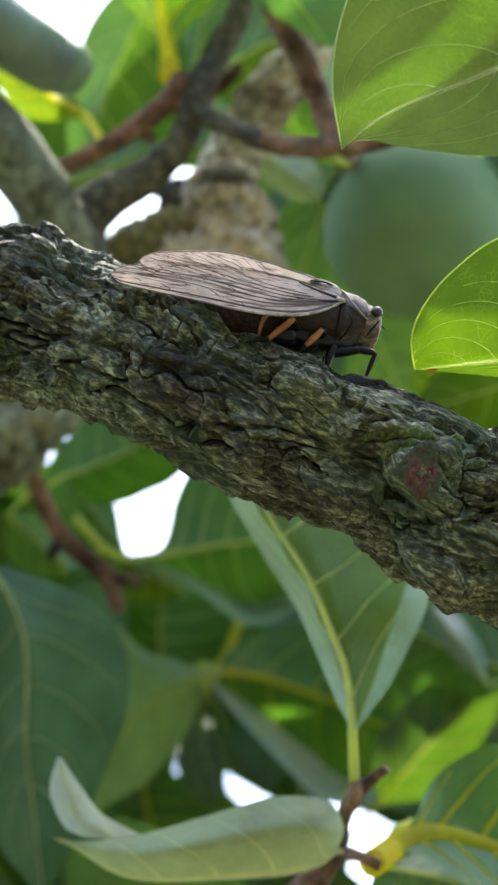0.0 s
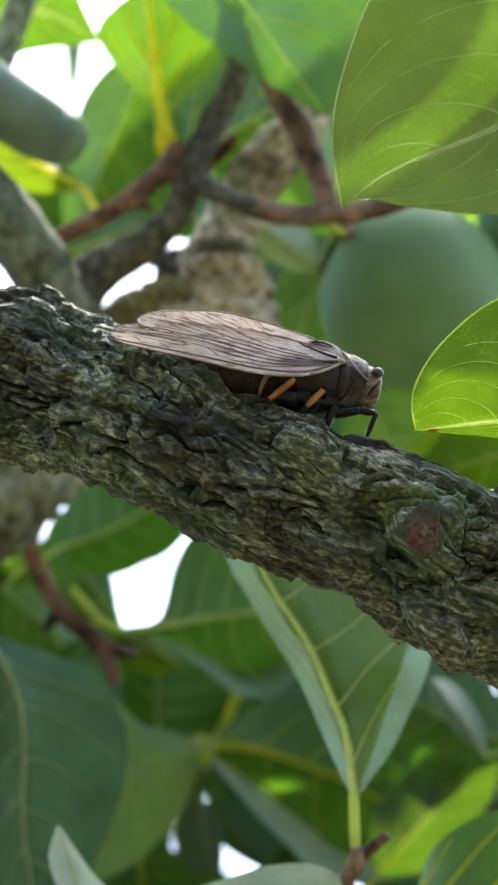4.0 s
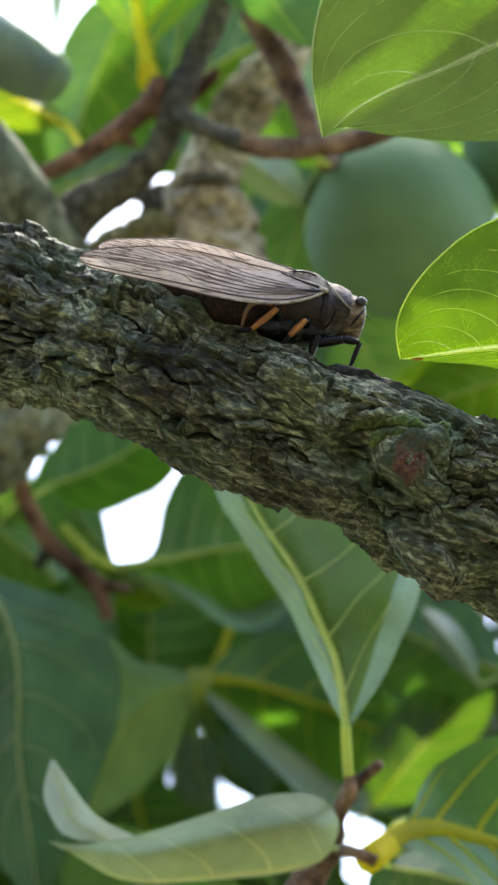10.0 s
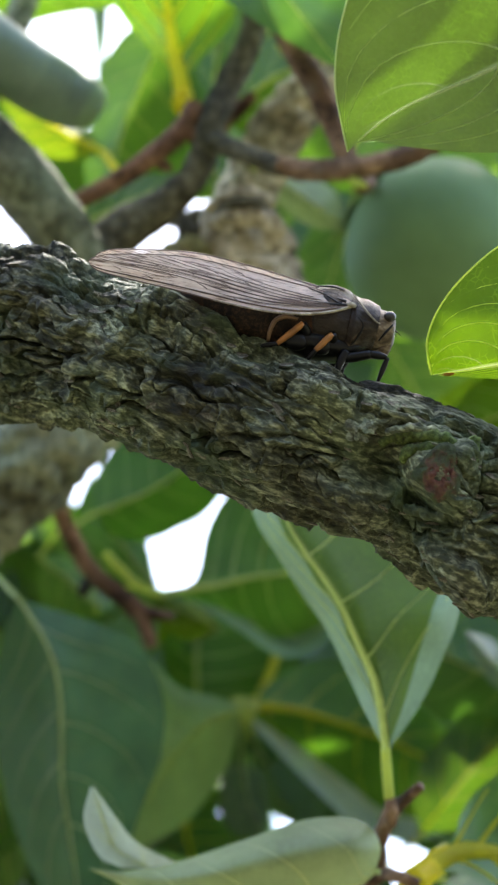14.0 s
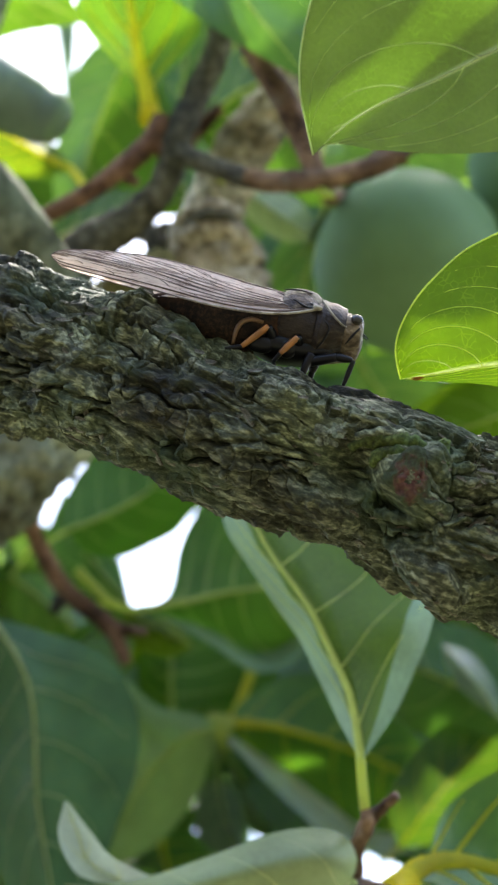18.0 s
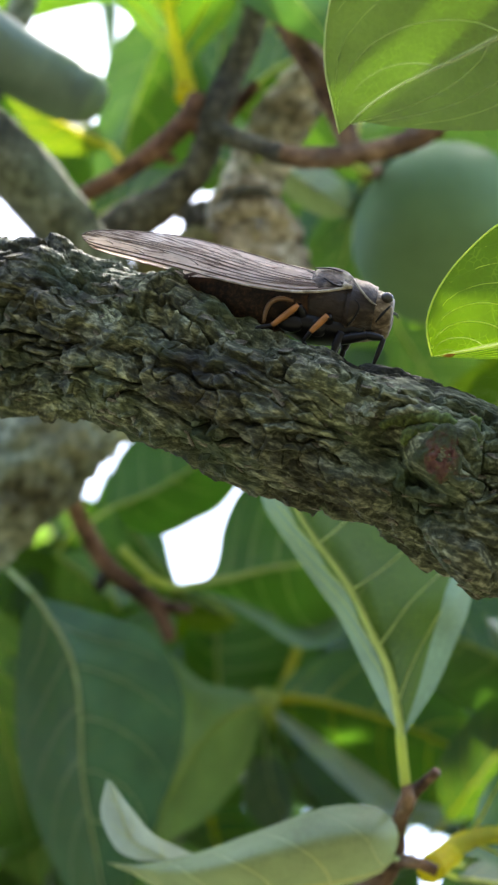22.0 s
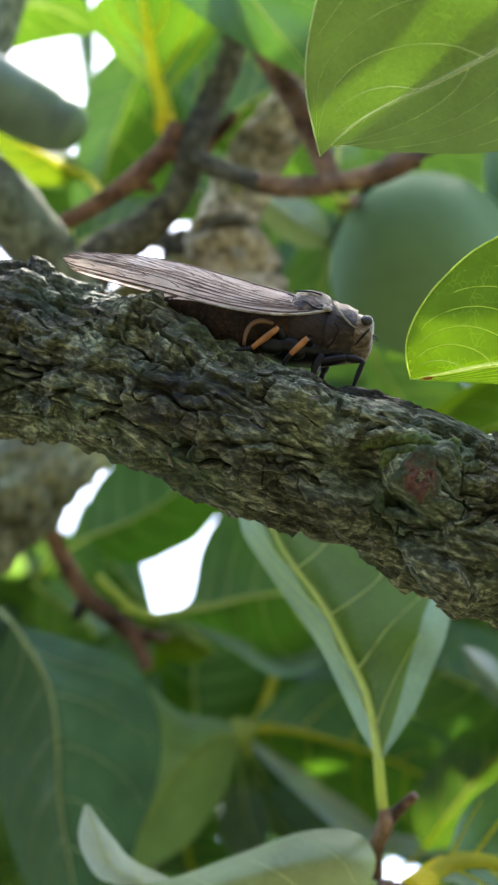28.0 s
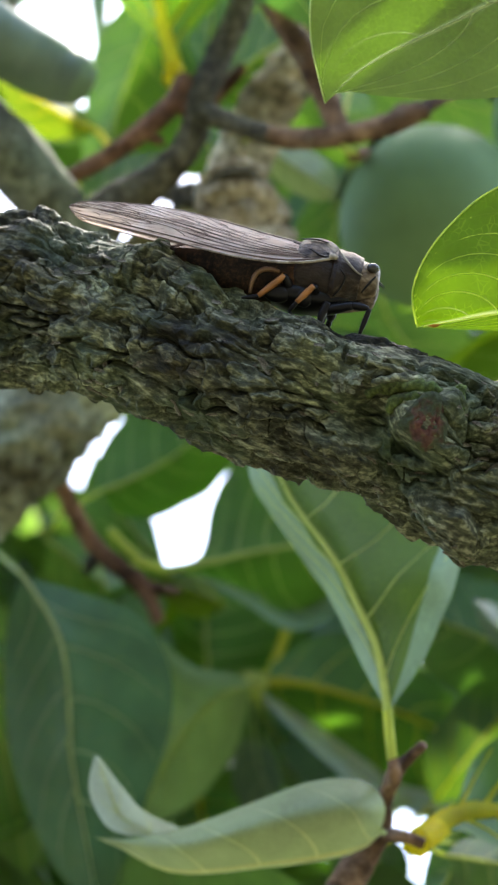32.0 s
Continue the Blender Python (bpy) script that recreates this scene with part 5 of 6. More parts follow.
leaf_sheet([[(-0.0189, 0.7275, 2.0378), (-0.0233, 0.7334, 2.0364), (-0.0248, 0.7397, 2.0291), (-0.0182, 0.7389, 2.0270), (-0.0109, 0.7356, 2.0240)],
            [(-0.0186, 0.7277, 2.0376), (-0.0166, 0.7283, 2.0313), (-0.0135, 0.7315, 2.0259), (-0.0109, 0.7356, 2.0240)],
            [(-0.0184, 0.7278, 2.0373), (-0.0107, 0.7333, 2.0382), (-0.0082, 0.7379, 2.0304), (-0.0109, 0.7356, 2.0240)]],
           1, LEAF_LIT, VEIN, "green leaf behind the twigs", 3, [(-0.0184, 0.6849, 2.0117)], rib=0.0004)

leaf([(-0.1122, 0.8253, 1.9394), (-0.1046, 0.8424, 1.9126), (-0.0982, 0.8687, 1.8902), (-0.0939, 0.9002, 1.8592)], (-0.1298, 0.8539, 1.8930), (-0.0760, 0.8528, 1.8978), LEAF_DULL, VEIN, "dull green leaf in the shade", 4, 0.05, [(-0.0944, 0.8009, 1.9415)], rib=0.0008)
leaf_sheet([[(-0.0228, 0.8658, 1.9415), (-0.0282, 0.8647, 1.9536), (-0.0379, 0.8642, 1.9546), (-0.0448, 0.8592, 1.9528)],
            [(-0.0225, 0.8659, 1.9413), (-0.0310, 0.8622, 1.9443), (-0.0383, 0.8602, 1.9477), (-0.0448, 0.8592, 1.9528)],
            [(-0.0222, 0.8661, 1.9410), (-0.0311, 0.8728, 1.9400), (-0.0420, 0.8702, 1.9444), (-0.0448, 0.8592, 1.9528)]],
           1, LEAF_GLOW, VEIN, "leaf painted yellow-green as if lit from behind", 3, [(-0.0334, 0.8254, 1.9313), (-0.0386, 0.7983, 1.9182)], rib=0.0004)

leaf_sheet([[(-0.0529, 0.8634, 1.9852), (-0.0677, 0.8642, 1.9923), (-0.0632, 0.8643, 1.9956), (-0.0579, 0.8562, 2.0058), (-0.0499, 0.8474, 2.0123)],
            [(-0.0526, 0.8635, 1.9850), (-0.0523, 0.8571, 1.9907), (-0.0516, 0.8511, 2.0008), (-0.0499, 0.8474, 2.0123)],
            [(-0.0523, 0.8637, 1.9847), (-0.0419, 0.8669, 1.9893), (-0.0416, 0.8579, 2.0046), (-0.0499, 0.8474, 2.0123)]],
           1, LEAF, VEIN, "dark green leaf beside a gap of sky", 4, [(-0.0563, 0.8324, 1.9590)], rib=0.0004)
leaf_sheet([[(0.0671, 0.9312, 1.8889), (0.0524, 0.9388, 1.8844), (0.0506, 0.9441, 1.8790), (0.0470, 0.9451, 1.8739), (0.0452, 0.9504, 1.8566)],
            [(0.0674, 0.9313, 1.8886), (0.0610, 0.9369, 1.8741), (0.0538, 0.9429, 1.8640), (0.0452, 0.9504, 1.8566)],
            [(0.0677, 0.9315, 1.8884), (0.0754, 0.9443, 1.8768), (0.0671, 0.9534, 1.8615), (0.0452, 0.9504, 1.8566)]],
           1, LEAF_DARK, VEIN, "leaf painted dark green as if in the shade", 4, [(0.0398, 0.7323, 1.7932)], rib=0.0004)
leaf_sheet([[(0.0331, 0.9356, 1.9013), (0.0445, 0.9396, 1.9047), (0.0595, 0.9438, 1.8974), (0.0680, 0.9436, 1.8874)],
            [(0.0334, 0.9358, 1.9011), (0.0420, 0.9360, 1.8955), (0.0539, 0.9389, 1.8905), (0.0680, 0.9436, 1.8874)],
            [(0.0337, 0.9359, 1.9008), (0.0366, 0.9443, 1.8949), (0.0443, 0.9474, 1.8930), (0.0530, 0.9479, 1.8887), (0.0680, 0.9436, 1.8874)]],
           1, LEAF_DARK, VEIN, "leaf painted dark green as if in the shade", 4, [(0.0254, 0.7089, 1.7936)], rib=0.0004)

leaf_sheet([[(0.0170, 0.9030, 1.8780), (0.0075, 0.9129, 1.8717), (0.0110, 0.9208, 1.8583), (0.0280, 0.9228, 1.8444)],
            [(0.0173, 0.9032, 1.8778), (0.0227, 0.9077, 1.8651), (0.0253, 0.9135, 1.8551), (0.0280, 0.9228, 1.8444)],
            [(0.0176, 0.9033, 1.8775), (0.0330, 0.9140, 1.8695), (0.0335, 0.9209, 1.8578), (0.0280, 0.9228, 1.8444)]],
           1, LEAF_DARK, VEIN, "leaf painted dark green as if in the shade", 4, [(0.0232, 0.8365, 1.8529)], rib=0.0004)

leaf_sheet([[(0.0430, 0.7514, 1.8001), (0.0376, 0.7581, 1.7993), (0.0363, 0.7645, 1.7958), (0.0324, 0.7692, 1.7906), (0.0264, 0.7729, 1.7836)],
            [(0.0432, 0.7516, 1.7999), (0.0423, 0.7561, 1.7937), (0.0368, 0.7633, 1.7882), (0.0264, 0.7729, 1.7836)],
            [(0.0435, 0.7517, 1.7997), (0.0498, 0.7623, 1.7951), (0.0442, 0.7715, 1.7861), (0.0264, 0.7729, 1.7836)]],
           1, LEAF_DARK, VEIN, "leaf painted dark green as if in the shade", 4, [(0.0347, 0.7006, 1.7782)], rib=0.0004)

leaf_sheet([[(0.0471, 0.7555, 1.8125), (0.0405, 0.7620, 1.8117), (0.0381, 0.7686, 1.8078), (0.0352, 0.7743, 1.8008), (0.0331, 0.7793, 1.7919)],
            [(0.0473, 0.7556, 1.8123), (0.0444, 0.7613, 1.8043), (0.0392, 0.7691, 1.7976), (0.0331, 0.7793, 1.7919)],
            [(0.0476, 0.7557, 1.8121), (0.0533, 0.7683, 1.8050), (0.0478, 0.7786, 1.7941), (0.0331, 0.7793, 1.7919)]],
           1, LEAF_DARK, VEIN, "leaf painted dark green as if in the shade", 4, [(0.0406, 0.7284, 1.7988)], rib=0.0004)

# ---- leaves above the branch ----
leaf([(-0.0001, 0.8236, 2.0798), (0.0118, 0.8305, 2.0677), (0.0237, 0.8385, 2.0539), (0.0416, 0.8494, 2.035)], (0.0397, 0.8246, 2.078), (-0.0041, 0.8425, 2.047), LEAF_DULL, VEIN, "dull green leaf in the shade", 4, 0.04, [(-0.0034, 0.6781, 1.9935)], rib=0.0006)
leaf_sheet([[(-0.0306, 0.6148, 2.068), (-0.0352, 0.6185, 2.05), (-0.0262, 0.6225, 2.0314), (-0.0056, 0.6276, 2.011), (0.0158, 0.6347, 1.9987), (0.0235, 0.6367, 1.9952)],
            [(-0.0298, 0.6149, 2.068), (-0.0122, 0.6217, 2.0444), (0.0014, 0.6259, 2.0256), (0.0132, 0.6298, 2.0072), (0.0235, 0.6367, 1.9952)],
            [(-0.029, 0.6149, 2.068), (0.0191, 0.6222, 2.0552), (0.0354, 0.629, 2.0319), (0.0339, 0.635, 2.0098), (0.0235, 0.6367, 1.9952)]],
           1, LEAF_DARK, VEIN, "dark green leaf overhead", 4, [(-0.0352, 0.614, 2.0811), (0.0015, 0.6409, 2.058)], rib=0.0005)
leaf_sheet([[(-0.0995, 0.7284, 2.1047), (-0.0851, 0.7157, 2.1266), (-0.0644, 0.7145, 2.1287), (-0.0471, 0.7299, 2.1021)],
            [(-0.0996, 0.7286, 2.1043), (-0.0825, 0.7261, 2.1086), (-0.0656, 0.7255, 2.1096), (-0.0472, 0.7303, 2.1014)],
            [(-0.0996, 0.7288, 2.1038), (-0.0832, 0.7328, 2.0969), (-0.0663, 0.7317, 2.0989), (-0.0472, 0.7306, 2.1008)]],
           1, LEAF_LIT, VEIN, "leaf painted yellow-green as if lit from behind", 4, [(-0.1121, 0.6864, 2.0608)], rib=0.0006)
limb("limb", [((-0.0846, 0.6705, 2.0066), 0.00364), ((-0.0745, 0.6674, 2.0353), 0.00403), ((-0.0671, 0.6611, 2.0579), 0.00422), ((-0.0576, 0.6529, 2.0837), 0.00408)], BARK_GREY, "slim grey limb", 40, 16, 0.1, 200)
leaf([(0.0936, 0.759, 1.935), (0.0797, 0.7547, 1.9425), (0.0676, 0.7516, 1.9477), (0.0485, 0.7477, 1.9545)], (0.0797, 0.7408, 1.9665), (0.071, 0.7633, 1.9275), LEAF_LIME, VEIN, "leaf painted yellow-green as if lit from behind", 4, 0.04, [(0.1067, 0.6653, 1.8639), (0.1044, 0.5471, 1.7771)], rib=0.0006)


def rolled_leaf(rows, mat, label):
    """A leaf rolled up round its length, with a blunt open end."""
    base = np.array(rows[0][0], float)
    top = new("leaf")
    top.location = base
    tagged(top, label, "leaf", "persimmon leaves")
    data = spline([(*p, r) for p, r in rows], 40)
    line, rad = data[:, :3] - base, data[:, 3]
    _, n1, n2 = frames_along(line)
    cols = 40
    verts = []
    for k in range(40):
        for j in range(cols):
            a = 1.2 + 8.6 * j / (cols - 1)
            r = rad[k] * (0.55 + 0.45 * j / (cols - 1))
            verts.append(line[k] + r * (math.cos(a) * n1[k] + math.sin(a) * n2[k]))
    me = mesh_of("blade", verts, [(i * cols + j, i * cols + j + 1, (i + 1) * cols + j + 1, (i + 1) * cols + j) for i in range(39) for j in range(cols - 1)], mat)
    # The last rows towards the blunt end take the paler sheen colour.
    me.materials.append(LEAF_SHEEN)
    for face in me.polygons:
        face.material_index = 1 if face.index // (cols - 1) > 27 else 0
    flat = []
    for loop in me.loops:
        i, j = divmod(loop.vertex_index, cols)
        flat += [abs(j - 20) / 20, i / 7]
    me.uv_layers.new(name="blade").data.foreach_set("uv", flat)
    part("blade", me, top)
    part("petiole", tube("petiole", [((0, 0, 0), 0.001), ((-0.012, 0.004, 0.012), 0.001)], VEIN_PALE, 8, 8), top)


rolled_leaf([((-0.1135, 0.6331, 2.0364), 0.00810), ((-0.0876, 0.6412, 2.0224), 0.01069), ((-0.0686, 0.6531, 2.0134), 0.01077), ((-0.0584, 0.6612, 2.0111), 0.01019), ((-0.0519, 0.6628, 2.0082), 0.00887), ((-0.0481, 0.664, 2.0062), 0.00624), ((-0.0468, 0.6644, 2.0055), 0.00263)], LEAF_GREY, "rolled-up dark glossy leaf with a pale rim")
leaf([(0.0295, 0.7619, 2.0465), (0.023, 0.7717, 2.0297), (0.0165, 0.7809, 2.0137), (0.0091, 0.7929, 1.9928)], (0.0073, 0.7744, 2.0249), (0.0387, 0.7818, 2.0121), LEAF_DULL, VEIN, "dull green leaf in the shade", 4, 0.05, [(0.0248, 0.6601, 1.978)], rib=0.0006)

leaf([(0.0383, 0.8169, 2.0213), (0.0469, 0.8246, 2.008), (0.0527, 0.8323, 1.9947), (0.0575, 0.8429, 1.9764)], (0.0652, 0.8217, 2.013), (0.0354, 0.8332, 1.993), LEAF_DULL, VEIN, "dull green leaf in the shade", 4, 0.05, [(0.0299, 0.7841, 2.0315)], rib=0.0006)


leaf([(0.0271, 0.8168, 2.1265), (0.049, 0.8201, 2.1208), (0.0689, 0.8228, 2.1161), (0.0946, 0.8272, 2.1085)], (0.0621, 0.8129, 2.1333), (0.0555, 0.832, 2.1002), LEAF_DULL, VEIN, "dull green leaf in the shade", 4, 0.05, [(0.0203, 0.6779, 2.0171)], rib=0.0006)
leaf_sheet([[(-0.0319, 0.7305, 2.0920), (-0.0438, 0.7394, 2.0988), (-0.0536, 0.7519, 2.0941), (-0.0578, 0.7622, 2.0845), (-0.0611, 0.7735, 2.0648), (-0.0559, 0.7792, 2.0491)],
            [(-0.0316, 0.7306, 2.0917), (-0.0410, 0.7427, 2.0759), (-0.0480, 0.7560, 2.0666), (-0.0559, 0.7792, 2.0491)],
            [(-0.0314, 0.7308, 2.0915), (-0.0235, 0.7450, 2.0890), (-0.0201, 0.7612, 2.0780), (-0.0284, 0.7759, 2.0611), (-0.0429, 0.7813, 2.0514), (-0.0559, 0.7792, 2.0491)]],
           1, LEAF_GREEN, VEIN, "green leaf behind the twigs", 4, [(-0.0274, 0.7269, 2.0980), (-0.0224, 0.6812, 2.0377)], rib=0.0004)
leaf_sheet([[(-0.0239, 0.6787, 2.0222), (-0.0259, 0.6791, 2.0276), (-0.0297, 0.6764, 2.0328), (-0.0396, 0.6674, 2.0404), (-0.0431, 0.6551, 2.0448), (-0.0283, 0.6399, 2.0486)],
            [(-0.0237, 0.6789, 2.0220), (-0.0243, 0.6679, 2.0224), (-0.0256, 0.6590, 2.0242), (-0.0269, 0.6497, 2.0335), (-0.0283, 0.6399, 2.0486)],
            [(-0.0235, 0.6790, 2.0217), (-0.0222, 0.6791, 2.0275), (-0.0188, 0.6765, 2.0326), (-0.0084, 0.6678, 2.0394), (-0.0081, 0.6553, 2.0441), (-0.0283, 0.6399, 2.0486)]],
           1, LEAF_LIT, VEIN_YELLOW, "leaf painted yellow-green as if lit from behind, yellow at its base", 3, [(-0.0234, 0.6692, 2.0108)], rib=0.0024, slant=0.42)
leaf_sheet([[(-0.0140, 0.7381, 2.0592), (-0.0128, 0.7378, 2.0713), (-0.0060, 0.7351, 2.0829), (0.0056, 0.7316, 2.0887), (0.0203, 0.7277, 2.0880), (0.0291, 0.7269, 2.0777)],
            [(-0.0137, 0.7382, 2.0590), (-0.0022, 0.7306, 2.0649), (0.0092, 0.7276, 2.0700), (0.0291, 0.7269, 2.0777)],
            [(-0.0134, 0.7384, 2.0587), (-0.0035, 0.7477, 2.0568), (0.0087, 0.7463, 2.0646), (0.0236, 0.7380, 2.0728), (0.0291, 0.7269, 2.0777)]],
           1, LEAF_LIT, VEIN, "leaf painted bright green as if lit from behind", 4, [(-0.0175, 0.6840, 2.0131)], rib=0.0007)
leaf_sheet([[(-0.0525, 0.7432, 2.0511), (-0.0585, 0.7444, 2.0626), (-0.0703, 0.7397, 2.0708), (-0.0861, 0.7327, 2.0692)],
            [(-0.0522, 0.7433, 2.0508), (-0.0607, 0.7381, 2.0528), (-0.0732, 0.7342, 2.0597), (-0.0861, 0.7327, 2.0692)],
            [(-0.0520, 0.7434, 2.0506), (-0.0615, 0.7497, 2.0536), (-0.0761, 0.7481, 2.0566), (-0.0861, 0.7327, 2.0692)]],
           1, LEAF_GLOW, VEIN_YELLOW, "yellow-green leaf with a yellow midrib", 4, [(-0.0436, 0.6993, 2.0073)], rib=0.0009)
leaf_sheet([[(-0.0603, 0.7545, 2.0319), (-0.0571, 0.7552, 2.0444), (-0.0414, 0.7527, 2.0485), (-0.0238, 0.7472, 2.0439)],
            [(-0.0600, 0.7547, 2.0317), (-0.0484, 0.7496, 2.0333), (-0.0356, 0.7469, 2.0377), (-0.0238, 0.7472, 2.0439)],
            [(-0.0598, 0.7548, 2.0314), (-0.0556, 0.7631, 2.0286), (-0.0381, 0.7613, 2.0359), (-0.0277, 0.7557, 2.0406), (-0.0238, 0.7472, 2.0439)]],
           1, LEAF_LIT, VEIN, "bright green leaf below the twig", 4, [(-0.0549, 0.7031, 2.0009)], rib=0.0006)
leaf_sheet([[(0.0281, 0.7590, 2.0430), (0.0138, 0.7696, 2.0485), (0.0032, 0.7836, 2.0381), (0.0076, 0.7925, 2.0258)],
            [(0.0284, 0.7591, 2.0428), (0.0227, 0.7678, 2.0344), (0.0152, 0.7794, 2.0280), (0.0076, 0.7925, 2.0258)],
            [(0.0287, 0.7593, 2.0425), (0.0341, 0.7755, 2.0384), (0.0246, 0.7885, 2.0295), (0.0076, 0.7925, 2.0258)]],
           1, LEAF_BLUE, VEIN, "leaf painted dark green as if in the shade", 4, [(0.0260, 0.6929, 1.9977)], rib=0.0004)
# The whitish sky sheen of this leaf is its base colour.
leaf_sheet([[(0.0019, 0.7154, 2.0188), (0.0114, 0.7207, 2.0230), (0.0215, 0.7267, 2.0193), (0.0248, 0.7322, 2.0098)],
            [(0.0022, 0.7155, 2.0186), (0.0094, 0.7181, 2.0138), (0.0172, 0.7239, 2.0105), (0.0248, 0.7322, 2.0098)],
            [(0.0024, 0.7157, 2.0183), (0.0032, 0.7255, 2.0150), (0.0146, 0.7323, 2.0101), (0.0248, 0.7322, 2.0098)]],
           1, LEAF_PALE, VEIN_PALE, "leaf painted pale for the sky sheen on it", 3, [(-0.0001, 0.6827, 1.9956)], rib=0.0004)
leaf_sheet([[(0.0151, 0.7777, 2.1097), (0.0094, 0.7960, 2.1090), (0.0171, 0.8104, 2.0976), (0.0308, 0.8120, 2.0910)],
            [(0.0153, 0.7779, 2.1095), (0.0210, 0.7854, 2.1030), (0.0268, 0.7978, 2.0951), (0.0308, 0.8120, 2.0910)],
            [(0.0156, 0.7780, 2.1092), (0.0293, 0.7931, 2.1137), (0.0390, 0.8075, 2.1023), (0.0308, 0.8120, 2.0910)]],
           1, LEAF_DULL, VEIN, "dull green leaf in the shade", 4, [(0.0088, 0.7129, 2.0623), (0.0049, 0.6717, 2.0337)], rib=0.0006)

leaf_sheet([[(-0.0134, 0.7934, 2.1229), (-0.0158, 0.7895, 2.1397), (-0.0015, 0.7825, 2.1514), (0.0163, 0.7786, 2.1477)],
            [(-0.0131, 0.7935, 2.1227), (-0.0020, 0.7865, 2.1293), (0.0062, 0.7815, 2.1376), (0.0163, 0.7786, 2.1477)],
            [(-0.0128, 0.7937, 2.1224), (0.0078, 0.7967, 2.1272), (0.0180, 0.7907, 2.1373), (0.0163, 0.7786, 2.1477)]],
           1, LEAF_LIT, VEIN, "green leaf behind the twigs", 4, [(-0.0175, 0.6840, 2.0131)], rib=0.0005)
leaf_sheet([[(0.0929, 0.7329, 1.9488), (0.0788, 0.7358, 1.9608), (0.0617, 0.7421, 1.9570), (0.0474, 0.7487, 1.9422)],
            [(0.0932, 0.7331, 1.9486), (0.0743, 0.7366, 1.9442), (0.0608, 0.7417, 1.9423), (0.0474, 0.7487, 1.9422)],
            [(0.0934, 0.7332, 1.9483), (0.0798, 0.7534, 1.9311), (0.0593, 0.7561, 1.9333), (0.0474, 0.7487, 1.9422)]],
           1, LEAF_LIME, VEIN, "leaf painted yellow-green as if lit from behind", 4, [(0.0868, 0.5968, 1.8648), (0.0791, 0.5328, 1.8159)], rib=0.0005)

# Out of view; added to keep a sun spot off the fruit.
leaf([(0.0435, 0.7401, 2.1203), (0.0613, 0.7572, 2.1304), (0.0852, 0.7753, 2.1388), (0.1108, 0.7872, 2.1380)], (0.0735, 0.7245, 2.1266), (0.0766, 0.7934, 2.1280), LEAF_DARK, VEIN, "unseen leaf added to shade the fruit", 4, 0.04, [(0.0242, 0.6572, 1.9773)], rib=0.0006)

# ---- fruits ----
FRUIT = plain_material("green_fruit", (0.14, 0.235, 0.1), rough=0.6, spec=0.2, vary=0.1, scale=90.0, bump=0.02)
CALYX = plain_material("calyx", (0.3, 0.36, 0.2), rough=0.7, vary=0.35)


def fruit(centre, radius, stalk):
    top = new("persimmon_fruit")
    top.location = centre
    turn = Vector((0, 0, 1)).rotation_difference(Vector((-0.45, 0.04, 0.72)))
    top.rotation_euler = turn.to_euler()
    tagged(top, "smooth unripe green persimmon fruit with waxy bloom", "fruit", "unripe persimmons")
    rows, cols = 30, 48
    verts = []
    for i in range(rows):
        a = math.pi * (i + 0.5) / rows
        for j in range(cols):
            b = 2 * math.pi * j / cols
            r = radius * (1 + 0.02 * math.cos(4 * b) * math.sin(a))
            verts.append((r * math.sin(a) * math.cos(b), r * math.sin(a) * math.sin(b), 0.95 * radius * math.cos(a)))
    part("flesh", mesh_of("flesh", verts, ring_faces(rows, cols), FRUIT), top)
    for k in range(4):
        verts = []
        for i in range(7):
            q = i / 6
            for j in range(-3, 4):
                a = k * math.pi / 2 + j / 3 * 0.62 * (1 - q**3)
                r = radius * (0.08 + 0.62 * q)
                verts.append((r * math.cos(a), r * math.sin(a), 0.96 * math.sqrt(max(0, radius**2 - r * r)) + radius * (0.03 + 0.14 * q**3)))
        part("calyx_lobe", mesh_of("calyx_lobe", verts, [(i * 7 + j, i * 7 + j + 1, i * 7 + j + 8, i * 7 + j + 7) for i in range(6) for j in range(6)], CALYX), top)
    end = np.array(turn.inverted() @ (Vector(stalk) - Vector(centre)))
    part("stalk", tube("stalk", [((0, 0, 0.9 * radius), 0.0028), ((0, 0, 1.12 * radius), 0.0024), (end, 0.0024)], TWIG, 14, 8), top)


fruit((0.0520, 0.7238, 1.9942), 0.0292, (0.0281, 0.6854, 1.9907))
fruit((0.1018, 0.7296, 2.0330), 0.0286, (0.0614, 0.6582, 1.9929))
limb("twig", [((0.047, 0.6523, 1.9798), 0.00192), ((0.0614, 0.6582, 1.9929), 0.00160), ((0.0905, 0.6742, 2.0236), 0.00128)], TWIG)

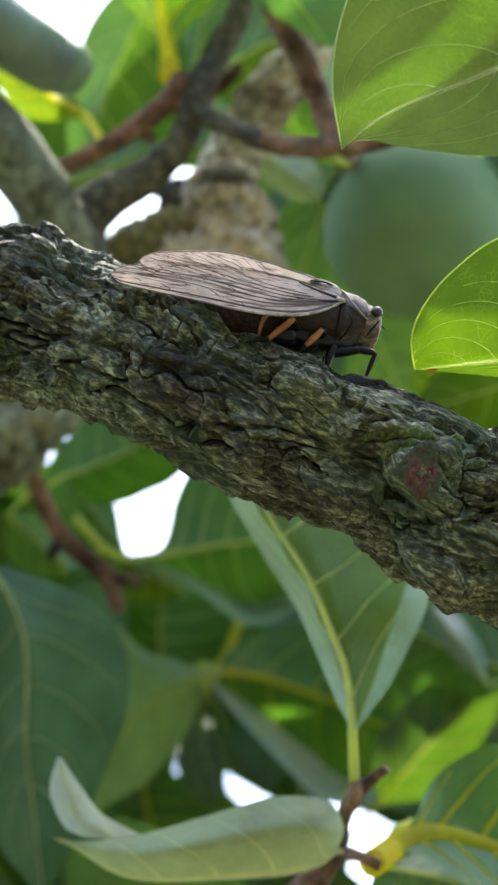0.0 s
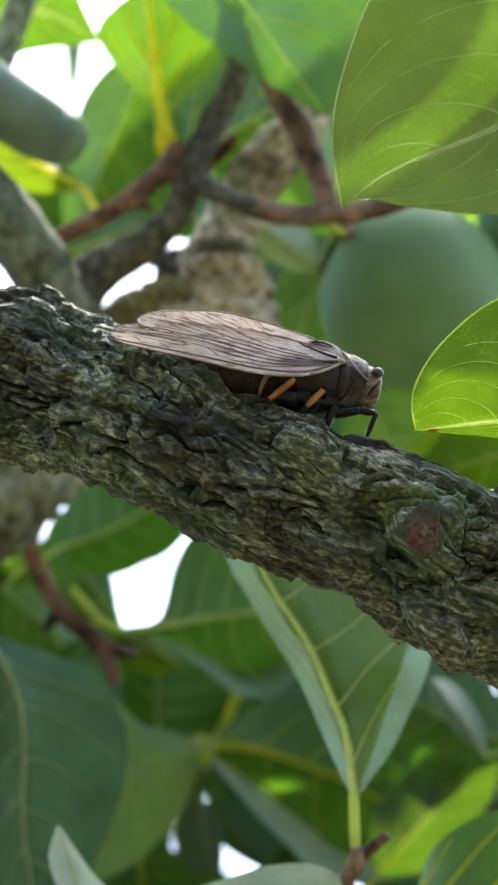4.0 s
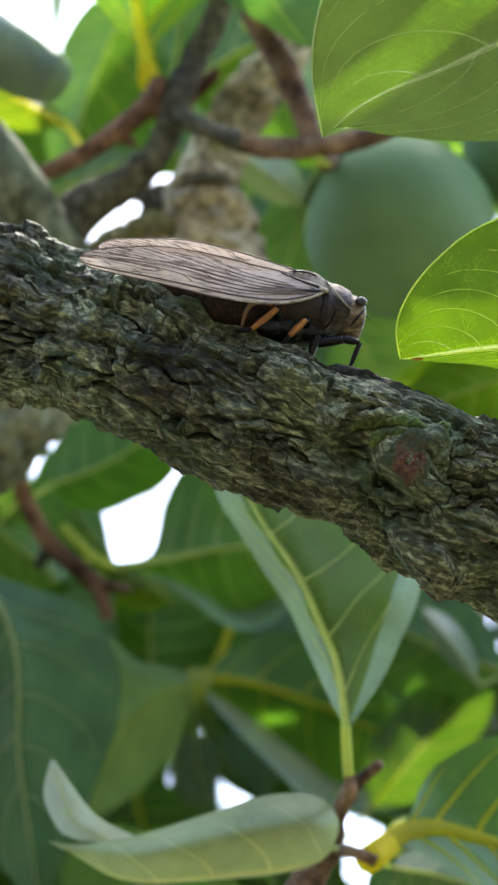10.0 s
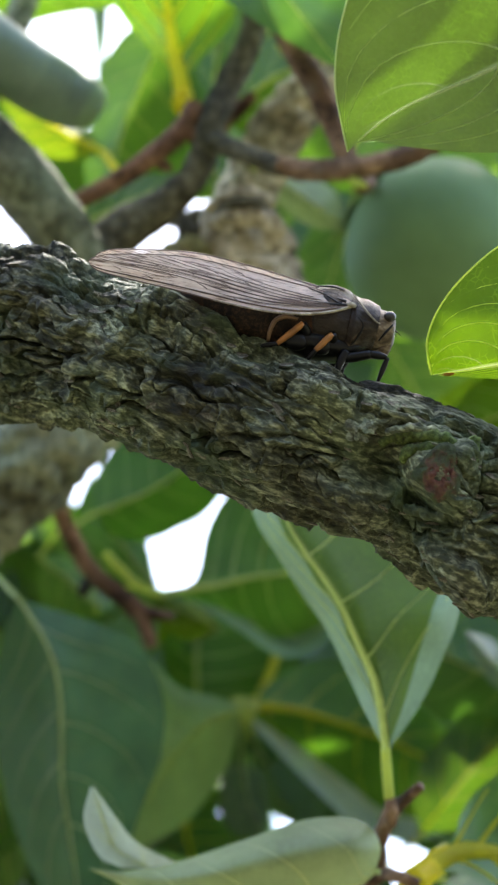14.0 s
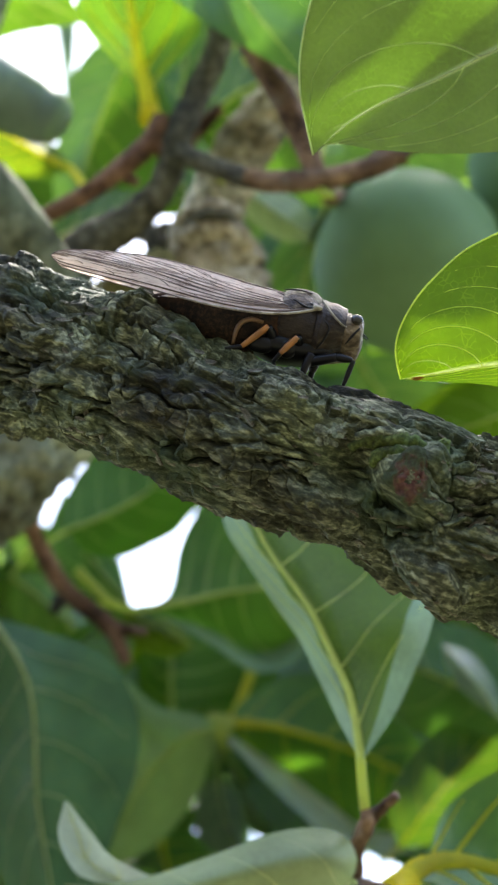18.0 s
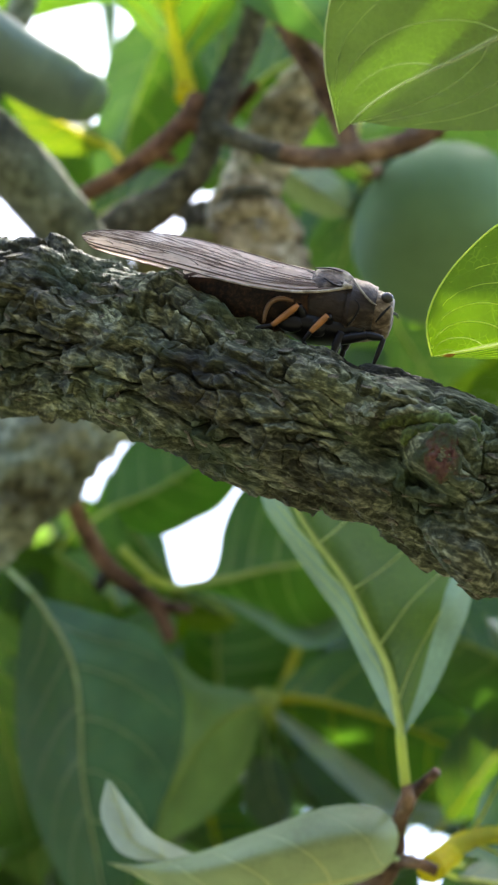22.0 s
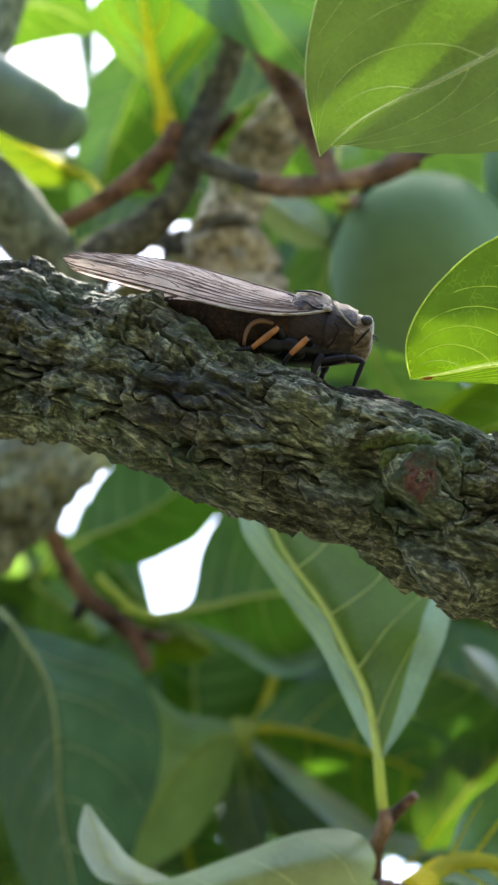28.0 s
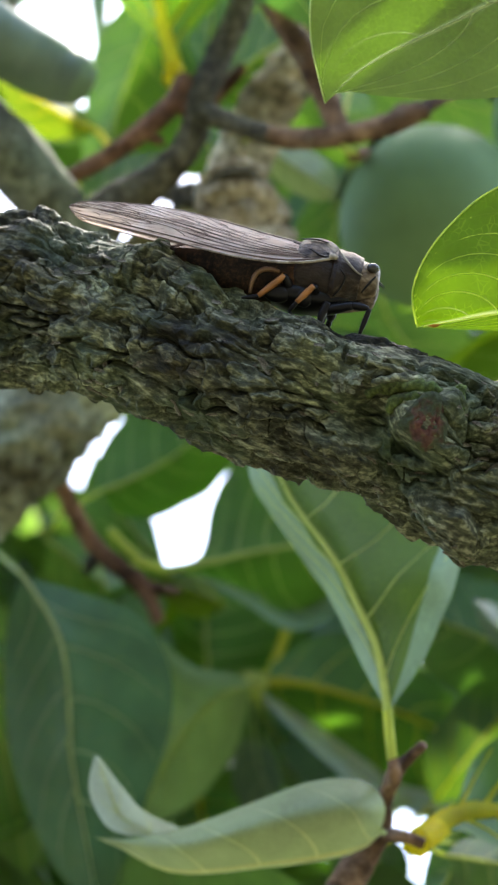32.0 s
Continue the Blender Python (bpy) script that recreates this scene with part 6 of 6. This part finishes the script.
# ---- foliage farther back and overhead ----
GAPS = [((-0.0654, 0.7871, 2.1340), 0.0123), ((-0.0772, 0.7851, 2.1377), 0.0109), ((-0.0544, 0.7852, 2.1372), 0.0069), ((-0.0402, 0.8241, 2.0711), 0.0052), ((-0.0339, 0.8209, 2.0766), 0.0024), ((-0.0448, 0.8268, 2.0666), 0.0020), ((-0.0234, 0.8179, 2.0815), 0.0030), ((-0.0570, 0.8240, 2.0715), 0.0010), ((-0.0667, 0.8664, 1.9999), 0.0036), ((-0.0610, 0.8631, 2.0055), 0.0020), ((-0.0371, 0.8792, 1.9780), 0.0083), ((-0.0310, 0.8752, 1.9847), 0.0060), ((-0.0233, 0.8707, 1.9922), 0.0040), ((-0.0422, 0.8858, 1.9668), 0.0012), ((-0.0043, 0.9281, 1.8949), 0.0036), ((0.0415, 0.9342, 1.8840), 0.0063), ((0.0412, 0.9418, 1.8712), 0.0048), ((-0.0640, 0.9426, 1.8709), 0.0040), ((-0.0965, 0.8183, 2.0817), 0.0048)]
SUNNY = [(Vector((0.0514, 0.5195, 1.7994)), 0.08), (Vector((0.0620, 0.5223, 1.7946)), 0.08), (Vector((0.0706, 0.8979, 1.9057)), 0.045), (Vector((-0.0251, 0.6628, 2.0294)), 0.06), (Vector((0.0052, 0.7304, 2.0719)), 0.05), (Vector((-0.0681, 0.7384, 2.0593)), 0.05), (Vector((0.0742, 0.7373, 1.9416)), 0.06), (Vector((0.0595, 0.7475, 1.9442)), 0.05)]
LOOK_FROM = Vector((0.006, 0.009, 1.489))


def leaf_points(base, along, across, normal, length, width, sag):
    """A small grid of points on one simple leaf."""
    pts = []
    for i in range(9):
        s = i / 8
        w = blade_width(s) * width
        for j in (-1, -0.5, 0, 0.5, 1):
            pts.append(base + along * (s * length) + across * (w * j) + normal * (sag * length * (s * s * -1.0) + 0.22 * w * abs(j)))
    return pts


def cloud(name, leaves, mat, label):
    verts, faces = [], []
    for pts in leaves:
        k = len(verts)
        verts += pts
        faces += [(k + i * 5 + j, k + i * 5 + j + 1, k + i * 5 + j + 6, k + i * 5 + j + 5) for i in range(8) for j in range(4)]
    me = mesh_of(name, verts, faces, mat)
    flat = []
    for loop in me.loops:
        i, j = divmod(loop.vertex_index % 45, 5)
        flat += [abs(j - 2) / 2, (i / 8 - 0.26 * (abs(j - 2) / 1.8) ** 1.35 - 0.06) * 5 / 0.72]
    me.uv_layers.new(name="blade").data.foreach_set("uv", flat)
    return tagged(new(name, me), label, "foliage", kind="stuff")


def leaf_cloud(rnd, number, box, avoid=True, size=(0.07, 0.11)):
    made = []
    ways = [((Vector(g) - LOOK_FROM).normalized(), r / (Vector(g) - LOOK_FROM).length) for g, r in GAPS]
    tries = 0
    while len(made) < number and tries < number * 12:
        tries += 1
        base = Vector([rnd.uniform(a, b) for a, b in box])
        base.z += 1.5 + 0.577 * base.y
        along = Vector((rnd.gauss(0, 0.7), rnd.gauss(-0.2, 0.5), rnd.gauss(-0.55, 0.5))).normalized()
        normal = Vector((rnd.gauss(0, 0.45), rnd.gauss(-0.35, 0.4), 1.0))
        across = along.cross(normal).normalized()
        normal = across.cross(along)
        length = rnd.uniform(*size)
        pts = leaf_points(base, along, across, normal, length, length * rnd.uniform(0.26, 0.34), rnd.uniform(0, 0.18))
        if any(((base + along * length * 0.5) - s).cross(SUN_WAY).length < r for s, r in SUNNY):
            continue
        if avoid and any((p - LOOK_FROM).normalized().dot(w) > math.cos(r) for p in pts for w, r in ways):
            continue
        if avoid and any((pts[20 + j] - LOOK_FROM).normalized().dot(w) > math.cos(r + 0.01) for j in range(5) for w, r in ways):
            continue
        made.append([tuple(p) for p in pts])
    return made


def shading_leaves(rnd, places, long=0.12):
    """Unseen overhead leaves added to keep the sun off the given places."""
    made = []
    for p in places:
        for k in range(3):
            base = Vector(p) + SUN_WAY * (0.62 + 0.06 * k) + Vector((rnd.uniform(-0.03, 0.01), rnd.uniform(-0.04, 0.0), 0))
            along = Vector((rnd.uniform(0.2, 1), rnd.uniform(-0.3, 0.6), -0.1)).normalized()
            across = along.cross(SUN_WAY).normalized()
            made.append([tuple(q) for q in leaf_points(base - along * 0.42 * long, along, across, across.cross(along), long, 0.32 * long, 0.05)])
    return made


rnd = random.Random(11)
# One far leaf in two tones: shade and sun are put into the colours.
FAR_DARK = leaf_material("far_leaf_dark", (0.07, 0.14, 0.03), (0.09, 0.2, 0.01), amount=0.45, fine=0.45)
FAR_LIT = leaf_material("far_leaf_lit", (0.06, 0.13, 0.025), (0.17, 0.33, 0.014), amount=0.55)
cloud("background_foliage", leaf_cloud(rnd, 520, ((-0.26, 0.3), (0.85, 1.3), (-0.3, 0.14))), FAR_DARK, "dense persimmon foliage behind the branch, painted in a shaded green")
cloud("small_foliage", leaf_cloud(rnd, 700, ((-0.26, 0.3), (0.95, 1.3), (-0.3, 0.3)), True, (0.028, 0.05)), FAR_DARK, "small leaves far behind the branch, painted in a shaded green")
cloud("bright_foliage", leaf_cloud(rnd, 150, ((-0.3, 0.34), (1.0, 1.5), (-0.15, 0.42))), FAR_LIT, "persimmon foliage farther back, painted in a sunlit yellow-green")
# Out of view: a loose crown plus leaves added as sun blockers.
cloud("canopy_foliage", leaf_cloud(rnd, 170, ((-0.45, 0.5), (0.7, 1.5), (0.32, 0.7)), False, (0.08, 0.13)) + shading_leaves(rnd, [(-0.036, 0.83, 1.8703), (0.0112, 0.6681, 1.7657), (-0.02, 0.6743, 1.7667), (-0.026, 0.8439, 1.9046), (-0.0597, 0.8074, 1.9211), (0.0042, 0.6346, 1.8471), (0.0173, 0.7849, 2.0386)]) + shading_leaves(rnd, [(0.0168, 0.4990, 1.8049), (0.0099, 0.4966, 1.8091), (0.0020, 0.4877, 1.8145), (-0.0083, 0.4853, 1.8187), (-0.0204, 0.4994, 1.8342)], 0.045) + shading_leaves(rnd, [(0.0700, 0.8496, 1.9089), (0.0607, 0.8491, 1.9099)], 0.06), FAR_DARK, "unseen persimmon foliage overhead, partly placed to block the sun")

# ---- the cicada ----
U = 0.00012
SHELL = bark_material("cicada_shell", (0.014, 0.009, 0.006), (0.09, 0.06, 0.04), (0.34, 0.28, 0.23), (0.03, 0.02, 0.014), scale=300.0, stretch=(0.5, 1, 1), bump=0.55, moss_at=(0.5, 0.56), gloss=0.34)
BELLY = bark_material("cicada_belly", (0.006, 0.004, 0.003), (0.022, 0.013, 0.008), (0.09, 0.045, 0.022), (0.1, 0.042, 0.016), scale=420.0, bump=0.3)
BLACK = plain_material("cicada_black", (0.007, 0.006, 0.006), rough=0.3, spec=0.25)
FACE = bark_material("cicada_face", (0.05, 0.035, 0.025), (0.15, 0.11, 0.078), (0.32, 0.26, 0.2), (0.1, 0.07, 0.05), scale=330.0, stretch=(0.6, 1, 1), bump=0.3, moss_at=(0.6, 0.7), gloss=0.42)
ORANGE = plain_material("cicada_orange", (0.4, 0.16, 0.035), rough=0.4)
AMBER = plain_material("cicada_amber", (0.16, 0.085, 0.035), rough=0.4)
EYE = plain_material("cicada_eye", (0.04, 0.034, 0.03), rough=0.22, spec=0.6, vary=0.15)
WING_VEIN = plain_material("wing_vein", (0.12, 0.075, 0.055), rough=0.4)


def wing_material():
    m, ns, ls = material("wing_membrane")
    out = ns.new("ShaderNodeOutputMaterial")
    b = node(ns, "ShaderNodeBsdfPrincipled", Roughness=0.42)
    b.inputs["Specular IOR Level"].default_value = 0.6
    # The wing's reflected pinkish sheen is painted as base colour, with dark streaks.
    streak = ramp(ns, ls, noise_at(ns, ls, 2000.0, 3.0, (0.08, 1, 1), 0.6), [(0.36, (0.26, 0.17, 0.13)), (0.44, (0.78, 0.61, 0.48)), (0.65, (0.9, 0.75, 0.62))])
    ls.new(streak, b.inputs["Base Color"])
    clear = ns.new("ShaderNodeBsdfTransparent")
    thin = ramp(ns, ls, noise_at(ns, ls, 260.0, 3.0), [(0.3, (0.06, 0.06, 0.06)), (0.7, (0.34, 0.34, 0.34))])
    bp = node(ns, "ShaderNodeBump", Strength=0.35, Distance=0.0004)
    ls.new(noise_at(ns, ls, 700.0, 2.0), bp.inputs["Height"])
    ls.new(bp.outputs[0], b.inputs["Normal"])
    mx = ns.new("ShaderNodeMixShader")
    ls.new(thin, mx.inputs[0])
    glow = ns.new("ShaderNodeBsdfTranslucent")
    ls.new(streak, glow.inputs["Color"])
    film = ns.new("ShaderNodeMixShader")
    film.inputs[0].default_value = 0.4
    ls.new(b.outputs[0], film.inputs[1])
    ls.new(glow.outputs[0], film.inputs[2])
    ls.new(film.outputs[0], mx.inputs[1])
    ls.new(clear.outputs[0], mx.inputs[2])
    ls.new(mx.outputs[0], out.inputs[0])
    return m


WING = wing_material()
cicada = new("cicada")
tagged(cicada, "brown cicada with clear veined wings sitting on the branch", "insect")


def loft(name, rows, mat, around=28, count=30, ribs=0.0, rib_count=0):
    """A body along x through rows of (x, middle height, half height, half width)."""
    data = spline(rows, count)
    verts = []
    for k, (x, cz, h, w) in enumerate(data):
        swell = 1 + ribs * math.cos(2 * math.pi * rib_count * k / (count - 1))
        for j in range(around):
            a = 2 * math.pi * j / around
            verts.append((x * U, w * swell * math.sin(a) * U, (cz + h * swell * math.cos(a)) * U))
    return mesh_of(name, verts, ring_faces(count, around), mat)


def at_u(*p):
    return tuple(c * U for c in p)


def ball(name, centre, radii, mat, rows=14, cols=20):
    verts = []
    for i in range(rows):
        a = math.pi * (i + 0.5) / rows
        for j in range(cols):
            b = 2 * math.pi * j / cols
            verts.append(at_u(centre[0] + radii[0] * math.sin(a) * math.cos(b), centre[1] + radii[1] * math.sin(a) * math.sin(b), centre[2] + radii[2] * math.cos(a)))
    return mesh_of(name, verts, ring_faces(rows, cols), mat)


part("head", loft("head", [(112, 2, 10, 16), (110, 4, 26, 32), (103, 6, 33, 40), (88, 5, 37, 43), (74, 6, 38, 42), (62, 8, 34, 38)], FACE), cicada, "grey-brown head")
for side in (-1, 1):
    part("eye", ball("eye", (96, 36 * side, 31), (11, 11, 9.5), EYE), cicada, "shiny dark eye")
    part("antenna", tube("antenna", [(at_u(110, 16 * side, 10), 2 * U), (at_u(117, 20 * side, 7), 1.2 * U), (at_u(123, 24 * side, 2), 0.6 * U)], BLACK, 8, 5), cicada)
part("snout", loft("snout", [(114, -8, 10, 16), (108, -18, 20, 24), (94, -26, 18, 24), (72, -42, 9, 12), (40, -56, 5, 5)], FACE), cicada, "ridged snout")
part("pronotum", loft("pronotum", [(78, 8, 40, 46), (68, 8, 44, 52), (52, 5, 50, 56), (38, 1, 55, 60), (31, 0, 56, 61), (26, 0, 52, 58)], SHELL, ribs=0.015, rib_count=3), cicada, "grey-brown collar")
part("thorax", loft("thorax", [(34, -2, 52, 54), (10, 2, 60, 58), (-10, 4, 62, 59), (-22, 3, 61, 58), (-34, 1, 57, 56), (-40, 0, 52, 52)], SHELL), cicada, "brown thorax with pale fuzz")
FROST = bark_material("cicada_frost", (0.2, 0.17, 0.14), (0.36, 0.32, 0.27), (0.55, 0.51, 0.45), (0.3, 0.26, 0.2), scale=420.0, bump=0.2)
part("scutum", loft("scutum", [(33, 12, 42, 36), (20, 14, 50, 42), (0, 16, 52, 43), (-20, 14, 52, 42), (-36, 10, 48, 36)], FROST), cicada, "pale fuzzy back")
for side in (-1, 1):
    part("collar_ridge", tube("collar_ridge", [(at_u(28, 14 * side, 57), 1.2 * U), (at_u(36, 40 * side, 46), 1.9 * U), (at_u(52, 54 * side, 30), 2.0 * U), (at_u(70, 53 * side, 17), 1.7 * U), (at_u(80, 47 * side, 14), 1.0 * U)], FROST, 24, 8), cicada, "pale edge of the collar")
    part("stripe", tube("stripe", [(at_u(34, 56 * side, 20), 1.5 * U), (at_u(50, 54.5 * side, 6), 3 * U), (at_u(46, 54 * side, -16), 3.5 * U), (at_u(36, 50 * side, -34), 2 * U)], BLACK, 16, 8, flat=0.6), cicada, "black side stripe")
    part("stripe", tube("stripe", [(at_u(24, 48 * side, 33), 2 * U), (at_u(2, 49 * side, 34), 4.5 * U), (at_u(-20, 43 * side, 43), 3 * U)], BLACK, 16, 8, flat=0.6), cicada, "black side stripe")
    part("stripe", tube("stripe", [(at_u(10, 22 * side, 61), 1.5 * U), (at_u(-12, 26 * side, 62.5), 3 * U), (at_u(-40, 22 * side, 58.5), 1.5 * U)], BLACK, 16, 8, flat=0.6), cicada, "black side stripe")
    part("cheek_line", tube("cheek_line", [(at_u(104, 37 * side, 18), 1.5 * U), (at_u(94, 43 * side, 2), 2.5 * U), (at_u(84, 43 * side, -16), 1.5 * U)], BLACK, 12, 8), cicada, "black cheek line")
    part("wing_hinge", ball("wing_hinge", (24, 51 * side, 36), (9, 6, 5), FROST), cicada, "pale wing hinge")
part("sternum", loft("sternum", [(66, -30, 14, 30), (40, -38, 24, 46), (0, -40, 32, 55), (-40, -40, 32, 56), (-70, -36, 28, 50)], BLACK), cicada, "blackish underside")
part("abdomen", loft("abdomen", [(-28, -6, 54, 53), (-60, -10, 54, 52), (-90, -12, 55, 53), (-130, -15, 53, 52), (-170, -15, 46, 47), (-210, -13, 34, 38), (-245, -8, 20, 25), (-268, -6, 9, 11), (-276, -5, 3, 4)], BELLY, 28, 64, 0.02, 8), cicada, "dark ringed abdomen")
for side in (-1, 1):
    part("operculum", tube("operculum", [(at_u(-64, 52 * side, -8), 3 * U), (at_u(-86, 54 * side, -8), 4.5 * U), (at_u(-102, 54 * side, -18), 4.5 * U), (at_u(-108, 53 * side, -36), 4 * U), (at_u(-108, 50 * side, -56), 3 * U)], AMBER, 20, 9), cicada, "amber sound cover")


def wing_lines(side):
    costa = [(29, -47, 36), (-20, -60, 17), (-80, -68, 5), (-144, -69, 2), (-215, -66, 4), (-283, -61, 10), (-350, -54, 14), (-410, -48, 18), (-432, -45, 21), (-446, -43, 26), (-452, -41, 33)]
    inner = [(20, -40, 44), (-20, -22, 50), (-58, -9, 54), (-105, -6, 57), (-155, -6, 62), (-253, -9, 69), (-330, -20, 63), (-400, -30, 54), (-430, -35, 47), (-446, -39, 40), (-452, -41, 34)]
    return [np.array([(x, y * -side, z) for x, y, z in spline(c, 41)]) * U for c in (costa, inner)]


def wing_place(lines, s, t):
    i = min(int(s * 40), 39)
    f = s * 40 - i
    a, b = (c[i] * (1 - f) + c[i + 1] * f for c in lines)
    n = np.array((0, -0.7, 0.7)) * (1 if a[1] < 0 else -1)
    n[2] = 0.7
    return a * (1 - t) + b * t + n * 5 * U * math.sin(math.pi * t) * math.sin(math.pi * min(1, s * 1.1))


def forewing(side):
    lines = wing_lines(side)
    root = lines[0][0]
    top = new("forewing")
    top.parent = cicada
    top.location = root
    tagged(top, "clear wing with a painted pinkish sheen and brown veins")
    verts = [wing_place(lines, i / 48, j / 10) - root for i in range(49) for j in range(11)]
    part("membrane", mesh_of("membrane", verts, [(i * 11 + j, i * 11 + j + 1, i * 11 + j + 12, i * 11 + j + 11) for i in range(48) for j in range(10)], WING), top)

    def vein(pairs, r, mat=WING_VEIN):
        part("wing_vein", tube("wing_vein", [(wing_place(lines, s, t) - root, q * U) for (s, t), q in zip(pairs, np.linspace(r, r * 0.45, len(pairs)))], mat, 20, 5), top)

    vein([(s, 0.0) for s in np.linspace(0, 0.42, 6)], 3.2, FROST)
    vein([(s, 0.0) for s in np.linspace(0.4, 1, 6)], 1.5)
    vein([(0.015, 0.12), (0.05, 0.3), (0.12, 0.42), (0.2, 0.48)], 4.0, BLACK)
    vein([(0.02, 0.6), (0.08, 0.8), (0.18, 0.95)], 3.5, BLACK)
    vein([(s, 1.0) for s in np.linspace(0.06, 1, 9)], 1.8)
    vein([(s, 0.1 + 0.02 * s) for s in np.linspace(0.02, 0.9, 7)], 2.4)
    for k in range(15):
        t0, e = 0.13 + 0.06 * (k % 3) + 0.027 * k, 0.97 - 0.038 * k + 0.012 * ((k * 7) % 3)
        s0 = 0.05 + 0.025 * (k // 3)
        vein([(s0, t0), (s0 + 0.3 * (e - s0), t0 + 0.05), (s0 + 0.6 * (e - s0), t0 + 0.14 * (1 - t0) + 0.05), (s0 + 0.82 * (e - s0), t0 + 0.45 * (1 - t0)), (e, 0.98)], 0.7 + 0.5 * ((k * 5) % 4) / 3)
        s1 = 0.36 + 0.045 * ((k * 5) % 8)
        t1 = 0.12 + 0.056 * k
        vein([(s1, t1 - 0.03), (s1 + 0.012, t1 + 0.02), (s1 + 0.03, t1 + 0.068)], 1.1)
    return top


def hindwing(side):
    verts = []
    for i in range(25):
        s = i / 24
        for j in range(7):
            t = j / 6
            verts.append(at_u(5 - 260 * s, side * (52 - 14 * s - 22 * t), 26 - 26 * s + (26 + 18 * s) * t * math.sin(math.pi * (0.15 + 0.85 * s))))
    return part("hindwing", mesh_of("hindwing", verts, [(i * 7 + j, i * 7 + j + 1, i * 7 + j + 8, i * 7 + j + 7) for i in range(24) for j in range(6)], WING), cicada, "short clear hindwing")


near_wing, far_wing = forewing(-1), forewing(1)
for side in (-1, 1):
    hindwing(side)


def leg(rows, names_mats):
    top = new("leg")
    top.parent = cicada
    for (a, b, r0, r1), (nm, mat) in zip(rows, names_mats):
        m = tuple((p + q) / 2 for p, q in zip(a, b))
        part(nm, tube(nm, [(at_u(*a), r0 * U), (at_u(*m), 1.1 * max(r0, r1) * U), (at_u(*b), r1 * U)], mat, 10, 9), top)


leg([((50, 26, -34), (40, 30, -52), 8, 8), ((40, 30, -52), (38, 34, -70), 8, 6), ((38, 34, -70), (36, 36, -88), 5, 3)], [("coxa", BLACK), ("femur", BLACK), ("foot", BLACK)])
for side in (-1,):
    leg([((58, 26 * side, -34), (30, 44 * side, -58), 8, 8), ((26, 44 * side, -60), (74, 56 * side, -42), 9, 8), ((72, 56 * side, -42), (103, 58 * side, -42), 7, 4), ((104, 58 * side, -42), (95, 56 * side, -90), 4.5, 3), ((95, 56 * side, -90), (86, 54 * side, -103), 2.5, 2)],
        [("coxa", BLACK), ("femur", BLACK), ("tibia", BLACK), ("tibia", BLACK), ("foot", BLACK)])
for side in (-1, 1):
    leg([((6, 34 * side, -40), (0, 60 * side, -22), 9, 7), ((0, 60 * side, -22), (-24, 62 * side, -56), 5.5, 4.5), ((-24, 62 * side, -56), (-34, 60 * side, -74), 4, 3), ((-34, 60 * side, -74), (-24, 58 * side, -84), 3, 2)],
        [("coxa", BLACK), ("femur", ORANGE), ("tibia", BLACK), ("foot", BLACK)])
    leg([((-36, 36 * side, -40), (-54, 60 * side, -14), 9, 6), ((-54, 60 * side, -14), (-92, 62 * side, -58), 5.5, 4.5), ((-92, 62 * side, -58), (-120, 60 * side, -68), 4, 3)],
        [("coxa", BLACK), ("femur", ORANGE), ("tibia", BLACK)])

for side in (-1, 1):
    part("hip", ball("hip", (-62, 48 * side, -46), (25, 12, 17), BLACK), cicada, "black leg base")
    part("hip", ball("hip", (-14, 47 * side, -44), (18, 12, 18), BLACK), cicada, "black leg base")
    part("hip", tube("hip", [(at_u(30, 46 * side, -46), 9 * U), (at_u(24, 52 * side, -66), 8 * U), (at_u(22, 55 * side, -86), 5 * U)], BLACK, 12, 10), cicada, "black leg base")

# ---- moving things ----
VIEW_R, VIEW_U = Vector((1, 0, 0)), Vector((0, -0.5, 0.8660254))
VIEW_F = Vector((0, 0.8660254, 0.5))


def cicada_pose(p):
    """From sitting along the branch (0) to turned broadside (1)."""
    a, b = Vector((0.0147, 0.5144, 1.8279)), Vector((0.0148, 0.514, 1.8287))
    tip = radians(12 + 2.8 * p)
    x = VIEW_R * math.cos(tip) - VIEW_U * math.sin(tip)
    z = VIEW_R * math.sin(tip) + VIEW_U * math.cos(tip)
    m = Matrix((x, VIEW_F, z)).transposed().to_4x4()
    m = m @ Matrix.Rotation(radians(12 * (1 - p)), 4, "Z")
    m.translation = a.lerp(b, p)
    return m


def motions():
    steps = [(0, 0.0), (5, 0.04), (9, 0.15), (12, 0.3), (13, 0.38), (13.5, 0.47), (15.5, 0.66), (16.5, 0.8), (18, 0.95), (19, 1.0), (25, 1.0), (32, 1.0)]
    walk(cicada, [(t, cicada_pose(p)) for t, p in steps])
    rest = Matrix.Translation(near_wing.location)
    walk(near_wing, [(t, rest @ Matrix.Rotation(radians(23 * (1 - p)), 4, "Z") @ Matrix.Rotation(radians(-6 * (1 - p)), 4, "Y") @ Matrix.Rotation(radians(14 * (1 - p)), 4, "X")) for t, p in steps])
    rest = Matrix.Translation(far_wing.location)
    walk(far_wing, [(t, rest @ Matrix.Translation((0, 0, 8 * U * (1 - p))) @ Matrix.Rotation(radians(33 * (1 - p)), 4, "Z") @ Matrix.Rotation(radians(-3 * (1 - p)), 4, "Y") @ Matrix.Rotation(radians(-14 * (1 - p)), 4, "X")) for t, p in steps])


motions()
